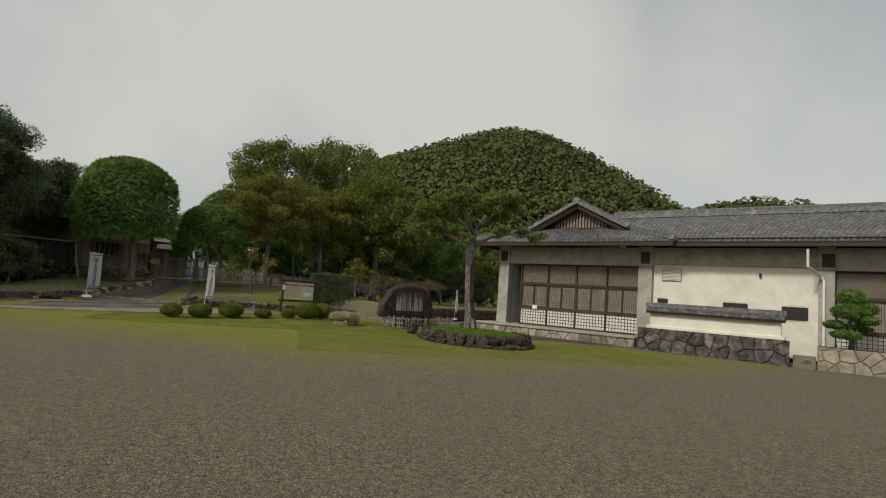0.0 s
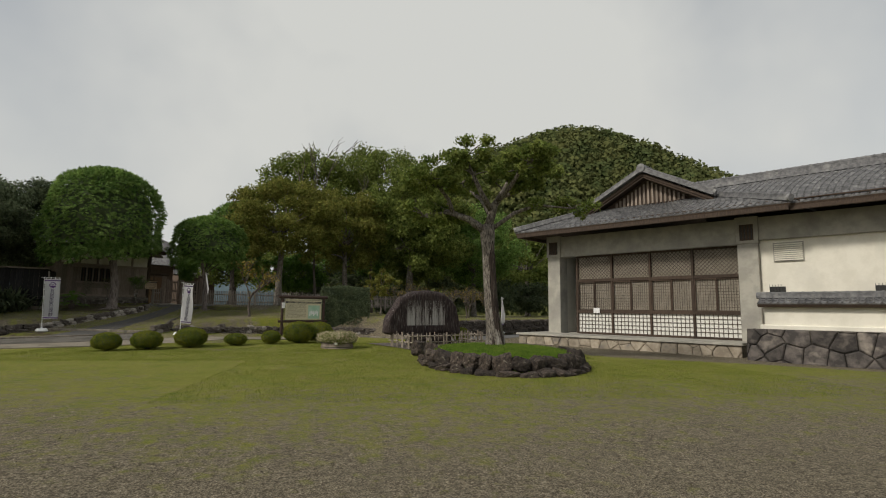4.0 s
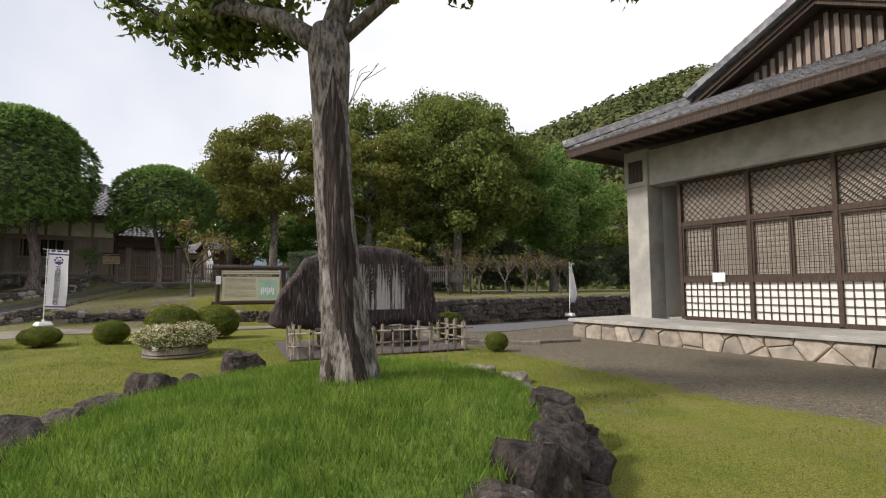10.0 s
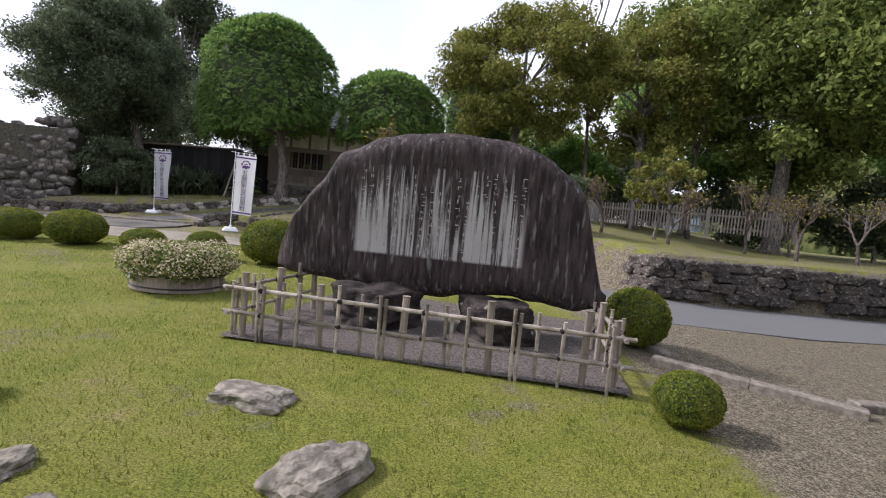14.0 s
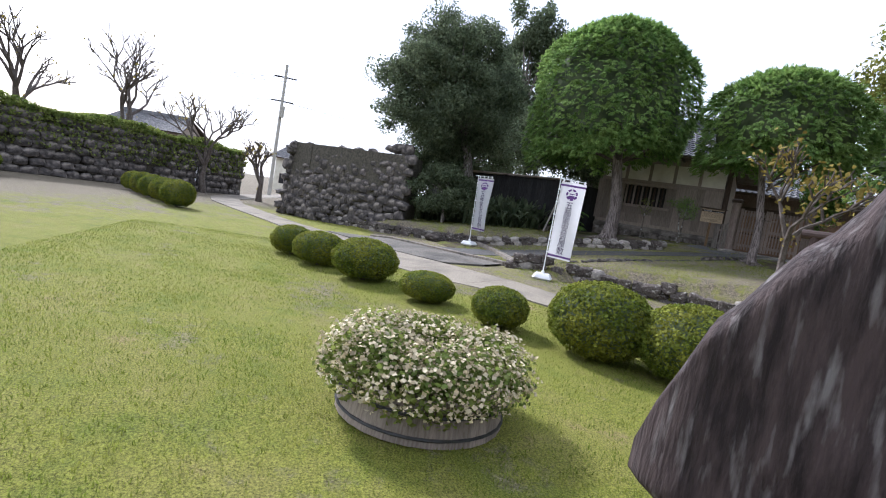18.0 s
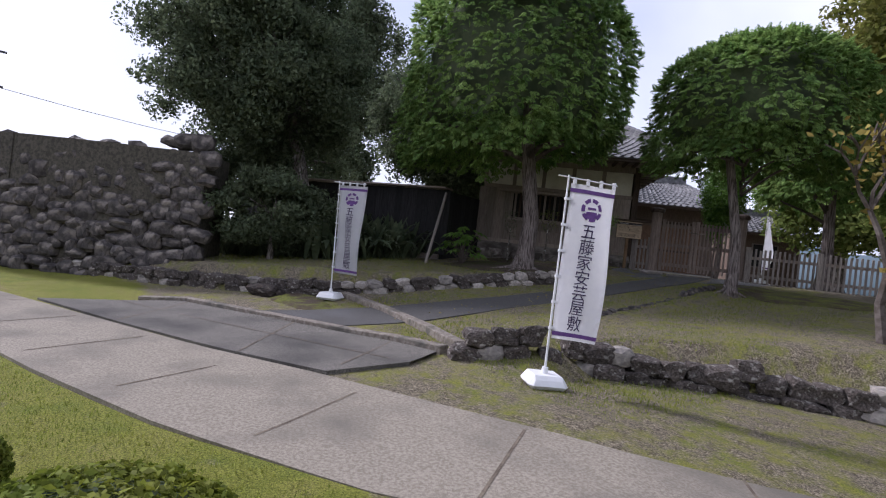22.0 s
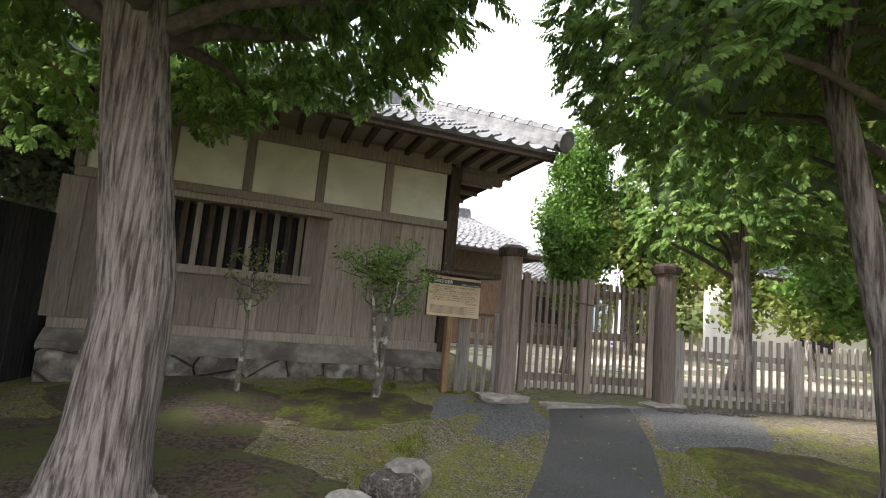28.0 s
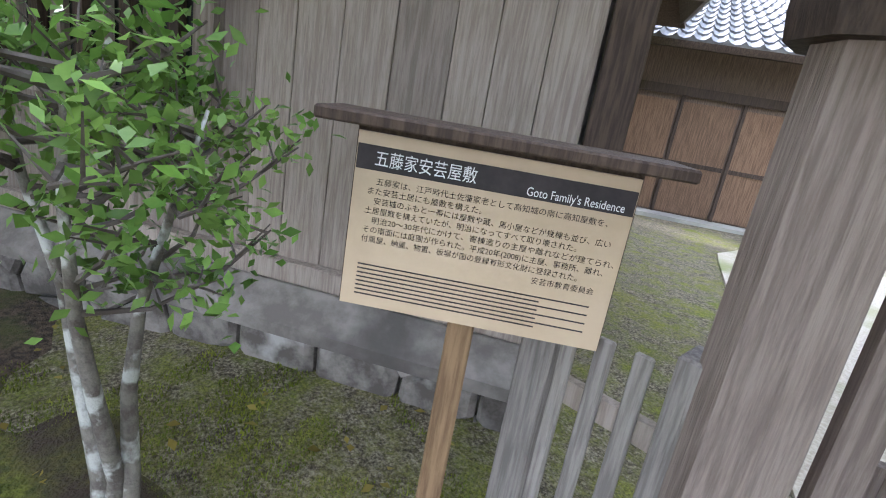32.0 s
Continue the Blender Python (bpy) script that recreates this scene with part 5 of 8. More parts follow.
for i in range(NS):
    for j in range(NZ):
        bm.faces.new((front[i, j], front[i + 1, j], front[i + 1, j + 1], front[i, j + 1]))
        bm.faces.new((back[i, j + 1], back[i + 1, j + 1], back[i + 1, j], back[i, j]))
for i in range(NS):
    bm.faces.new((front[i, NZ], front[i + 1, NZ], back[i + 1, NZ], back[i, NZ]))
    bm.faces.new((back[i, 0], back[i + 1, 0], front[i + 1, 0], front[i, 0]))
for j in range(NZ):
    bm.faces.new((back[0, j], front[0, j], front[0, j + 1], back[0, j + 1]))
    bm.faces.new((front[NS, j], back[NS, j], back[NS, j + 1], front[NS, j + 1]))
part("slab", bm, stele_material(), stele, smooth=True)
rng = random.Random(8)
bm = bmesh.new()
M_CARVED = mat("pale_carved_stroke", (0.3, 0.29, 0.28), (0.42, 0.41, 0.4), 20, 0.9, bump=0)
for c in range(19):
    s = 0.46 + c * 0.106
    z = 1.95 - rng.uniform(0, 0.3)
    while z > 0.9 + rng.uniform(0, 0.08):
        h = rng.uniform(0.045, 0.075)
        y = -0.2 + 0.03 * noise.noise(Vector((s * 2.1, z * 2.1, 0))) + 0.012 * noise.noise(Vector((s * 7, z * 7, 5))) - 0.003
        for _ in range(2):
            sx = s + rng.uniform(-.02, .02)
            zz = z - rng.uniform(0, h)
            if rng.random() < 0.5:
                box(bm, sx - 0.018, sx + 0.018, y, y + 0.012, zz - 0.004, zz + 0.004)
            else:
                box(bm, sx - 0.004, sx + 0.004, y, y + 0.012, zz - 0.02, zz + 0.02)
        z -= h + 0.035
tagged(part("inscription", bm, M_CARVED, stele), "carved columns of small worn strokes", kind="stuff")
M_SUPPORT = mat("dark_red_black_rock", (0.014, 0.01, 0.009), (0.055, 0.042, 0.036), 6, 0.9, bump=0.8, c3=(0.3, 0.29, 0.24), s3=5, t3=(0.64, 0.72))
for s, w, h, sd in ((0.8, 0.92, 0.6, 231), (2.2, 0.82, 0.6, 232)):
    ob = new("support_rock", rock_mesh("support_rock", (1, 0.95, 1), sd, M_ROCK, 5, 0.24, 0.42, 0.75))
    c = STELE @ Vector((s, -0.3, h * 0.42))
    ob.matrix_basis = Matrix.LocRotScale(c, Euler((0, 0, sd)), (w * 1.1, w, h))
    ob.data.materials[0] = M_SUPPORT
    tagged(ob, "squat dark rock carrying the stone slab", "rock", "rocks under the monument")

# gravel bed inside the fence
FENCE = [(-0.9, 15.6), (2.35, 17.35), (1.55, 18.65), (-1.65, 17.15)]
bm = bmesh.new()
c0 = Vector((sum(p[0] for p in FENCE) / 4, sum(p[1] for p in FENCE) / 4, 0))
BED = FENCE[:2] + [(x - 0.75, y + 1.25) for x, y in FENCE[2:]]
bm.faces.new([bm.verts.new((x + (x - c0.x) * 0.06, y + (y - c0.y) * 0.06, land(x, y) + 0.035)) for x, y in BED])
M_BED = mat("dark_pebble_bed", (0.06, 0.05, 0.045), (0.2, 0.17, 0.15), 45, 0.95, bump=0.9)
tagged(new("ground_bed", mesh_of(bm, "ground_bed", M_BED)), "bed of dark pebbles round the monument", "ground", kind="structure")

# bamboo fence
fence = root("bamboo_fence", Matrix.Identity(4), "low fence of weathered bamboo tied with dark cord", "fence")
M_CORD = mat("dark_cord", (0.015, 0.012, 0.012), (0.03, 0.025, 0.022), 20, 0.9, bump=0)


def bamboo(p0, p1, r):
    bm = bmesh.new()
    p0, p1 = Vector(p0), Vector(p1)
    L = (p1 - p0).length
    n = max(2, int(L / 0.28))
    pts, rad = [], []
    for i in range(n + 1):
        for e, rr in ((-0.012, r), (0.0, r * 1.16), (0.012, r)):
            f = min(1.0, max(0.0, i / n + e / L))
            pts.append(p0.lerp(p1, f))
            rad.append(rr)
    keep = [0] + [k for k in range(1, len(pts)) if (pts[k] - pts[k - 1]).length > 1e-4]
    tube(bm, [pts[k] for k in keep], [rad[k] for k in keep], 8)
    return bm


rng = random.Random(12)
for (ax, ay), (bx, by) in ((FENCE[0], FENCE[1]), (FENCE[1], FENCE[2]), (FENCE[3], FENCE[0])):
    a, b = Vector((ax, ay, 0)), Vector((bx, by, 0))
    d = (b - a).normalized()
    nrm = Vector((d.y, -d.x, 0))
    L = (b - a).length
    for z in (0.26, 0.5):
        part("rail", bamboo(a - d * 0.1 + Vector((0, 0, z + 0.04)), b + d * 0.1 + Vector((0, 0, z + 0.04)), 0.02), M_BAMBOO, fence)
    n = round(L / 0.21)
    for k in range(n):
        c = a + d * (k + 0.5) * L / n
        thick = k % 4 == 0
        sid = nrm * (0.035 if k % 2 else -0.035)
        h = 0.66 + rng.uniform(-.04, .04) + (0.04 if thick else 0)
        tilt = Vector((rng.uniform(-.02, .02), rng.uniform(-.02, .02), 0))
        r = 0.034 if thick else 0.017
        part("post" if thick else "picket", bamboo(c + sid, c + sid + tilt + Vector((0, 0, h)), r), M_WOOD_GREY if thick else M_BAMBOO, fence)
        if not thick and k % 3 == 1:
            part("picket", bamboo(c + sid + d * 0.045, c + sid + d * 0.05 + Vector((0, 0, h - 0.03)), 0.017), M_BAMBOO, fence)
        for z in (0.3, 0.54):
            bm = bmesh.new()
            bmesh.ops.create_icosphere(bm, subdivisions=1, radius=0.03)
            for v in bm.verts:
                v.co = v.co + c + sid * 0.6 + Vector((0, 0, z))
            part("knot", bm, M_CORD, fence)

# ---- writing ----
def text_mesh(body, size, material, align="LEFT", width=None):
    c = bpy.data.curves.new("writing", "FONT")
    c.body, c.size, c.align_x = body, size, align
    o = new("writing_tmp", c)
    me = bpy.data.meshes.new_from_object(o.evaluated_get(bpy.context.evaluated_depsgraph_get()))
    bpy.data.objects.remove(o)
    bpy.data.curves.remove(c)
    me.name = "writing"
    me.materials.clear()
    me.materials.append(material)
    if width:
        xs = [v.co.x for v in me.vertices]
        k = width / (max(xs) - min(xs))
        for v in me.vertices:
            v.co.x *= k
    return me


def writing(parent, body, size, material, m, align="LEFT", width=None, name="writing"):
    ob = part(name, text_mesh(body, size, material, align, width), None, parent)
    ob.matrix_basis = m
    return ob


# ---- banners ----
def banner(x, y, turn, label, lean=0.0, wave=0.05, letters=True, base_z=None, height=1.8):
    """A tall cloth banner on a white pole in a water-filled foot; the cloth hangs to +x of the pole."""
    z = land(x, y) if base_z is None else base_z
    t = root("nobori_banner", pose(x, y, z, 0, lean, turn), label, "banner", "white banners")
    bm = bmesh.new()
    box(bm, -0.23, 0.23, -0.22, 0.22, 0.0, 0.15, bevel=0.045)
    for v in bm.verts:
        if v.co.z > 0.06:
            v.co.x *= 0.86
            v.co.y *= 0.86
    foot = part("foot", bm, M_WHITE, t, "white plastic water-filled foot")
    bm = bmesh.new()
    tube(bm, [(0, 0, 0.1), (0, 0, 0.22)], [0.05, 0.035], 12)
    part("collar", bm, M_WHITE, t)
    bm = bmesh.new()
    tube(bm, [(0, 0, 0.2), (0, 0, 1.3), (0, 0, 1.31), (0, 0, 2.45)], [0.014, 0.014, 0.011, 0.011], 10)
    part("pole", bm, M_WHITE, t)
    part("crossbar", rod((-0.12, 0, 2.43), (0.6, 0, 2.4), 0.008), M_WHITE, t)
    z1 = 2.36
    z0 = z1 - height
    nx_, nz_ = 8, 26
    bm = bmesh.new()
    W = 0.58

    def cloth(u, v):
        return Vector((0.03 + u * W - 0.05 * (1 - v) * u, wave * math.sin(v * 5 + u * 3.2) * (0.3 + u), z0 + (z1 - z0) * v - 0.03 * u * (1 - v)))
    g = [[bm.verts.new(cloth(i / nx_, j / nz_)) for i in range(nx_ + 1)] for j in range(nz_ + 1)]
    for j in range(nz_):
        for i in range(nx_):
            bm.faces.new((g[j][i], g[j][i + 1], g[j + 1][i + 1], g[j + 1][i]))
    bmesh.ops.solidify(bm, geom=bm.faces[:], thickness=0.004)
    cl = part("cloth", bm, M_CLOTH, t, smooth=True)
    for i in range(4):
        part("loop", boxes((0.06 + i * 0.16, 0.1 + i * 0.16, -0.006, 0.006, z1 - 0.01, z1 + 0.07)), M_CLOTH, t)
    for i in range(6):
        part("loop", boxes((-0.018, 0.05, -0.02, 0.02, z0 + 0.1 + i * 0.3, z0 + 0.13 + i * 0.3)), M_CLOTH, t)

    def decal(name, mesh, mat_=None):
        """Wraps flat print onto both faces of the cloth."""
        verts = [v.co.copy() for v in mesh.vertices]
        for sgn in (-1, 1):
            me2 = mesh.copy()
            for v, c in zip(me2.vertices, verts):
                u, w = (c.x if sgn < 0 else c.x), c.y
                p = cloth(u / W, w / (z1 - z0))
                v.co = p + Vector((0, sgn * 0.006, 0))
            part(name, me2, None, cl)

    def flat(shape, material):
        b2 = bmesh.new()
        shape(b2)
        bmesh.ops.subdivide_edges(b2, edges=b2.edges[:], cuts=2, use_grid_fill=True)
        return mesh_of(b2, "print", material)

    def rect(x0, x1, y0, y1):
        return lambda b2: b2.faces.new([b2.verts.new((x0 + (x1 - x0) * fx, y0 + (y1 - y0) * fy, 0)) for fx, fy in ((0, 0), (1, 0), (1, 1), (0, 1))])
    Ht = z1 - z0
    decal("stripe", flat(rect(0.0, W, Ht - 0.1, Ht - 0.055), M_PURPLE))
    decal("stripe", flat(rect(0.0, W, 0.04, 0.085), M_PURPLE))
    cx, cy, R = W / 2, Ht - 0.28, 0.135
    b2 = bmesh.new()
    ring_o = [b2.verts.new((cx + R * math.sin(a), cy + R * math.cos(a), 0)) for a in (2 * math.pi * k / 28 for k in range(28))]
    ring_i = [b2.verts.new((cx + R * 0.68 * math.sin(a), cy + R * 0.68 * math.cos(a), 0)) for a in (2 * math.pi * k / 28 for k in range(28))]
    for k in range(28):
        if k % 4 != 3:
            b2.faces.new((ring_o[k], ring_o[(k + 1) % 28], ring_i[(k + 1) % 28], ring_i[k]))
    decal("crest_ring", mesh_of(b2, "print", M_PURPLE))
    decal("crest_bar", flat(rect(cx - 0.055, cx + 0.055, cy + 0.005, cy + 0.03), M_PURPLE))
    b2 = bmesh.new()
    b2.faces.new([b2.verts.new((cx + dx * R, cy + dy * R, 0)) for dx, dy in ((-0.5, -0.15), (0.5, -0.15), (0.62, -0.6), (0.0, -0.85), (-0.62, -0.6))])
    decal("crest_leaf", mesh_of(b2, "print", M_PURPLE))
    if letters:
        for k, ch in enumerate("五藤家安芸屋敷"):
            me = text_mesh(ch, 0.19, M_INK)
            xs = [v.co.x for v in me.vertices]
            ys = [v.co.y for v in me.vertices]
            ox, oy = (max(xs) + min(xs)) / 2, (max(ys) + min(ys)) / 2
            for v in me.vertices:
                v.co = Vector((v.co.x - ox + W / 2 - 0.01, v.co.y - oy + Ht - 0.53 - k * 0.178, 0))
            decal("letter", me)
    return t


banner(-11.15, 20.95, 60, "tall white banner with purple crest and dark letters", 0.5)
banner(-17.0, 21.0, 36, "white banner with purple crest beside the kerb", -2)
banner(6.3, 29.8, 60, "narrow white banner at the roadside by the hall", 2, 0.09, False, 0.03)
banner(-14.9, 36.5, 95, "white banner hanging behind the gate", 0, 0.12, False)

# ---- information board ----
board = root("information_board", pose(-7.03, 24.0, 0, 0, 0, 27), "large brown-framed information board with a map", "board")
gz = land(-6.5, 24.2) - 0.02
M_BOARDFRAME = mat("dark_red_brown_frame", (0.03, 0.016, 0.012), (0.055, 0.03, 0.022), 8, 0.6, bump=0.15, stretch=(1, 6, 6))
M_BOARD = mat("cream_board", (0.55, 0.5, 0.34), (0.6, 0.55, 0.38), 2, 0.5, bump=0)
M_DARKPRINT = mat("dark_print", (0.05, 0.045, 0.045), (0.07, 0.06, 0.06), 10, 0.7, bump=0)
M_MAP = mat("map_green", (0.32, 0.5, 0.36), (0.4, 0.56, 0.45), 4, 0.6, bump=0)
for x in (-0.1, 2.2):
    bm = bmesh.new()
    tube(bm, [(x, 0, gz - 0.1), (x, 0, 2.15)], [0.075, 0.075], 12)
    part("post", bm, M_BOARDFRAME, board)
for z, r in ((2.16, 0.085), (0.86, 0.07)):
    part("rail", rod((-0.3, 0, z), (2.4, 0, z), r, 12), M_BOARDFRAME, board)
panel = part("panel", boxes((0.05, 2.05, -0.05, -0.02, 0.95, 2.05)), M_BOARD, board, "cream printed panel")
part("title_band", boxes((0.06, 2.04, -0.056, -0.051, 1.82, 1.92)), M_DARKPRINT, panel)
part("top_line", boxes((0.06, 2.04, -0.056, -0.051, 1.985, 2.0)), M_DARKPRINT, panel)
writing(panel, "安芸市土居廓中伝統的建造物群保存地区", 0.085, M_BOARD, pose(0.18, -0.058, 1.835, 90), width=1.6)
bm = bmesh.new()
for k in range(18):
    box(bm, 0.13, 1.2 - (0.5 if k % 6 == 5 else 0), -0.053, -0.0505, 1.76 - k * 0.042, 1.772 - k * 0.042)
part("text_lines", bm, M_KERB, panel)
part("map", boxes((1.3, 1.95, -0.054, -0.0505, 1.0, 1.72)), M_MAP, panel, "pale green printed map")
bm = bmesh.new()
for k in range(7):
    box(bm, 1.38 + 0.07 * k, 1.43 + 0.07 * k, -0.058, -0.0545, 1.15 + 0.05 * (k % 3), 1.4 + 0.04 * (k % 2))
part("map_blocks", bm, M_WHITE, panel)
part("leaflet", boxes((-0.16, -0.0, -0.11, -0.08, 1.55, 1.85)), M_WHITE, board, "white paper leaflet on the post")

# small notice board by the west hedge
nb = root("notice_board", pose(-32.7, 9.0, 0.02, 0, 0, 75), "small black stand with four white notices", "notice board")
part("panel", boxes((-0.42, 0.42, -0.03, 0.0, 0.55, 1.45)), M_IRON, nb)
for x in (-0.3, 0.3):
    part("leg", rod((x, 0.02, -0.05), (x, 0.02, 1.4), 0.025), M_IRON, nb)
for i in range(2):
    for j in range(2):
        part("sheet", boxes((-0.37 + i * 0.4, -0.03 + i * 0.4, -0.04, -0.032, 0.6 + j * 0.42, 0.97 + j * 0.42)), M_WHITE, nb)

# ---- gatehouse ----
DIR = Vector((0.719, 0.695, 0))
GH = Matrix.Translation((-16.84, 31.0, 0)) @ Matrix(((DIR.x, -DIR.y, 0, 0), (DIR.y, DIR.x, 0, 0), (0, 0, 1, 0), (0, 0, 0, 1)))
gh = root("gatehouse", GH, "old timber gatehouse with white plaster band and grey tiles", "house")


def gh_part(name, material, *spec, label="", bevel=0.008, parent=None):
    return part(name, boxes(spec, bevel=bevel), material, parent or gh, label)


HL = -4.75
Z0, ZS, ZW, ZP, ZT = 1.55, 2.24, 4.05, 4.78, 4.92
M_PLASTER_OLD = mat("old_cream_plaster", (0.64, 0.61, 0.5), (0.74, 0.71, 0.6), 3, 0.9, bump=0.1, c3=(0.54, 0.5, 0.4), s3=1.5)
M_CLAY = mat("weathered_clay_skirt", (0.15, 0.13, 0.112), (0.24, 0.215, 0.188), 5, 0.95, bump=0.4, c3=(0.09, 0.08, 0.07), s3=2)
gh_part("inner_wall", M_CLAY, HL, 0.15, 0.12, 0.3, Z0 - 0.3, ZT)
gh_part("side_wall", M_WOOD_GREY, 0.0, 0.18, 0.3, 6.0, Z0 - 0.3, ZT)
gh_part("side_wall", M_WOOD_GREY, HL, HL + 0.18, 0.3, 6.0, Z0 - 0.3, ZT)
gh_part("rear_wall", M_WOOD_GREY, HL, 0.18, 6.0, 6.2, Z0 - 0.3, ZT)
gh_part("corner_post", M_WOOD_DARK, 0.02, 0.2, -0.06, 0.12, Z0, ZT, label="dark red-brown corner post")
gh_part("head_beam", M_WOOD_GREY, HL, 0.02, -0.06, 0.1, ZP, ZT + 0.1)
gh_part("rail", M_WOOD_GREY, HL, 0.02, -0.07, 0.1, ZW - 0.12, ZW)
for k in range(5):
    s = -k * 0.95
    gh_part("stud", M_WOOD_GREY, s - 0.98, s - 0.86, -0.05, 0.1, ZW, ZP)
    gh_part("plaster_panel", M_PLASTER_OLD, s - 0.86, s - 0.02, 0.0, 0.1, ZW, ZP, bevel=0, label="cream plaster panel")
# boards, with a gap for the barred window
rng = random.Random(4)
s = 0.0
while s > HL:
    w = rng.uniform(0.2, 0.3)
    if not (-3.75 < s - w / 2 < -1.98):
        gh_part("wall_board", M_WOOD_GREY, s - w + 0.004, s, -0.03 + rng.uniform(0, 0.008), 0.08, ZS, ZW - 0.12, bevel=0.004)
    else:
        gh_part("wall_board", M_WOOD_GREY, s - w + 0.004, s, -0.03 + rng.uniform(0, 0.008), 0.08, ZS, 3.0, bevel=0.004)
    s -= w
win = part("barred_window", boxes((-3.8, -1.95, 0.05, 0.07, 3.0, 3.8)), M_WOOD_BLACK, gh, "wooden barred window with deep hood")
part("sill", boxes((-3.9, -1.87, -0.14, 0.05, 2.9, 3.0)), M_WOOD_GREY, win)
part("apron_board", boxes((-3.85, -1.92, -0.06, -0.035, 2.62, 2.9)), M_WOOD_GREY, win)
part("hood", boxes((-4.2, -1.68, -0.24, 0.05, 3.82, 3.9)), M_WOOD_GREY, win)
for k in range(11):
    x = -3.7 + k * 0.16
    part("bar", boxes((x, x + 0.07, -0.03, 0.03, 3.0, 3.82)), M_WOOD_DARK if k % 2 else M_WOOD_GREY, win)
for x in (-3.8, -1.96):
    part("jamb", boxes((x - 0.05, x + 0.05, -0.11, 0.05, 3.0, 3.82)), M_WOOD_GREY, win)
gh_part("sill_beam", M_WOOD_GREY, HL, 0.02, -0.1, 0.08, ZS - 0.12, ZS)
bm = bmesh.new()
q = [bm.verts.new(v) for v in ((HL, -0.12, ZS - 0.12), (0.1, -0.12, ZS - 0.12), (0.1, -0.3, 1.97), (HL, -0.3, 1.97), (HL, 0.1, ZS - 0.12), (0.1, 0.1, ZS - 0.12), (0.1, 0.1, 1.9), (HL, 0.1, 1.9), (HL, -0.3, 1.9), (0.1, -0.3, 1.9))]
for f in ((0, 3, 2, 1), (3, 8, 9, 2), (0, 1, 5, 4), (1, 2, 9, 6, 5), (0, 4, 7, 8, 3)):
    bm.faces.new([q[i] for i in f])
part("skirt", bm, M_CLAY, gh, "weathered clay skirt over the stones")
# roof
RE, RR = 5.05, 6.9
tile_slope(gh, (HL - 1.1, -1.02, RE), (1.24, -1.02, RE), (HL - 0.2, 3.0, RR), (-0.2, 3.0, RR), 0.27, 14, name="front_roof")
tile_slope(gh, (1.24, -1.02, RE), (1.24, 7.2, RE), (-0.2, 3.0, RR), (-0.2, 4.0, RR), 0.27, 8, name="side_roof")
tile_slope(gh, (1.24, 7.2, RE), (HL - 1.1, 7.2, RE), (-0.2, 3.05, RR), (HL - 0.2, 3.05, RR), 0.27, 10, name="rear_roof")
tile_slope(gh, (HL - 1.1, 7.2, RE), (HL - 1.1, -1.02, RE), (HL - 0.2, 4.0, RR), (HL - 0.2, 3.0, RR), 0.27, 8, name="side_roof")
ridge(gh, (-0.1, 3.0, RR), (HL - 0.3, 3.0, RR), 0.2, 0.35)
ridge(gh, (1.28, -1.06, RE + 0.05), (-0.2, 3.0, RR), 0.16, 0.26)
for k in range(22):
    x = HL - 0.95 + k * 0.31
    gh_part("rafter", M_WOOD_DARK, x, x + 0.07, -0.94, 0.0, RE - 0.11, RE - 0.03, bevel=0)
gh_part("soffit_board", M_WOOD_GREY, HL - 1.0, 1.16, -0.94, 0.2, RE - 0.03, RE + 0.0)
gh_part("eave_board", M_WOOD_DARK, HL - 1.05, 1.2, -1.0, -0.94, RE - 0.09, RE + 0.0)
for k in range(8):
    gh_part("rafter", M_WOOD_GREY, 0.2, 1.16, 0.2 + k * 0.7, 0.27 + k * 0.7, RE - 0.11, RE - 0.03, bevel=0)
gh_part("bracket", M_WOOD_GREY, 0.2, 0.9, -0.05, 0.07, ZP - 0.05, ZP + 0.08)

# ---- gate ----
G0 = Vector((-15.57, 30.48, 0))
GT = pose(G0.x, G0.y, 0, 0, 0, 36.9)
gate = root("gate", GT, "closed double-leaf timber gate of upright slats", "gate")
GZ = 1.7
M_GATE = mat("brown_weathered_gate_wood", (0.16, 0.122, 0.1), (0.25, 0.2, 0.168), 7, 0.8, bump=0.4, stretch=(8, 8, 0.5), obj_rand=0.2)
for s0 in (0.0, 2.26):
    bm = bmesh.new()
    tube(bm, [(s0, 0, GZ + 0.05), (s0, 0, GZ + 1.78)], [0.145, 0.138], 8)
    part("gate_post", bm, M_GATE, gate, "stout octagonal gate post")
    bm = bmesh.new()
    tube(bm, [(s0, 0, GZ + 1.78), (s0, 0, GZ + 1.84), (s0, 0, GZ + 1.88), (s0, 0, GZ + 1.93)], [0.19, 0.2, 0.2, 0.12], 8)
    part("post_cap", bm, M_WOOD_DARK, gate)
    ob = part("base_stone", rng.choice(ROCKS_PALE), None, gate)
    ob.matrix_basis = Matrix.LocRotScale((s0, 0, GZ - 0.02), Euler((0, 0, 0.2)), (0.75, 0.6, 0.2))
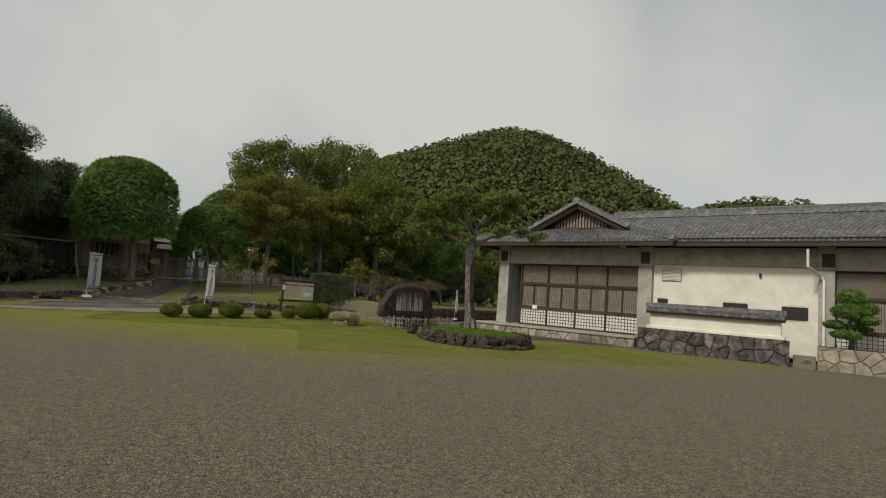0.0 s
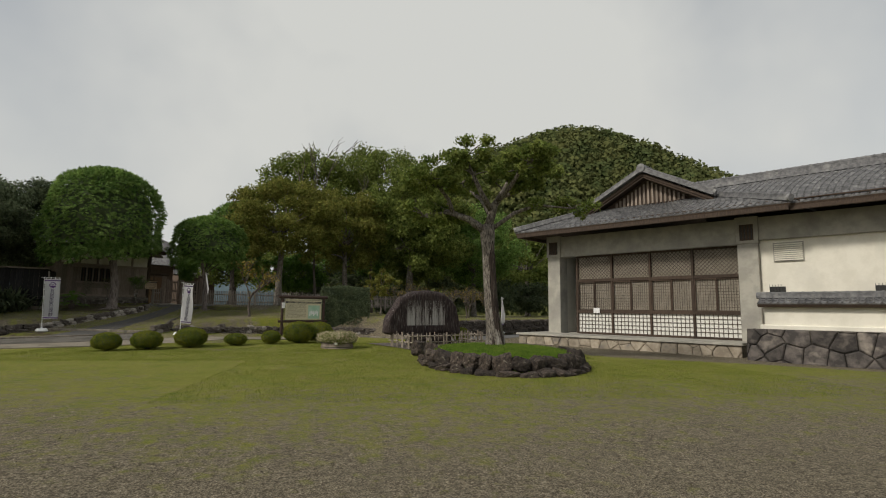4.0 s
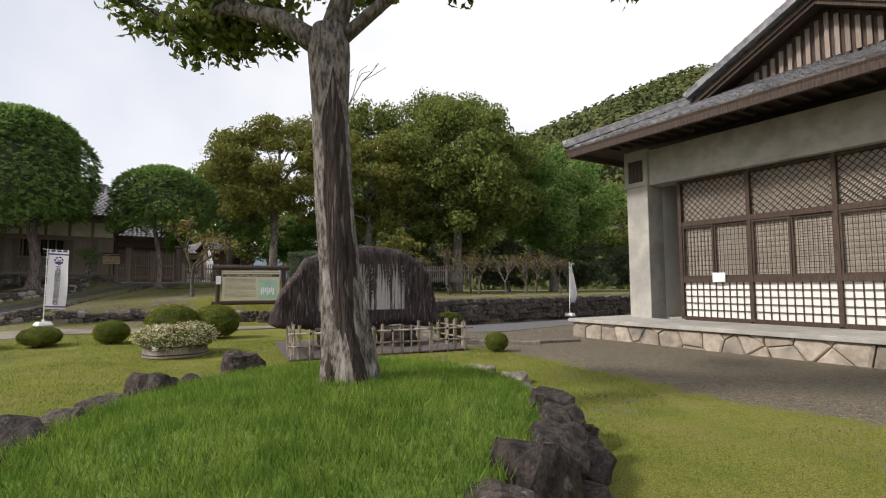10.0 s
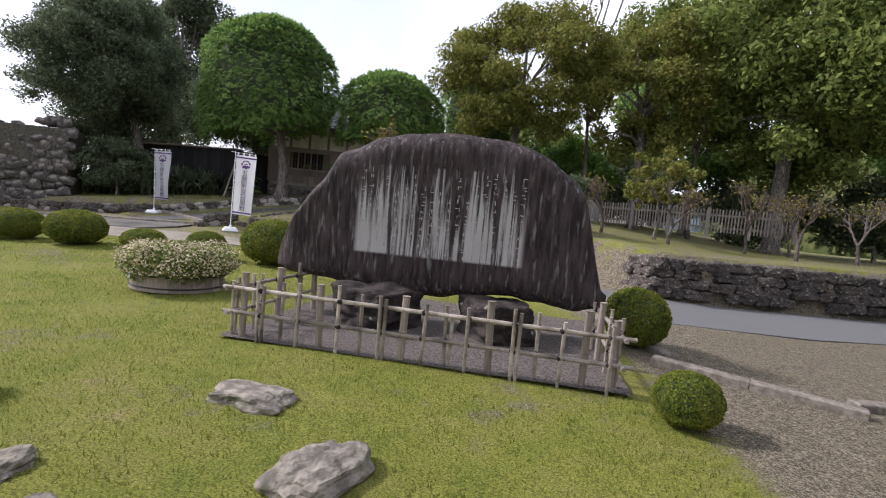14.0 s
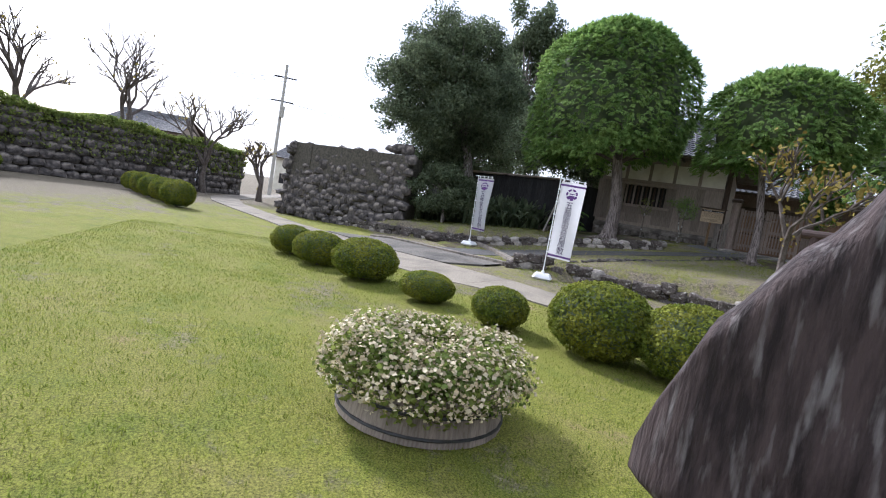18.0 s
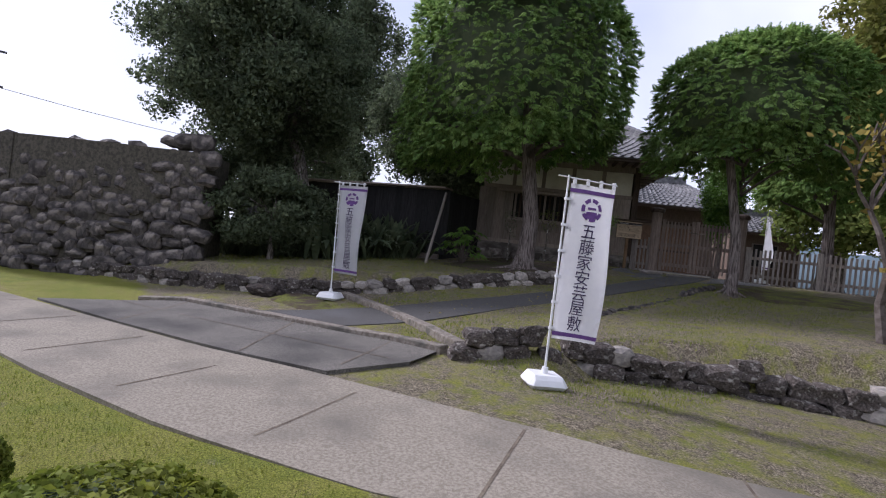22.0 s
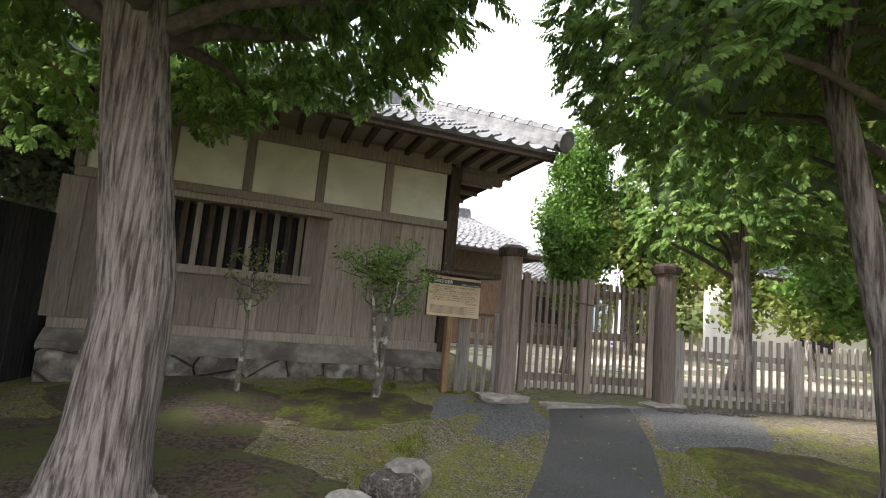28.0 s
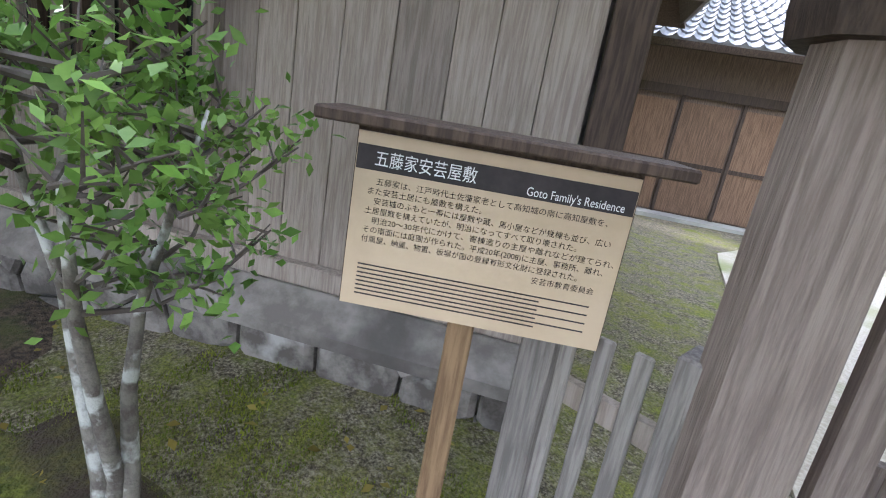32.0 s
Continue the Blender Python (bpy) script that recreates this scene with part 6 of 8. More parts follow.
for leaf, (a, b) in enumerate(((0.17, 1.06), (1.08, 2.08))):
    lf = part("gate_leaf", boxes((a, a + 0.09, -0.03, 0.03, GZ + 0.1, GZ + 1.6)), M_GATE, gate)
    part("stile", boxes((b - 0.09, b, -0.03, 0.03, GZ + 0.1, GZ + 1.6)), M_GATE, lf)
    for z in (0.28, 0.86, 1.42):
        part("rail", boxes((a + 0.09, b - 0.09, 0.0, 0.035, GZ + z - 0.05, GZ + z + 0.05)), M_GATE, lf)
    for k in range(8):
        x = a + 0.125 + k * 0.094
        part("slat", boxes((x, x + 0.045, -0.03, -0.003, GZ + 0.12, GZ + 1.55), bevel=0.004), M_GATE, lf)
bm = bmesh.new()
tube(bm, [(0.85, -0.05, GZ + 1.3), (0.95, -0.07, GZ + 1.27), (1.15, -0.07, GZ + 1.25), (1.35, -0.05, GZ + 1.28)], [0.012] * 4, 6)
part("tie_rope", bm, M_BAMBOO, gate)


def pickets(name, length, m, z, label, step=0.115, posts=1.5, h=1.0):
    f = root(name, m, label, "fence")
    k = 0
    x = 0.05
    rg = random.Random(len(label))
    for zz in (0.25, 0.75):
        part("rail", boxes((0, length, 0.0, 0.04, z + zz - 0.04, z + zz + 0.04)), M_WOOD_GREY, f)
    while x < length:
        hh = h + rg.uniform(-.03, .03)
        part("picket", boxes((x, x + 0.055, -0.025, -0.002, z + 0.05, z + hh), bevel=0.006), M_FENCE, f)
        x += step
    n = max(1, int(length / posts))
    for i in range(n + 1):
        xx = length * i / n
        part("post", boxes((xx - 0.06, xx + 0.06, -0.07, 0.07, z - 0.15, z + h + 0.05), bevel=0.008), M_FENCE, f)
    return f


M_FENCE = mat("silver_grey_fence_wood", (0.2, 0.175, 0.155), (0.33, 0.295, 0.26), 7, 0.85, bump=0.4, stretch=(8, 8, 0.5), obj_rand=0.25)
pickets("picket_fence", 8.5, GT @ pose(2.5, 0.05, 0, 0, 0, -9), GZ - 0.02, "grey weathered picket fence beside the gate")
pickets("picket_fence", 0.46, pose(-16.13, 30.34, 0, 0, 0, 14), GZ - 0.02, "short piece of grey picket fence", posts=0.8)
pickets("picket_fence", 9.0, pose(-7.3, 35.3, 0, 0, 0, 8), 1.6, "grey weathered picket fence under the trees")
bm = bmesh.new()
box(bm, 0.4, 1.85, -0.42, -0.16, GZ - 0.16, GZ + 0.005, bevel=0.015)
st = root("gate_step", GT, "long worn stone step before the gate", "step")
part("slab", bm, M_STONE_PALE, st)
for k in range(9):
    ob = part("cobble", rng.choice(ROCKS), None, st)
    ob.matrix_basis = Matrix.LocRotScale((1.95 + 0.16 * k, -0.45 + rng.uniform(-.12, .12), GZ - 0.02), Euler((0, 0, rng.uniform(0, 3))), (0.22, 0.18, 0.14))

# ---- residence sign ----
sg = root("residence_sign", pose(-16.38, 29.72, -0.44, 0, 0, 53) @ Matrix.Diagonal((1.14, 1.1, 1.105, 1)), "small roofed wooden sign with printed panel", "sign")
M_SIGN = mat("pale_printed_wood_panel", (0.5, 0.38, 0.25), (0.56, 0.43, 0.29), 3, 0.5, bump=0)
M_SIGNTXT = mat("black_sign_print", (0.03, 0.025, 0.025), (0.05, 0.04, 0.04), 10, 0.7, bump=0)
M_SIGNWOOD = mat("red_brown_post_wood", (0.15, 0.09, 0.045), (0.26, 0.165, 0.085), 7, 0.7, bump=0.3, stretch=(8, 8, 0.5))
part("post", boxes((0.28, 0.35, 0.02, 0.09, 1.8, 2.83), bevel=0.006), M_SIGNWOOD, sg, "reddish wooden post")
part("back_board", boxes((-0.005, 0.66, 0.0, 0.02, 2.785, 3.26)), M_WOOD_DARK, sg)
pan = part("panel", boxes((0.0, 0.655, -0.012, -0.001, 2.79, 3.235)), M_SIGN, sg)
bm = boxes((-0.08, 0.74, -0.11, 0.1, 3.265, 3.295), bevel=0.005)
for v in bm.verts:
    v.co.z -= abs(v.co.y) * 0.12
part("roof", bm, M_WOOD_DARK, sg, "mossy little board roof")
part("title_band", boxes((0.002, 0.653, -0.0145, -0.0125, 3.145, 3.205)), M_SIGNTXT, pan)
writing(pan, "五藤家安芸屋敷", 0.042, M_WHITE, pose(0.045, -0.0155, 3.16, 90), width=0.24)
writing(pan, "Goto Family's Residence", 0.03, M_WHITE, pose(0.405, -0.0155, 3.152, 90), width=0.225)
LINES = ("　五藤家は、江戸時代土佐藩家老として高知城の南に高知屋敷を、", "また安芸土居にも屋敷を構えた。", "　安芸城のふもと一帯には屋敷や蔵、馬小屋などが幾棟も並び、広い",
         "土居屋敷を構えていたが、明治になってすべて取り壊された。", "　明治20～30年代にかけて、寄棟造りの主屋や離れなどが建てられ、", "その南面には庭園が作られた。平成20年(2008)に主屋、事務所、離れ、", "付属屋、納屋、物置、板塀が国の登録有形文化財に登録された。")
for k, line in enumerate(LINES):
    writing(pan, line, 0.0195, M_SIGNTXT, pose(0.035, -0.0135, 3.112 - k * 0.0245, 90), width=0.585 * min(1.0, len(line) / 32))
writing(pan, "安芸市教育委員会", 0.0195, M_SIGNTXT, pose(0.46, -0.0135, 3.112 - 7.1 * 0.0245, 90), width=0.15)
bm = bmesh.new()
for k in range(8):
    box(bm, 0.035, 0.61 - 0.12 * (k % 2), -0.0138, -0.0125, 2.902 - k * 0.0115, 2.9055 - k * 0.0115)
part("fine_print", bm, M_SIGNTXT, pan)

# ---- black board fence ----
BF = [(-27.0, 21.66), (-19.7, 25.7)]
ang = math.atan2(BF[1][1] - BF[0][1], BF[1][0] - BF[0][0])
bfm = pose(BF[0][0], BF[0][1], 0, 0, 0, math.degrees(ang))
LBF = math.dist(*BF)
bf = root("board_fence", bfm, "tall black charred-board fence on a low stone footing", "fence")
x = 0.0
while x < LBF:
    w = rng.uniform(0.2, 0.28)
    part("board", boxes((x, x + w - 0.006, rng.uniform(0, 0.012), 0.04, 1.5, 3.46), bevel=0.003), M_WOOD_BLACK, bf)
    x += w
part("sill", boxes((0, LBF, -0.07, 0.07, 1.38, 1.5), bevel=0.01), M_WOOD_GREY, bf)
part("coping", boxes((-0.1, LBF + 0.1, -0.28, 0.28, 3.48, 3.53)), M_WOOD_GREY, bf)
part("footing", boxes((0, LBF, -0.05, 0.12, 0.6, 1.38)), M_CLAY, bf)
for k in range(6):
    part("post", boxes((k * LBF / 5 - 0.06, k * LBF / 5 + 0.06, 0.041, 0.16, 1.0, 3.48)), M_WOOD_BLACK, bf)
sk = root("prop_pole", Matrix.Identity(4), "pale wooden pole propping the fence", "pole")
part("pole", rod((-18.75, 24.55, land(-18.75, 24.55) - 0.05), (-19.55, 25.6, 3.35), 0.04), M_FENCE, sk)
# return wall from fence to gatehouse
e = Vector((BF[1][0], BF[1][1], 0))
f = GH @ Vector((HL, 0.2, 0))
d = (f - Vector((e.x, e.y, 0)))
br = root("board_wall", pose(e.x, e.y, 0, 0, 0, math.degrees(math.atan2(d.y, d.x))), "dark board wall joining the gatehouse", "fence")
x = 0.0
while x < d.length:
    part("board", boxes((x, x + 0.235, 0.0, 0.04, 1.2, 3.45), bevel=0.003), M_WOOD_BLACK, br)
    x += 0.24

# ---- hall forecourt: podium, garden wall, planter ----
pod = root("hall_podium", HALL, "raised podium faced with pale crazy-paved stones", "podium")
part("core", boxes((-2.1, 8.3, -2.2, 0.6, -0.3, 0.44)), M_MORTAR, pod)
part("coping", boxes((-2.3, 8.35, -2.42, -0.36, 0.45, 0.55), (-2.3, -0.9, -0.36, 9.0, 0.45, 0.55), bevel=0.01), M_CONCRETE, pod, "smooth concrete coping")
part("core", boxes((-2.1, -1.3, 0.6, 9.0, -0.3, 0.44)), M_MORTAR, pod)


def crazy_face(parent, s0, s1, z0, z1, y, material, seed, cell=0.5, along_y=False, batter=0.0, depth=0.08):
    """Irregular flat stones with recessed joints on an upright face."""
    rg = random.Random(seed)
    pts = []
    nu, nv = max(1, round((s1 - s0) / cell)), max(1, round((z1 - z0) / (cell * 0.8)))
    for i in range(-1, nu + 1):
        for j in range(-1, nv + 1):
            pts.append(((i + 0.5 + rg.uniform(-.38, .38)) * (s1 - s0) / nu + s0, (j + 0.5 + rg.uniform(-.36, .36)) * (z1 - z0) / nv + z0))

    def clip(poly, px, pz, nx_, nz_):
        out = []
        for k in range(len(poly)):
            a, b = poly[k], poly[(k + 1) % len(poly)]
            da = (a[0] - px) * nx_ + (a[1] - pz) * nz_
            db = (b[0] - px) * nx_ + (b[1] - pz) * nz_
            if da <= 0:
                out.append(a)
            if da * db < 0:
                t_ = da / (da - db)
                out.append((a[0] + (b[0] - a[0]) * t_, a[1] + (b[1] - a[1]) * t_))
        return out
    for k, (px, pz) in enumerate(pts):
        poly = [(s0, z0), (s1, z0), (s1, z1), (s0, z1)]
        for m_, (qx, qz) in enumerate(pts):
            if m_ != k and abs(qx - px) < 3 * cell and abs(qz - pz) < 3 * cell:
                poly = clip(poly, (px + qx) / 2, (pz + qz) / 2, qx - px, qz - pz)
                if len(poly) < 3:
                    break
        if len(poly) < 3:
            continue
        cx = sum(p[0] for p in poly) / len(poly)
        cz = sum(p[1] for p in poly) / len(poly)
        bm = bmesh.new()
        pr = rg.uniform(0.0, 0.025)
        rings = []
        for sc, dd in ((0.97, 0.0), (0.955, -depth * 0.6 - pr), (0.8, -depth - pr)):
            ring = []
            for p in poly:
                x, z = cx + (p[0] - cx) * sc, cz + (p[1] - cz) * sc
                yy = y + dd + batter * (z - z0)
                ring.append(bm.verts.new((yy, x, z) if along_y else (x, yy, z)))
            rings.append(ring)
        for r0, r1 in zip(rings, rings[1:]):
            for i in range(len(poly)):
                bm.faces.new((r0[i], r0[(i + 1) % len(poly)], r1[(i + 1) % len(poly)], r1[i]))
        bm.faces.new(rings[-1])
        bmesh.ops.recalc_face_normals(bm, faces=bm.faces)
        part("facing_stone", bm, material, parent)


crazy_face(pod, -2.2, 8.3, -0.1, 0.44, -2.24, M_PODIUM_STONE, 3, 0.5)
crazy_face(pod, -2.3, 9.0, -0.1, 0.44, -2.12, M_PODIUM_STONE, 4, 0.5, along_y=True)

M_FOOTING = mat("grey_brown_footing_stone", (0.09, 0.078, 0.066), (0.22, 0.195, 0.17), 6, 0.9, bump=0.6, c3=(0.34, 0.32, 0.29), s3=4, t3=(0.56, 0.68), obj_rand=0.25)
crazy_face(gh, HL, 0.12, 1.3, 1.96, -0.2, M_FOOTING, 21, 0.42, depth=0.07)
part("footing", boxes((HL, 0.1, -0.2, 0.1, 1.25, 1.92)), M_MORTAR, gh)

gw = root("garden_wall", HALL, "white garden wall with tile coping on a battered stone base", "wall")
part("core", boxes((8.9, 15.25, -3.3, -2.55, -0.2, 1.12)), M_MORTAR, gw)
crazy_face(gw, 8.75, 15.4, -0.05, 1.15, -3.45, M_WALL_STONE, 11, 0.62, batter=0.16, depth=0.1)
crazy_face(gw, -3.3, -2.5, -0.05, 1.15, 8.85, M_WALL_STONE, 12, 0.6, along_y=True, depth=0.06)
part("plaster", boxes((9.3, 15.05, -3.12, -2.72, 1.13, 2.02), bevel=0.01), M_PLASTER, gw, "white plaster upper part")
part("ledge", boxes((9.15, 15.2, -3.2, -2.62, 1.12, 1.3), bevel=0.03), M_PLASTER, gw)
tile_slope(gw, (9.15, -3.4, 2.03), (15.2, -3.4, 2.03), (9.15, -2.92, 2.27), (15.2, -2.92, 2.27), 0.2, 2, name="tile_coping")
tile_slope(gw, (15.2, -2.44, 2.03), (9.15, -2.44, 2.03), (15.2, -2.92, 2.27), (9.15, -2.92, 2.27), 0.2, 2, name="tile_coping")
ridge(gw, (9.1, -2.92, 2.26), (15.25, -2.92, 2.26), 0.13, 0.16)
stp = root("entrance_steps", HALL, "three dark stone steps beside the planter", "steps")
for k in range(3):
    part("tread", boxes((15.5, 16.35, -3.2 + k * 0.32, -2.3, -0.1 + 0.17 * k, 0.17 * (k + 1)), bevel=0.01), M_KERB, stp)
plt = root("stone_planter", HALL, "raised planter faced with flat brown stones", "planter")
part("core", boxes((16.5, 24.0, -3.2, -1.2, -0.2, 0.98)), M_MORTAR, plt)
crazy_face(plt, 16.45, 24.0, -0.05, 1.0, -3.22, M_PODIUM_STONE, 15, 0.6)
crazy_face(plt, -3.2, -1.2, -0.05, 1.0, 16.49, M_PODIUM_STONE, 16, 0.6, along_y=True)
c = HALL @ Vector((17.6, -2.5, 0.95))
pine = root("cloud_pine", pose(c.x, c.y, 0.95), "cloud-pruned pine with rounded leaf pads in the planter", "tree")
bm = bmesh.new()
tube(bm, [(0, 0, -0.05), (0.1, 0, 0.4), (-0.12, 0.05, 0.9), (0.12, 0, 1.5), (0.0, 0, 2.0)], [0.13, 0.11, 0.09, 0.07, 0.04], 8)
pads = [(-0.75, -0.3, 0.55, 0.6, 0.55, 0.2), (-0.6, 0.3, 0.95, 0.42, 0.4, 0.18), (0.7, 0.2, 0.8, 0.55, 0.5, 0.22), (-0.55, -0.2, 1.55, 0.62, 0.55, 0.33), (0.55, 0.0, 1.75, 0.7, 0.6, 0.38), (0.1, 0.1, 2.2, 0.6, 0.55, 0.34), (0.2, -0.5, 1.2, 0.5, 0.45, 0.2)]
for b in pads:
    branch_set(bm, (0, 0, max(0.2, b[2] - 0.3)), [(b[0], b[1], b[2] - b[5] * 0.5)], 0.05, random.Random(2), 6)
part("trunk", bm, M_BARK, pine, smooth=True)
for k, b in enumerate(pads):
    p, nr = blob_points([b], 1500, 300 + k, 0.3, 0.06, 2)
    part("leaf_pad", leaf_mesh("leaf_pad", p, nr, 0.05, M_LEAF_CEDAR, 300 + k, 2.6, 0.7), None, pine)

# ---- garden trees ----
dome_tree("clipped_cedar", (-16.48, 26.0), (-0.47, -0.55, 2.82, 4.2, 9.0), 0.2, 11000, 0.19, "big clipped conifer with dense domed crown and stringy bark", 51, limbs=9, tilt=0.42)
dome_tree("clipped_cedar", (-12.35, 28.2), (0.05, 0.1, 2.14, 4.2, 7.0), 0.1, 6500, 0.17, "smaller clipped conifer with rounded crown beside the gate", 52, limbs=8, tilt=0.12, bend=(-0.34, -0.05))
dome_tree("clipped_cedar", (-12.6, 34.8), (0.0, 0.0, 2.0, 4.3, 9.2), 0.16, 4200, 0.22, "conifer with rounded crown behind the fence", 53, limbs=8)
tree("bright_conifer", (-15.6, 34.5), 5.4, 0.09, (0, 0, 3.2, 0.9, 0.9, 2.2), M_LEAF_BRIGHT, 0.045, 22000, "bright yellow-green conifer in the inner garden", 54, 34, 0.46, bark=M_CEDAR_BARK)
tree("osmanthus", (-22.3, 22.7), 9.0, 0.28, (-0.75, -1.6, 5.6, 3.9, 4.0, 4.0), M_LEAF_DARK, 0.065, 130000, "broad grey-green evergreen tree above the stone wall", 155, 95, 0.25)
tree("osmanthus", (-31.0, 25.0), 8, 0.3, (0, 0, 5.2, 4.0, 3.6, 3.4), M_LEAF_DARK, 0.1, 20000, "dark evergreen tree behind the tall stone wall", 156, 40, 0.28)
tree("osmanthus", (-24.0, 31.5), 7, 0.25, (0, 0, 4.0, 5.4, 3.2, 3.3), M_LEAF_DARK, 0.085, 46000, "dark evergreen tree behind the black fence", 157, 80, 0.26)
tree("osmanthus", (-22.6, 28.6), 9.5, 0.28, (-0.6, -0.6, 5.0, 4.4, 3.2, 3.2), M_LEAF_DARK, 0.075, 60000, "broad dark evergreen tree behind the black fence", 55, 90, 0.26)
tree("dark_pine", (-37.0, 30.0), 16, 0.35, (0, 0, 10.6, 4.0, 4.0, 8.4), M_LEAF_DARK, 0.13, 36000, "tall dark pine far behind the garden", 56, 34, 0.26)
tree("evergreen_shrub", (-24.2, 21.0), 4, 0.1, (0, 0, 2.4, 1.9, 1.6, 1.2), M_LEAF_DARK, 0.07, 9000, "dark rounded shrub above the tall stone wall", 57, 16, 0.45, category="shrub")
tree("evergreen_shrub", (-20.6, 20.9), 3, 0.07, (0, 0, 1.3, 1.9, 1.8, 1.35), M_LEAF_DARK, 0.06, 15000, "dark leafy shrub spilling over the stone wall", 58, 14, 0.45, category="shrub")
tree("camphor_tree", (-8.9, 32.6), 11, 0.24, (0.3, 0, 6.0, 4.9, 3.8, 3.9), M_LEAF_YELLOW, 0.085, 46000, "tall loose tree with yellowish green leaves", 59, 44, 0.24)
tree("camphor_tree", (0.6, 38.5), 14.5, 0.35, (0.4, 0, 7.6, 6.6, 5.0, 6.1), M_LEAF_GREEN, 0.12, 60000, "large dense evergreen tree above the plum grove", 60, 60, 0.23)
tree("camphor_tree", (7.2, 44.0), 11, 0.3, (0, 0, 6.6, 5.4, 4.5, 5.0), M_LEAF_CEDAR, 0.13, 30000, "broad green tree beyond the road", 61, 40, 0.26)
tree("camphor_tree", (-4.6, 36.5), 9, 0.25, (0, 0, 6.3, 4.2, 3.4, 4.6), M_LEAF_YELLOW, 0.1, 26000, "tree with yellowing leaves behind the hedge", 62, 38, 0.22)
for k, (x, y) in enumerate(((-6.0, 40.5), (-1.0, 42.0), (4.0, 42.5), (9.0, 45.0), (14.0, 48.5))):
    tree("understorey_shrub", (x, y), 4, 0.08, (0, 0, 2.0, 3.6, 1.8, 2.1), M_LEAF_DARK, 0.11, 9000, "dark evergreen shrubs under the tall trees", 170 + k, 22, 0.36, category="shrub", group="shrubs behind the plum grove")
tree("camphor_tree", (-9.5, 56.0), 16, 0.4, (0, 0, 13.0, 7.0, 6, 7.0), M_LEAF_GREEN, 0.17, 26000, "tall spreading tree far behind the garden", 163, 44, 0.26)
tree("camphor_tree", (-1.5, 58.0), 18, 0.4, (0, 0, 14.5, 7.5, 6, 8.0), M_LEAF_GREEN, 0.17, 28000, "tall round-headed tree far behind the garden", 164, 50, 0.26)
tree("camphor_tree", (-15.5, 47.0), 10, 0.3, (0, 0, 5.0, 5.0, 4.0, 3.6), M_LEAF_GREEN, 0.16, 13000, "green tree in the inner garden", 63, 34, 0.28)
tree("camphor_tree", (-4.2, 43.5), 9, 0.3, (0, 0, 5.6, 4.8, 4.0, 4.2), M_LEAF_CEDAR, 0.16, 14000, "dark green tree at the back of the garden", 64, 34, 0.28)
tree("garden_shrub", (-8.6, 37.5), 5, 0.12, (0, 0, 2.6, 3.4, 2.2, 2.0), M_LEAF_BRIGHT, 0.1, 11000, "bright leafy shrubs behind the picket fence", 65, 26, 0.3, category="shrub")
tree("garden_shrub", (-10.2, 41.5), 6, 0.12, (0, 0, 3.2, 4.0, 2.2, 2.6), M_LEAF_GREEN, 0.11, 11000, "green shrubs in the inner garden", 66, 28, 0.3, category="shrub")
tree("garden_shrub", (15.0, 52.0), 10, 0.3, (0, 0, 6.0, 6.5, 5, 5.0), M_LEAF_GREEN, 0.2, 14000, "broad green tree beyond the road", 67, 40, 0.26)
tree("garden_shrub", (-1.8, 31.0), 4, 0.06, (0, 0, 2.1, 1.5, 1.3, 1.4), M_LEAF_YELLOW, 0.07, 3500, "thin shrub with yellowing leaves", 68, 20, 0.24, category="shrub")


def bare_tree(name, base, height, spread, label, seed, leaves=0, leaf=None, size=0.06, depth=4, r0=0.09, forks=3, group="", low=0.28, lift=0.55):
    """A leafless or nearly leafless tree of forking branches."""
    rg = random.Random(seed)
    bx, by = base
    t_ = root(name, pose(bx, by, land(bx, by) - 0.05), label, "tree", group)
    bm = bmesh.new()
    tips = []

    def grow(p, d, L, r, lvl):
        q = p + d * L
        m_ = p.lerp(q, 0.5) + Vector((rg.uniform(-1, 1), rg.uniform(-1, 1), rg.uniform(-.5, 1))) * L * 0.09
        tube(bm, [p, m_, q], [r, r * 0.82, r * 0.62], 6 if lvl < 2 else 4, False)
        if lvl >= depth:
            tips.append(q)
            return
        for k in range(forks if lvl < 2 else rg.choice((2, 3))):
            nd = (d + Vector((rg.uniform(-1, 1) * spread, rg.uniform(-1, 1) * spread, rg.uniform(-.25, lift)))).normalized()
            grow(q, nd, L * rg.uniform(0.62, 0.85), r * 0.66, lvl + 1)
            tips.append(q)
    grow(Vector((0, 0, -0.05)), Vector((rg.uniform(-.12, .12), rg.uniform(-.12, .12), 1)).normalized(), height * low, r0, 0)
    part("trunk", bm, M_TWIG, t_)
    if leaves:
        rr = np.random.default_rng(seed)
        tp = np.array([tuple(v) for v in tips])
        p = tp[rr.integers(0, len(tp), leaves)] + rr.normal(0, 0.13, (leaves, 3))
        part("leaves", leaf_mesh("leaves", p, rr.normal(0, 1, (leaves, 3)), size, leaf, seed, 1.7, 0.5), None, t_)
    return t_


bare_tree("cherry_tree", (-9.15, 25.7), 4.2, 0.85, "small cherry tree with a few yellow autumn leaves", 71, 420, M_LEAF_ORANGE, 0.075, 4, 0.085, 3, low=0.27)
for k, (x, y, h) in enumerate(((0.6, 33.0, 3.7), (2.2, 31.5, 3.2), (3.6, 34.6, 3.7), (5.4, 36.6, 3.6), (-0.9, 29.6, 3.2), (7.6, 39.0, 3.8), (-2.6, 28.4, 2.8), (1.6, 35.4, 3.6), (4.6, 33.6, 3.4), (6.6, 35.2, 3.4))):
    bare_tree("plum_tree", (x, y), h, 0.8, "small bare plum tree with reddish twigs", 80 + k, 260, M_LEAF_ORANGE, 0.045, 5, 0.07, 3, "plum trees in the grove", 0.2, 0.7)
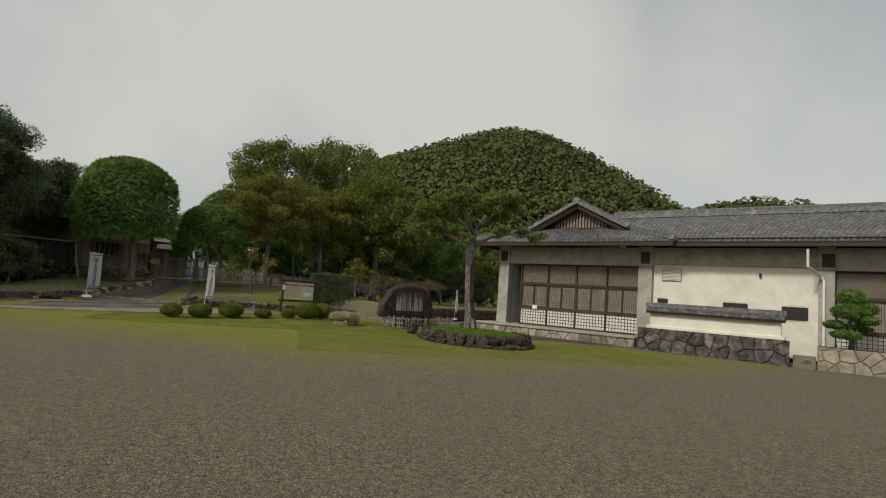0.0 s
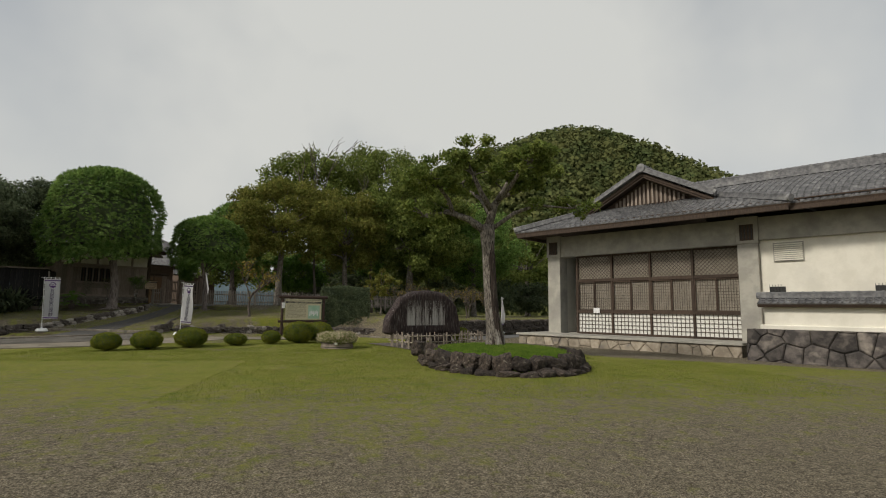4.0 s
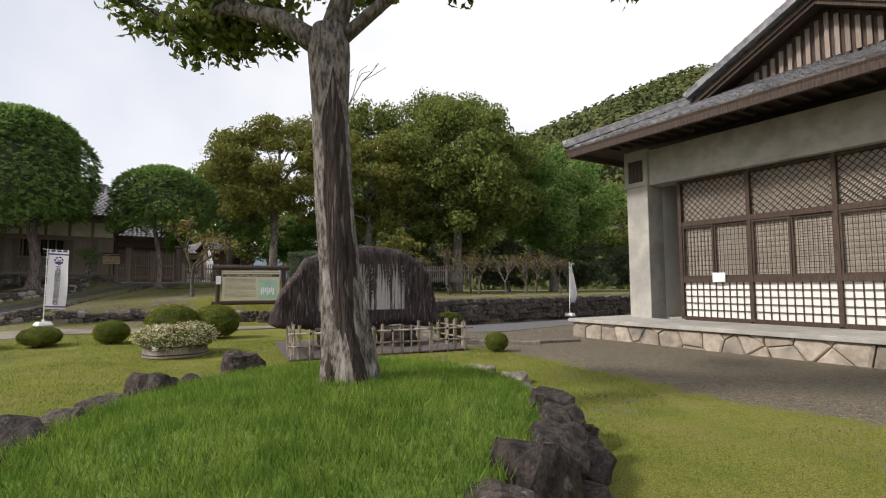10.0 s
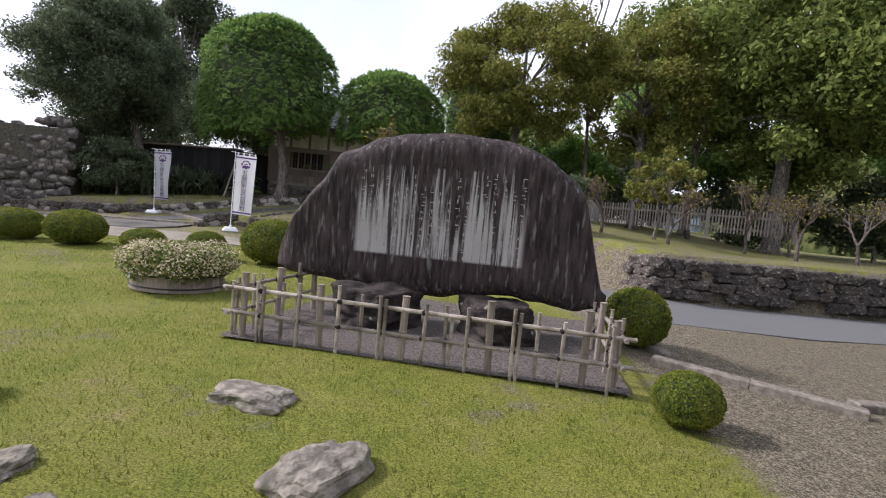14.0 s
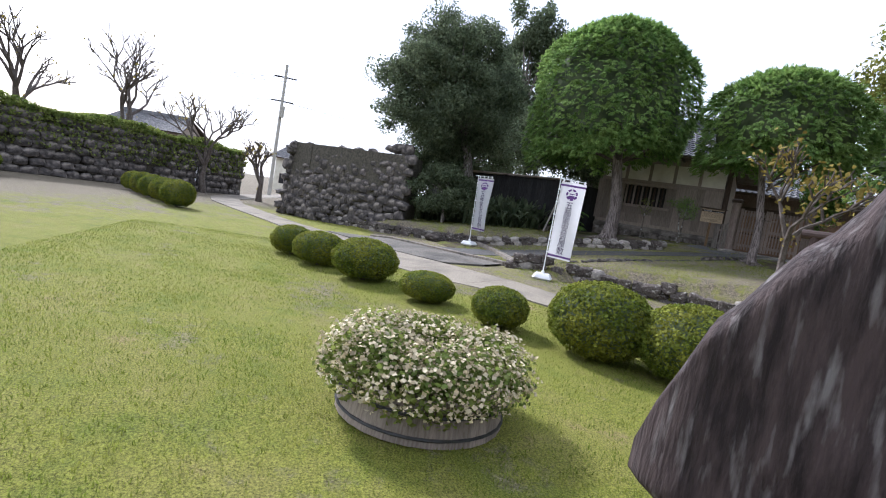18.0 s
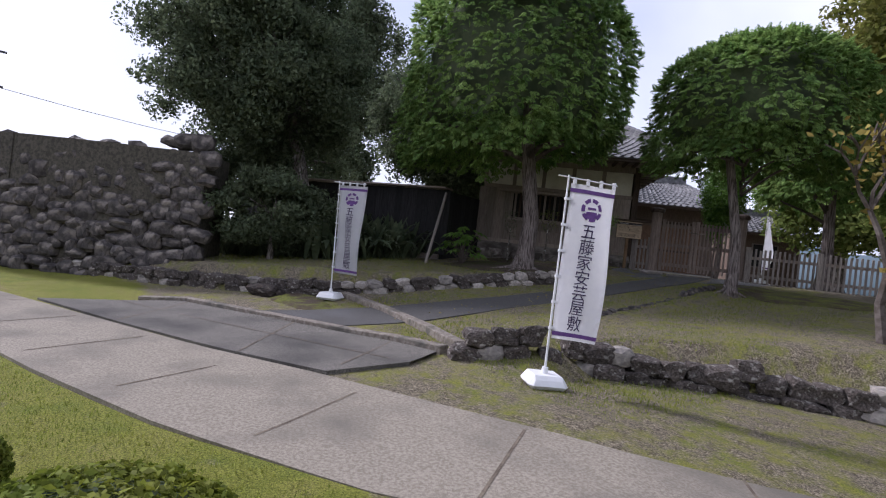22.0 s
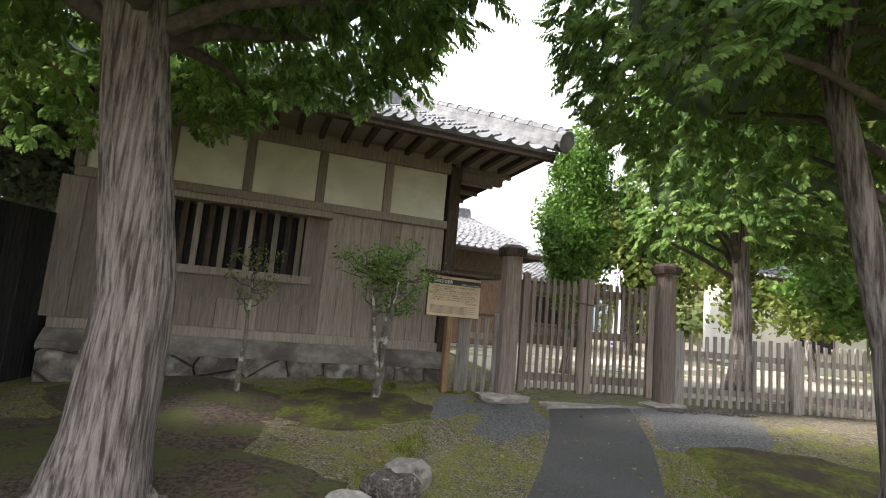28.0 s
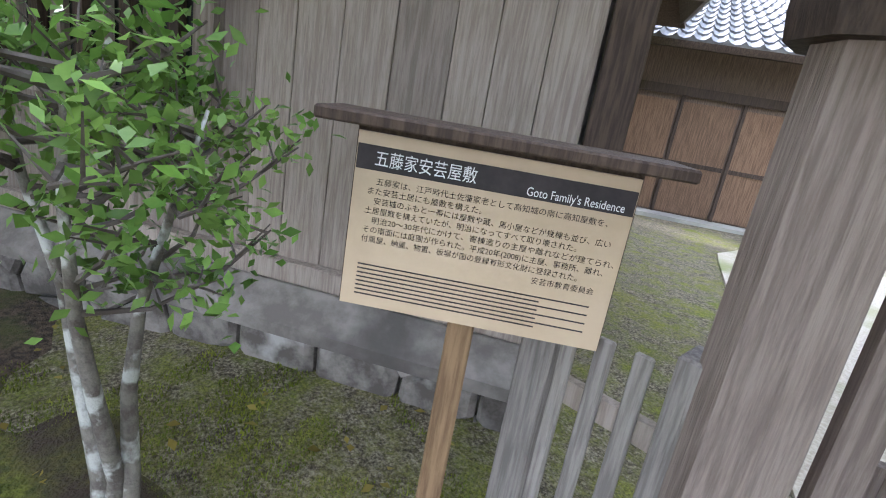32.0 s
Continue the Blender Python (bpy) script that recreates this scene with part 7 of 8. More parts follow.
for k, (x, y, h) in enumerate(((-31.5, 6.2, 10.5), (-32.5, 9.8, 7.4), (-30.2, 1.4, 10.5), (-32.0, 12.9, 5.2))):
    bare_tree("cherry_tree", (x, y), h, 0.75, "bare spreading cherry tree behind the hedge", 90 + k, 120, M_LEAF_ORANGE, 0.09, 5, 0.2, 3, "bare cherry trees", 0.22, 0.5)
for k, (x, y, h) in enumerate(((-6.6, 35.5, 11.3), (-2.4, 37.5, 10.4))):
    bare_tree("dead_tree", (x, y), h, 0.45, "pale dead branches rising above the trees", 97 + k, 0, None, 0.1, 4, 0.12, 2, low=0.4)

# clipped hedge block beside the board
def hedge(name, x0, x1, y0, y1, z1, m, label, n, leaf, size, seed):
    t_ = root(name, m, label, "hedge")
    # Plain dark box that stands for the shaded depth behind the hedge leaves.
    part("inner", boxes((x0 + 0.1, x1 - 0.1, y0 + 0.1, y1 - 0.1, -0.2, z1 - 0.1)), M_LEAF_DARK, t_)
    rr = np.random.default_rng(seed)
    fa = np.array([(x1 - x0) * z1, (x1 - x0) * z1, (y1 - y0) * z1, (y1 - y0) * z1, (x1 - x0) * (y1 - y0)])
    f = rr.choice(5, n, p=fa / fa.sum())
    u, v = rr.random(n), rr.random(n)
    X_ = np.where(f == 2, x0, np.where(f == 3, x1, x0 + (x1 - x0) * u))
    Y_ = np.where(f == 0, y0, np.where(f == 1, y1, y0 + (y1 - y0) * np.where(f == 4, v, u)))
    Z_ = np.where(f == 4, z1, z1 * v)
    N_ = np.array([(0, -1, 0), (0, 1, 0), (-1, 0, 0), (1, 0, 0), (0, 0, 1.0)])[f]
    p = np.stack([X_, Y_, Z_], 1) + rr.normal(0, 0.035, (n, 3)) + N_ * (0.05 * np.sin(X_ * 3 + Z_ * 4))[:, None]
    part("foliage", leaf_mesh("foliage", p, N_, size, leaf, seed, 1.6, 0.6), None, t_)


hedge("clipped_hedge", -1.35, 1.35, -0.7, 0.7, 2.1, pose(-4.0, 26.7, 0.7, 0, 0, 8), "tall dark clipped hedge beside the board", 9000, M_LEAF_DARK, 0.055, 111)

# ---- west side: ivy wall, houses, pole ----
ivy_line = [(-24.0, -14.0), (-23.2, -4.0), (-23.6, 2.4), (-28.0, 6.6), (-36.5, 11.4)]
bm = bmesh.new()
for (ax, ay), (bx, by) in zip(ivy_line, ivy_line[1:]):
    L = math.dist((ax, ay), (bx, by))
    box(bm, 0, L + 0.1, 0.15, 1.2, -0.2, 2.7, pose(ax, ay, 0, 0, 0, math.degrees(math.atan2(by - ay, bx - ax))))
tagged(new("ivy_wall_core", mesh_of(bm, "ivy_wall_core", M_MORTAR)), "earth core of the ivy-topped wall", "wall", kind="structure")
stone_wall("ivy_stone_wall", ivy_line[1:], 2.5, 0.38, 0.55, 0.4, ROCKS_DARK, "dark stone wall overgrown with ivy", 19, base=lambda x, y: 0.0)
rr = np.random.default_rng(5)
pts, nn = [], []
for (ax, ay), (bx, by) in zip(ivy_line, ivy_line[1:]):
    n = int(math.dist((ax, ay), (bx, by)) * 900)
    u = rr.random(n)
    top = rr.random(n) < 0.55
    off = np.where(top, rr.uniform(-0.2, 1.3, n), rr.uniform(-0.25, 0.05, n))
    L = math.dist((ax, ay), (bx, by))
    dx, dy = (bx - ax) / L, (by - ay) / L
    z = np.where(top, 2.75 + 0.25 * rr.random(n) + 0.15 * np.sin(u * L * 1.3), 2.8 - 1.6 * rr.random(n) ** 2)
    pts.append(np.stack([ax + dx * u * L - dy * off, ay + dy * u * L + dx * off, z], 1))
    nn.append(np.where(top[:, None], np.array([[0, 0, 1.0]]), np.array([[dy, -dx, 0.3]])))
ivy = tagged(new("ivy", leaf_mesh("ivy", np.concatenate(pts), np.concatenate(nn), 0.1, M_LEAF_GREEN, 6, 1.3)), "bright ivy along the top of the wall", "ivy", kind="stuff")
round_bush(-21.3, 4.2, 2.0, 1.1, 1, "rounded leafy bush before the ivy wall", "")


def house(name, m, w, d, hz_, hr, wall, label, hip=0.0, over=0.7, windows=2, roof_pitch=0.3, rows=10):
    """A plain tiled house with windows; w along x, d along y."""
    t_ = root(name, m, label, "house")
    for spec in ((0, w, 0, 0.15, -0.5, hz_), (0, w, d - 0.15, d, -0.5, hz_), (0, 0.15, 0.15, d - 0.15, -0.5, hz_), (w - 0.15, w, 0.15, d - 0.15, -0.5, hz_)):
        part("wall", boxes(spec), wall, t_)
    part("floor_plate", boxes((0.15, w - 0.15, 0.15, d - 0.15, hz_ - 0.1, hz_)), M_WOOD_DARK, t_)
    tile_slope(t_, (-over, -over, hz_), (w + over, -over, hz_), (hip, d / 2, hr), (w - hip, d / 2, hr), roof_pitch, rows, name="front_roof")
    tile_slope(t_, (w + over, d + over, hz_), (-over, d + over, hz_), (w - hip, d / 2, hr), (hip, d / 2, hr), roof_pitch, rows, name="rear_roof")
    if hip > 0.3:
        tile_slope(t_, (w + over, -over, hz_), (w + over, d + over, hz_), (w - hip, d / 2 - 0.05, hr), (w - hip, d / 2 + 0.05, hr), roof_pitch, rows, name="side_roof")
        tile_slope(t_, (-over, d + over, hz_), (-over, -over, hz_), (hip, d / 2 + 0.05, hr), (hip, d / 2 - 0.05, hr), roof_pitch, rows, name="side_roof")
    else:
        for x in (0.05, w - 0.15):
            bm = bmesh.new()
            v = [bm.verts.new(q) for q in ((x, 0, hz_), (x, d, hz_), (x, d / 2, hr - 0.15), (x + 0.1, 0, hz_), (x + 0.1, d, hz_), (x + 0.1, d / 2, hr - 0.15))]
            for f in ((0, 2, 1), (3, 4, 5), (0, 1, 4, 3), (1, 2, 5, 4), (2, 0, 3, 5)):
                bm.faces.new([v[i] for i in f])
            part("gable", bm, wall, t_)
    ridge(t_, (hip, d / 2, hr), (w - hip, d / 2, hr), 0.18, 0.3)
    for k in range(windows):
        x = w * (k + 0.5) / windows
        wd = part("window", boxes((x - 0.6, x + 0.6, -0.04, -0.002, 1.0, 2.2)), M_WOOD_BLACK, t_)
        part("frame", boxes((x - 0.66, x - 0.6, -0.07, 0, 0.95, 2.25), (x + 0.6, x + 0.66, -0.07, 0, 0.95, 2.25), (x - 0.6, x + 0.6, -0.07, 0, 2.2, 2.25), (x - 0.6, x + 0.6, -0.07, 0, 0.95, 1.0), (x - 0.02, x + 0.02, -0.06, -0.041, 1.0, 2.2)), M_WOOD_GREY, wd)
    return t_


M_WOOD_BROWN = mat("brown_boards", (0.085, 0.06, 0.045), (0.16, 0.115, 0.085), 7, 0.8, bump=0.3, stretch=(8, 8, 0.5))
house("village_house", pose(-70, 11.5, 0, 0, 0, 72), 8, 6, 4.2, 5.8, M_PLASTER_OLD, "two-storey village house with grey tiled roof", 0.0, windows=3)
house("village_house", pose(-78, 20.5, 0, 0, 0, 80), 7, 6, 3.2, 4.8, M_WOOD_GREY, "low village house with pale tiled roof", 1.6)
house("village_house", pose(-66, -6.5, 0, 0, 0, 75), 8, 6, 4.6, 6.4, M_WOOD_GREY, "dark village house behind bare trees", 0.0)
office = house("residence_office", GH @ pose(0.1, 8.2, 1.7, 0, 0, 0), 5.2, 4.2, 3.1, 4.6, M_WOOD_BROWN, "brown timber office with shining grey tiles", 0.8, 0.9, 0, 0.27)
M_DOOR = mat("orange_brown_door_board", (0.1, 0.058, 0.034), (0.19, 0.115, 0.068), 7, 0.75, bump=0.3, stretch=(9, 9, 0.4), obj_rand=0.2)
for k in range(4):
    door = part("sliding_door", boxes((0.5 + k * 1.08, 1.5 + k * 1.08, -0.03, -0.002, 0.15, 2.2)), M_DOOR, office, "orange-brown boarded sliding door")
    part("frame", boxes((0.46 + k * 1.08, 0.52 + k * 1.08, -0.06, -0.031, 0.1, 2.3)), M_WOOD_DARK, door)
    part("rail", boxes((0.53 + k * 1.08, 1.5 + k * 1.08, -0.045, -0.031, 1.05, 1.13)), M_WOOD_DARK, door)
part("lintel", boxes((0.4, 4.85, -0.08, -0.002, 2.3, 2.46)), M_WOOD_DARK, office)
part("plinth", boxes((-0.1, 5.3, -0.5, 0.0, -0.3, 0.12)), M_CONCRETE, office)
house("main_residence", GH @ pose(3.2, 18.0, 1.7, 0, 0, 5), 9.0, 6, 2.7, 4.2, M_PLASTER_OLD, "low residence with wide pale tiled roof", 1.5, 1.0, 3, 0.3)
house("storehouse", pose(-10.6, 47.0, 1.5, 0, 0, 20), 3.6, 5.5, 3.6, 5.4, M_PLASTER, "white plastered storehouse with tiled gable roof", 0.0, 0.6, 1, 0.28)
house("annex", GH @ pose(8.2, 13.5, 1.7, 0, 0, -4), 3.4, 4, 2.8, 4.0, M_WOOD_BROWN, "brown timber annex with tiled eaves", 0.0, 0.7, 1, 0.28)
slab("ground_court", [(-15.6, 31.6), (-19.0, 36.5), (-20.0, 44.0)], [(-12.5, 33.6), (-9.0, 38.0), (-8.0, 46.0)], 0.0, mat("pale_raked_gravel", (0.36, 0.31, 0.24), (0.5, 0.44, 0.35), 40, 0.95, bump=0.4, c3=(0.2, 0.22, 0.08), s3=0.8, t3=(0.52, 0.66)), "pale sunlit gravel court behind the gate", "court", lift=0.02)

up = root("utility_pole", pose(-46, 12.6, 0, 0, -3, 0), "leaning concrete utility pole with cross arms and wires", "utility pole")
bm = bmesh.new()
tube(bm, [(0, 0, -0.2), (0, 0, 11)], [0.17, 0.11], 10)
part("pole", bm, M_CONCRETE, up)
for z in (9.9, 7.9):
    part("cross_arm", boxes((-0.05, 0.05, -0.9, 0.9, z, z + 0.1)), M_IRON, up)
bm = bmesh.new()
tube(bm, [(0.25, 0.1, 6.6), (0.25, 0.1, 7.5)], [0.2, 0.2], 10)
part("transformer", bm, M_CONCRETE, up)
for z, y1 in ((9.95, -14), (9.6, -16), (8.0, -15), (7.95, 22)):
    bm = bmesh.new()
    tube(bm, [Vector((0, 0, z)).lerp(Vector((-6, y1, z + 0.8)), f) + Vector((0, 0, -1.0 * f * (1 - f) * 1.6)) for f in (0, 0.2, 0.4, 0.6, 0.8, 1)], [0.02] * 6, 4)
    part("wire", bm, M_IRON, up)

# ---- planting by the gatehouse ----
def strap_clump(pts_, n, length, label, name, seed, material):
    """Long arching leaves in clumps."""
    rg = random.Random(seed)
    verts, faces = [], []
    for _ in range(n):
        x, y = rg.choice(pts_)
        x, y = x + rg.gauss(0, 0.35), y + rg.gauss(0, 0.35)
        z = land(x, y)
        a = rg.uniform(0, 2 * math.pi)
        L = length * rg.uniform(0.6, 1.2)
        w = 0.055 * rg.uniform(0.8, 1.5)
        out = rg.uniform(0.3, 0.95)
        d = Vector((math.cos(a), math.sin(a), 0))
        s_ = Vector((-d.y, d.x, 0))
        b = len(verts)
        for k, f in enumerate((0, 0.3, 0.6, 0.85, 1.0)):
            c_ = Vector((x, y, z)) + d * L * out * f + Vector((0, 0, L * (1.3 * f - 1.15 * out * f ** 2.2)))
            ww = w * (0.35, 1.0, 1.1, 0.7, 0.05)[k]
            verts += [c_ - s_ * ww, c_ + s_ * ww]
        for k in range(4):
            faces.append((b + 2 * k, b + 2 * k + 1, b + 2 * k + 3, b + 2 * k + 2))
    return tagged(new(name, raw_mesh(name, verts, faces, material)), label, "plants", kind="stuff")


strap_clump([(-22.6 + 0.25 * k, 20.6 + 0.5 * k) for k in range(9)] + [(-21.9, 24.7), (-22.6, 24.6), (-21.4, 23.4), (-20.9, 22.3), (-22.5, 24.0), (-22.2, 24.3), (-21.8, 24.2)], 3000, 1.25, "broad strap-leaved plants along the black fence", "aspidistra", 21, M_LEAF_DARK)
fat = root("fatsia", pose(-18.2, 25.4, land(-18.2, 25.4)), "fatsia shrub with big glossy hand-shaped leaves", "shrub")
rg = random.Random(9)
stems = []
for k in range(34):
    a = rg.uniform(0, 6.28)
    r = rg.uniform(0.1, 0.75)
    top = Vector((math.cos(a) * r, math.sin(a) * r, rg.uniform(0.3, 1.05) * (1.15 - r * 0.5)))
    bm = bmesh.new()
    tube(bm, [(0, 0, 0), top * 0.5 + Vector((0, 0, 0.12)), top], [0.015, 0.01, 0.006], 5)
    part("stem", bm, M_TWIG, fat)
    stems.append((top, a))
for top, a in stems:
    verts, faces = [tuple(top)], []
    nrm = Vector((math.cos(a) * 0.5, math.sin(a) * 0.5, 1)).normalized()
    e1 = nrm.orthogonal().normalized()
    e2 = nrm.cross(e1)
    for f in range(8):
        b = 2 * math.pi * f / 8 + a
        dd = e1 * math.cos(b) + e2 * math.sin(b)
        sd = e1 * -math.sin(b) + e2 * math.cos(b)
        L = 0.235 * (0.75 + 0.3 * math.cos(b - a))
        i = len(verts)
        verts += [tuple(top + dd * L * 0.55 + sd * 0.04), tuple(top + dd * L - nrm * 0.05), tuple(top + dd * L * 0.55 - sd * 0.04)]
        faces.append((0, i, i + 1, i + 2))
    part("leaf", raw_mesh("leaf", verts, faces, M_LEAF_BRIGHT), None, fat)


def thin_shrub(x, y, h, label, seed, n, leaf, spread, stems=1, bare=0.5, size=0.036):
    """A leggy shrub: one or more crooked mottled stems, bare below, forking into a top-heavy head."""
    rg = random.Random(seed)
    t_ = root("camellia_shrub", pose(x, y, land(x, y)), label, "shrub")
    tips = []
    for k in range(stems):
        a = 2 * math.pi * k / stems + rg.uniform(-.5, .5)
        out = spread * (0.5 if stems > 1 else 0.12)
        top = Vector((math.cos(a) * out, math.sin(a) * out, h * rg.uniform(0.86, 0.95)))
        pts_ = [Vector((math.cos(a) * 0.03, math.sin(a) * 0.03, -0.06))]
        for f in (0.2, 0.4, 0.6, 0.8, 1.0):
            pts_.append(Vector((top.x * f ** 1.4 + rg.uniform(-.035, .035), top.y * f ** 1.4 + rg.uniform(-.035, .035), top.z * f)))
        bm = bmesh.new()
        tube(bm, pts_, [0.033, 0.027, 0.023, 0.018, 0.012, 0.005], 8)
        part("stem", bm, M_LICHEN_BARK, t_, smooth=True)
        for j in range(15 if stems > 1 else 12):
            tw = bmesh.new()
            f = bare + (1 - bare) * rg.random() ** 0.7
            i = min(4, int(f * 5))
            c_ = pts_[i].lerp(pts_[i + 1], f * 5 - i)
            az = rg.uniform(0, 6.28)
            reach = spread * rg.uniform(0.35, 1.0) * (0.55 + 0.45 * f)
            e_ = c_ + Vector((math.cos(az) * reach, math.sin(az) * reach, rg.uniform(0.1, 0.38) * h * 0.35))
            e_.z = min(e_.z, h + rg.uniform(-.04, .03))
            mid = c_.lerp(e_, 0.5) + Vector((rg.uniform(-.04, .04), rg.uniform(-.04, .04), -0.03))
            tube(tw, [c_, mid, e_], [0.01, 0.007, 0.003], 5)
            for _ in range(3):
                g_ = mid.lerp(e_, rg.random())
                e2 = g_ + Vector((rg.uniform(-.12, .12), rg.uniform(-.12, .12), rg.uniform(0.0, .14)))
                tube(tw, [g_, e2], [0.005, 0.002], 4)
                tips += [e2, e2]
            tips += [e_, e_, c_.lerp(e_, 0.75)]
            part("twig", tw, M_TWIG, t_)
    rr_ = np.random.default_rng(seed)
    tp = np.array([tuple(v) for v in tips])
    p = tp[rr_.integers(0, len(tp), n)] + rr_.normal(0, 0.045, (n, 3))
    nn = rr_.normal(0, 0.35, (n, 3)) + np.array([0, 0, 0.7])
    part("leaves", leaf_mesh("leaves", p, nn, size, leaf, seed, 2.0, 0.8), None, t_)


M_LEAF_CAMELLIA = leaf_mat("fresh_camellia_leaf", (0.09, 0.18, 0.03), (0.2, 0.32, 0.07), 0.4, 0.35, 0.3)
M_LICHEN_BARK = mat("lichened_pale_bark", (0.1, 0.085, 0.07), (0.2, 0.18, 0.15), 14, 0.95, bump=0.5, c3=(0.46, 0.46, 0.42), s3=9, t3=(0.52, 0.6))
thin_shrub(-16.62, 29.14, 1.66, "leggy camellia shrub with fresh green leaves", 121, 2400, M_LEAF_CAMELLIA, 0.46, 3, 0.58, 0.024)
thin_shrub(-17.9, 28.35, 1.52, "thin half-bare camellia with brown leaves", 122, 300, M_LEAF_GREEN, 0.32, 1, 0.5, 0.022)
thin_shrub(-18.6, 27.5, 1.6, "thin dark camellia against the house wall", 123, 260, M_LEAF_DARK, 0.34, 1, 0.4, 0.022)


def patch(name, cx, cy, rx, ry, material, label, seed, lift=0.012):
    """An irregular skin of moss, litter or gravel lying on the ground."""
    bm = bmesh.new()
    c_ = bm.verts.new((cx, cy, land(cx, cy) + lift + 0.03))
    rings_ = []
    for r in range(1, 7):
        ring = []
        for k in range(36):
            a = 2 * math.pi * k / 36
            w_ = 1 + 0.35 * noise.noise(Vector((math.cos(a) * 1.6, math.sin(a) * 1.6, seed))) + 0.15 * noise.noise(Vector((math.cos(a) * 5, math.sin(a) * 5, seed)))
            x, y = cx + math.cos(a) * rx * r / 6 * w_, cy + math.sin(a) * ry * r / 6 * w_
            ring.append(bm.verts.new((x, y, land(x, y) + (lift + 0.03 if r < 5 else lift if r == 5 else -0.03))))
        rings_.append(ring)
    for k in range(36):
        bm.faces.new((c_, rings_[0][k], rings_[0][(k + 1) % 36]))
    for r0, r1 in zip(rings_, rings_[1:]):
        for k in range(36):
            bm.faces.new((r0[k], r1[k], r1[(k + 1) % 36], r0[(k + 1) % 36]))
    tagged(new(name, mesh_of(bm, name, material, True)), label, "ground", kind="structure")


M_MOSS = mat("yellow_green_moss", (0.07, 0.085, 0.01), (0.16, 0.165, 0.022), 22, 0.98, bump=1.0, c3=(0.06, 0.042, 0.028), s3=2.6, t3=(0.4, 0.6))
M_LITTER = mat("needle_litter", (0.035, 0.025, 0.018), (0.12, 0.085, 0.06), 26, 0.98, bump=1.0, c3=(0.075, 0.085, 0.02), s3=2.4, t3=(0.45, 0.62))
M_GRIT = mat("grey_grit", (0.07, 0.068, 0.066), (0.19, 0.185, 0.18), 45, 0.95, bump=0.7)
patch("ground_litter", -17.2, 26.2, 2.0, 1.7, M_LITTER, "brown needle litter under the clipped conifer", 2)
patch("ground_litter", -18.4, 27.9, 1.6, 1.0, M_LITTER, "dark leaf litter along the house", 5)
patch("ground_moss", -16.6, 28.7, 1.2, 0.95, M_MOSS, "bright yellow-green moss", 3, -0.014)
patch("ground_moss", -11.7, 29.4, 1.9, 1.2, M_MOSS, "yellowish moss by the picket fence", 7)
patch("ground_moss", -17.2, 20.4, 1.1, 0.55, M_MOSS, "yellow-green moss beside the banner", 9)
patch("ground_grit", -15.5, 29.7, 0.8, 1.3, M_GRIT, "grey grit beside the asphalt strip", 4, -0.012)
patch("ground_grit", -13.3, 30.9, 1.0, 1.4, M_GRIT, "grey grit before the gate", 6, -0.015)

# ---- far woods and hills ----
def hill(name, cx, cy, rx, ry, h, turn, n, size, material, label, seed, crown=5.2):
    """A wooded hill: a slope with thousands of rounded tree crowns made of leaf tufts."""
    rr_ = np.random.default_rng(seed)
    u = rr_.uniform(-1, 1, (n * 2, 2))
    u = u[(u ** 2).sum(1) < 1][:n]
    r2 = (u ** 2).sum(1)
    z = h * (1 - r2) ** 0.8 * (1 + 0.12 * np.sin(u[:, 0] * 5 + 1) * np.cos(u[:, 1] * 4))
    ca, sa = math.cos(math.radians(turn)), math.sin(math.radians(turn))
    X_ = cx + (u[:, 0] * rx) * ca - (u[:, 1] * ry) * sa
    Y_ = cy + (u[:, 0] * rx) * sa + (u[:, 1] * ry) * ca
    per = 60
    d = rr_.normal(0, 1, (len(u), per, 3))
    d[:, :, 2] = np.abs(d[:, :, 2]) * 0.8 - 0.1
    d /= np.linalg.norm(d, axis=2, keepdims=True)
    rad = crown * rr_.uniform(0.6, 1.35, (len(u), 1, 1))
    c_ = np.stack([X_, Y_, z], 1)[:, None, :]
    p = (c_ + d * rad).reshape(-1, 3)
    tagged(new(name, leaf_mesh(name, p, d.reshape(-1, 3), size, material, seed, 1.25, 0.45)), label, "woods", kind="stuff")
    bm = bmesh.new()
    bmesh.ops.create_icosphere(bm, subdivisions=4, radius=1)
    for v in bm.verts:
        a = v.co.copy()
        if a.z < 0:
            a.z *= 0.05
        q = max(0.0, 1 - a.x * a.x - a.y * a.y)
        zz = h * q ** 0.8 * (1 + 0.12 * math.sin(a.x * 5 + 1) * math.cos(a.y * 4)) if a.z > 0 else -2
        v.co = Vector((cx + a.x * rx * ca - a.y * ry * sa, cy + a.x * rx * sa + a.y * ry * ca, zz - 0.6))
    tagged(new(name + "_slope", mesh_of(bm, name + "_slope", M_FOREST, True)), "dark ground of the wooded hill", "hill", kind="structure")


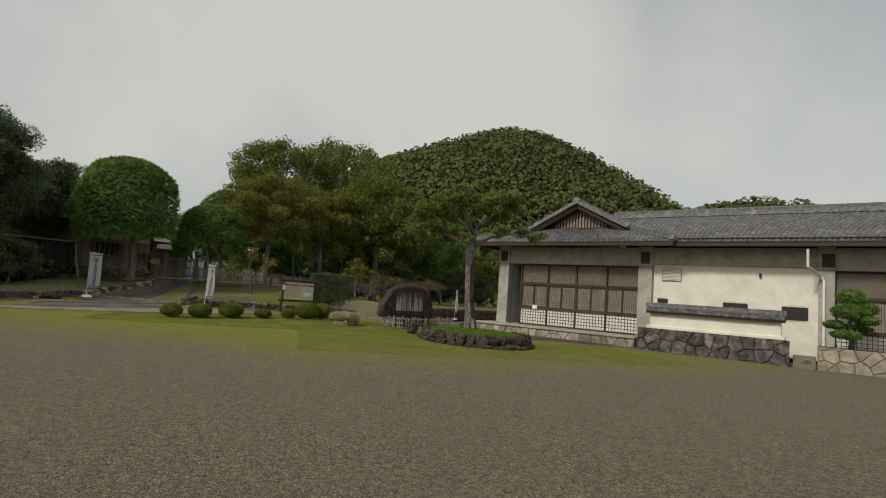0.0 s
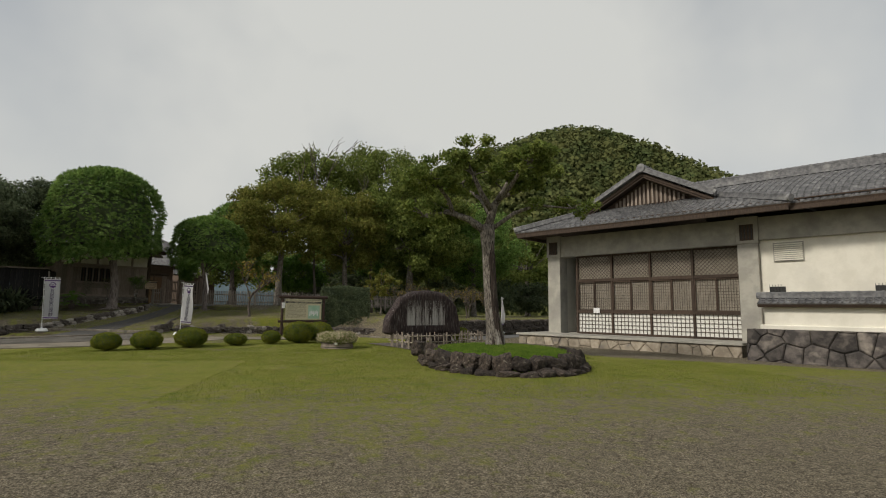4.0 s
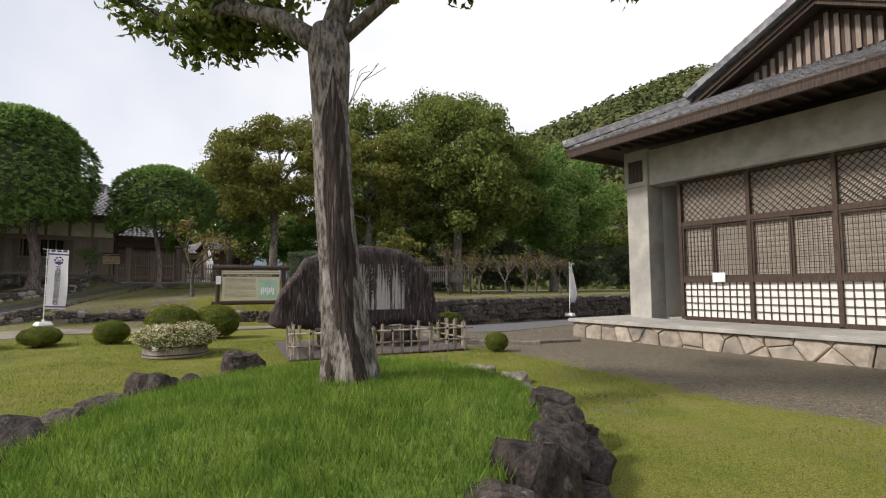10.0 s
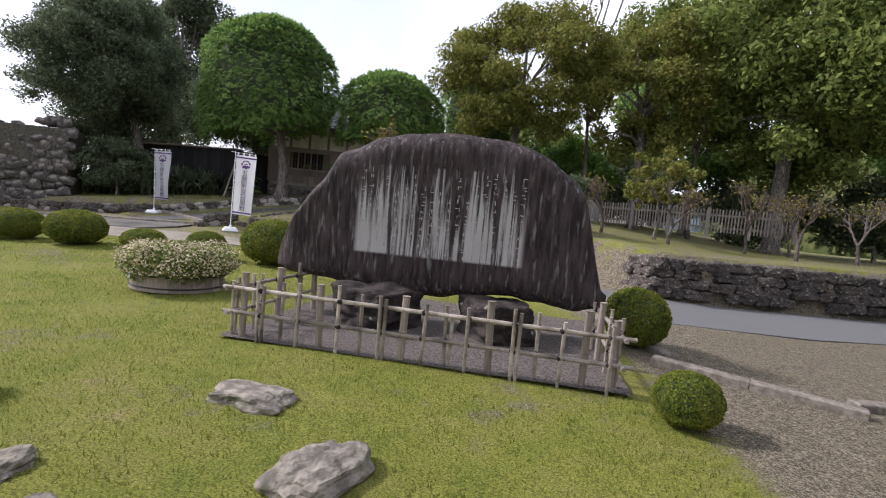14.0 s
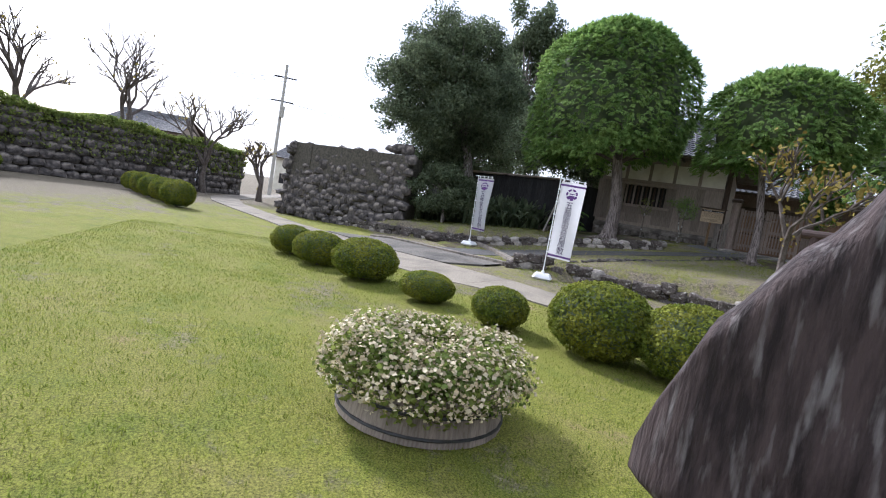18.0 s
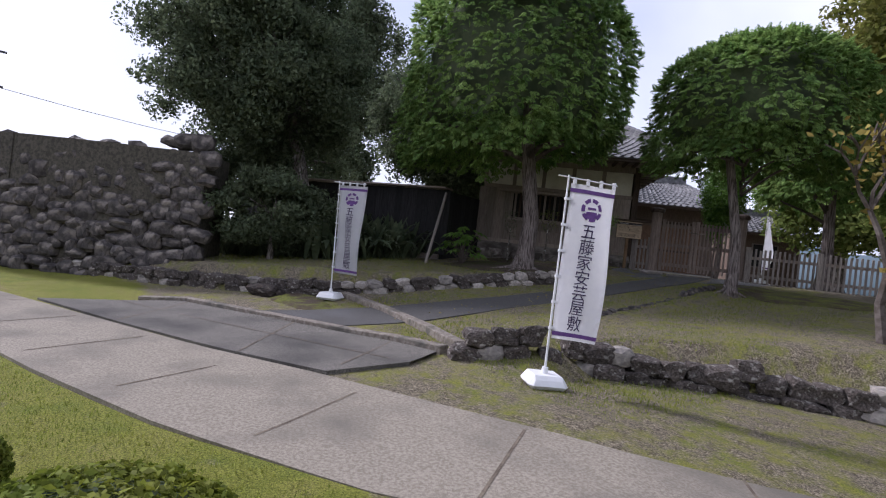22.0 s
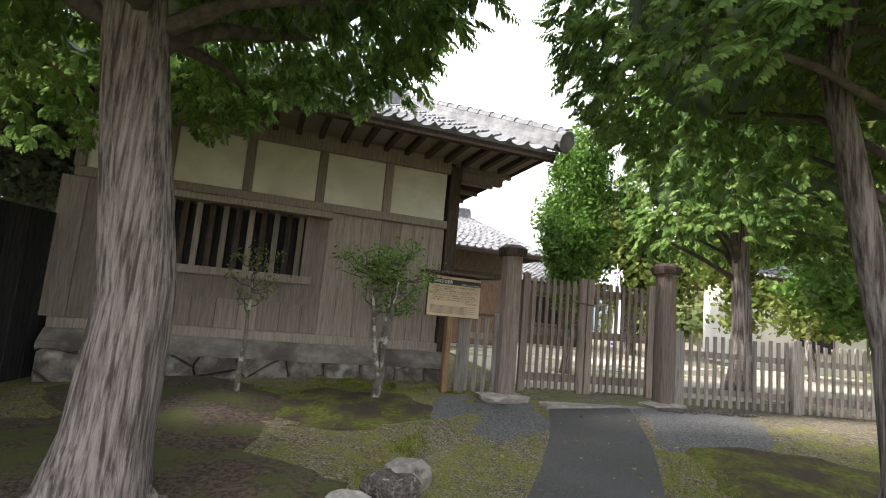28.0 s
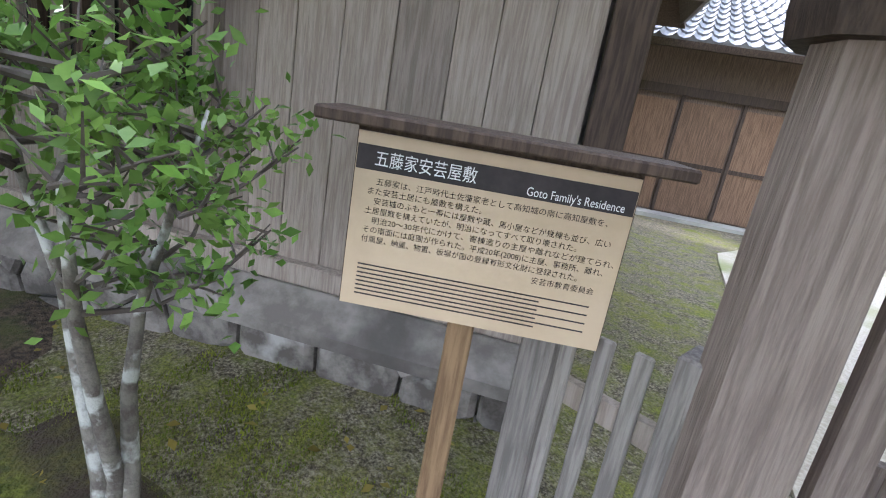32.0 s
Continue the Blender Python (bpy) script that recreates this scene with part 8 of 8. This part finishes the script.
hill("backdrop_woods", 62, 170, 92, 72, 54, -14, 7500, 1.0, M_FOREST, "steep wooded hill behind the hall", 131)
hill("backdrop_woods_east", 150, 142, 90, 60, 36, -30, 2800, 1.3, M_FOREST, "lower wooded slope behind the hall", 132)
# Blue of distance haze is painted into the hill colour; no air haze here.
M_FARHILL = mat("haze_tinted_far_hill", (0.09, 0.13, 0.15), (0.12, 0.16, 0.18), 0.01, 1.0, bump=0)
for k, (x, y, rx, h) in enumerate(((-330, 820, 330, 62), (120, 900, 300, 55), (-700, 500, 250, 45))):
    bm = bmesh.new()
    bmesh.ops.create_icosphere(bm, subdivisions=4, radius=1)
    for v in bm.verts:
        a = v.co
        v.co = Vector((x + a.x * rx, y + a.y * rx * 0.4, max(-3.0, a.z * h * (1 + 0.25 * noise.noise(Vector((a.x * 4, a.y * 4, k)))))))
    tagged(new("backdrop_hill", mesh_of(bm, "backdrop_hill", M_FARHILL, True)), "distant hill tinted blue for haze", "hill", kind="structure")

# ---- grass ----
def grass(name, pts, hgt, seed, label, material):
    rr_ = np.random.default_rng(seed)
    n = len(pts)
    a = rr_.random(n) * 2 * np.pi
    h = hgt * rr_.uniform(0.5, 1.3, n)
    w = 0.004 + 0.003 * rr_.random(n)
    lean = rr_.normal(0, 0.45, (n, 2)) * h[:, None]
    v = np.empty((n, 3, 3))
    v[:, 0] = pts + np.stack([np.cos(a) * w, np.sin(a) * w, np.full(n, -0.01)], 1)
    v[:, 1] = pts - np.stack([np.cos(a) * w, np.sin(a) * w, np.full(n, 0.01)], 1)
    v[:, 2] = pts + np.stack([lean[:, 0], lean[:, 1], h], 1)
    me = bpy.data.meshes.new(name)
    me.vertices.add(3 * n)
    me.vertices.foreach_set("co", v.ravel().astype(np.float32))
    me.loops.add(3 * n)
    me.loops.foreach_set("vertex_index", np.arange(3 * n, dtype=np.int32))
    me.polygons.add(n)
    me.polygons.foreach_set("loop_start", np.arange(0, 3 * n, 3, dtype=np.int32))
    me.update(calc_edges=True)
    me.materials.append(material)
    tagged(new(name, me), label, "grass", kind="stuff")


rr = np.random.default_rng(77)
a, r = rr.random(42000) * 2 * np.pi, np.sqrt(rr.random(42000)) * 0.96
px, py = MX + np.cos(a) * r * MR, MY + np.sin(a) * r * MR * 1.4
grass("mound_grass", np.stack([px, py, 0.36 + 0.12 * (1 - r ** 2)], 1), 0.085, 78, "long bright grass on the mound", M_GRASS_MOUND)


def lawn_points(boxes_, density, seed):
    rr_ = np.random.default_rng(seed)
    out = []
    for x0, x1, y0, y1 in boxes_:
        n = int((x1 - x0) * (y1 - y0) * density)
        for x, y in zip(rr_.uniform(x0, x1, n), rr_.uniform(y0, y1, n)):
            if (x - MX) ** 2 + ((y - MY) / 1.4) ** 2 < (MR + 0.2) ** 2:
                continue
            if rr_.random() < 0.35 + 0.8 * noise.noise(Vector((x * 0.9, y * 0.9, 11))):
                continue
            if side((x, y), PATH_NEAR) > -0.06 and y > 9:
                continue
            if side((x, y), DRIVE) < 0.1 and x > -4:
                continue
            if -1.2 < x < 3 and side((x, y), FENCE[:2]) > 0 and y < 19.5:
                continue
            out.append((x, y, land(x, y) + 0.025 * noise.noise(Vector((x * 0.35, y * 0.35, 0)))))
    return np.array(out)


grass("lawn_grass", lawn_points([(-14, 5, 11.5, 20)], 1200, 79), 0.028, 80, "short yellowing lawn grass", M_GRASS)
grass("lawn_grass_south", lawn_points([(-6, 8, 4.5, 11.5)], 900, 81), 0.028, 82, "short yellowing lawn grass", M_GRASS)


def bank_points(x0, x1, y0, y1, n, seed, ok):
    rr_ = np.random.default_rng(seed)
    return np.array([(x, y, land(x, y)) for x, y in zip(rr_.uniform(x0, x1, n), rr_.uniform(y0, y1, n)) if ok(x, y)])


ASPH_E = [(-14.29, 21.11), (-13.97, 22.39), (-13.72, 23.7), (-13.56, 25.56), (-13.6, 27.2), (-13.66, 28.6), (-13.8, 29.7)]
ASPH_W = [(-15.78, 21.1), (-15.31, 22.1), (-14.8, 23.4), (-14.55, 25.04), (-14.47, 26.8), (-14.57, 28.35), (-14.72, 29.4)]
grass("bank_grass", bank_points(-16.5, -10.0, 20.6, 29.5, 34000, 83, lambda x, y: side((x, y), WEST_WALL) < -0.2 and not (side((x, y), ASPH_E) > -0.05 and side((x, y), ASPH_W) < 0.05)), 0.03, 84, "thin mossy grass beside the asphalt strip", M_GRASS)
grass("terrace_grass", bank_points(-22.5, -15.6, 19.5, 27.0, 16000, 85, lambda x, y: side((x, y), WEST_WALL) > 0.3 and y < 24 + (x + 22) * 0.3), 0.04, 86, "sparse grass on the terrace", M_GRASS)
M_MOSS_TUFT = leaf_mat("moss_tuft", (0.1, 0.13, 0.012), (0.2, 0.22, 0.03), 0.5, 0.3)
grass("moss_tufts", bank_points(-19.2, -14.6, 26.6, 30.4, 60000, 87, lambda x, y: noise.noise(Vector((x * 0.9, y * 0.9, 3))) + 0.5 * noise.noise(Vector((x * 3.1, y * 3.1, 8))) > 0.05 and side((x, y), ASPH_W) > 0.1), 0.016, 88, "cushions of short yellow-green moss", M_MOSS_TUFT)
litter = np.random.default_rng(91)
lp = np.stack([litter.uniform(-20, -12, 900), litter.uniform(21, 30.5, 900)], 1)
lz = np.array([[land(x, y) + 0.015] for x, y in lp])
tagged(new("fallen_leaves", leaf_mesh("fallen_leaves", np.concatenate([lp, lz], 1), np.tile(np.array([[0, 0, 1.0]]), (900, 1)), 0.035, M_LEAF_ORANGE, 92, 1.5, 0.25)), "scattered dry fallen leaves", "leaves", kind="stuff")

# loose pebbles on the gravel court
rr = np.random.default_rng(95)
n = 110000
u = rr.random(n) ** 1.6
px, py = -5.0 + rr.normal(0, 4.2, n) * (0.5 + u), -9.0 + 13.5 * u + rr.normal(0, 0.6, n)
pz = np.full(n, 0.03) + np.array([0.025 * noise.noise(Vector((x * 0.35, y * 0.35, 0))) - 0.018 for x, y in zip(px, py)])
M_PEBBLE = mat("brown_pebble", (0.1, 0.082, 0.058), (0.3, 0.26, 0.2), 30, 0.9, bump=0, island=0.6)
tagged(new("gravel", leaf_mesh("gravel", np.stack([px, py, pz], 1), np.tile(np.array([[0, 0, 1.0]]), (n, 1)), 0.026, M_PEBBLE, 96, 1.3, 0.45, 0, 0.6)), "loose brown pebbles on the gravel court", "gravel", kind="stuff")
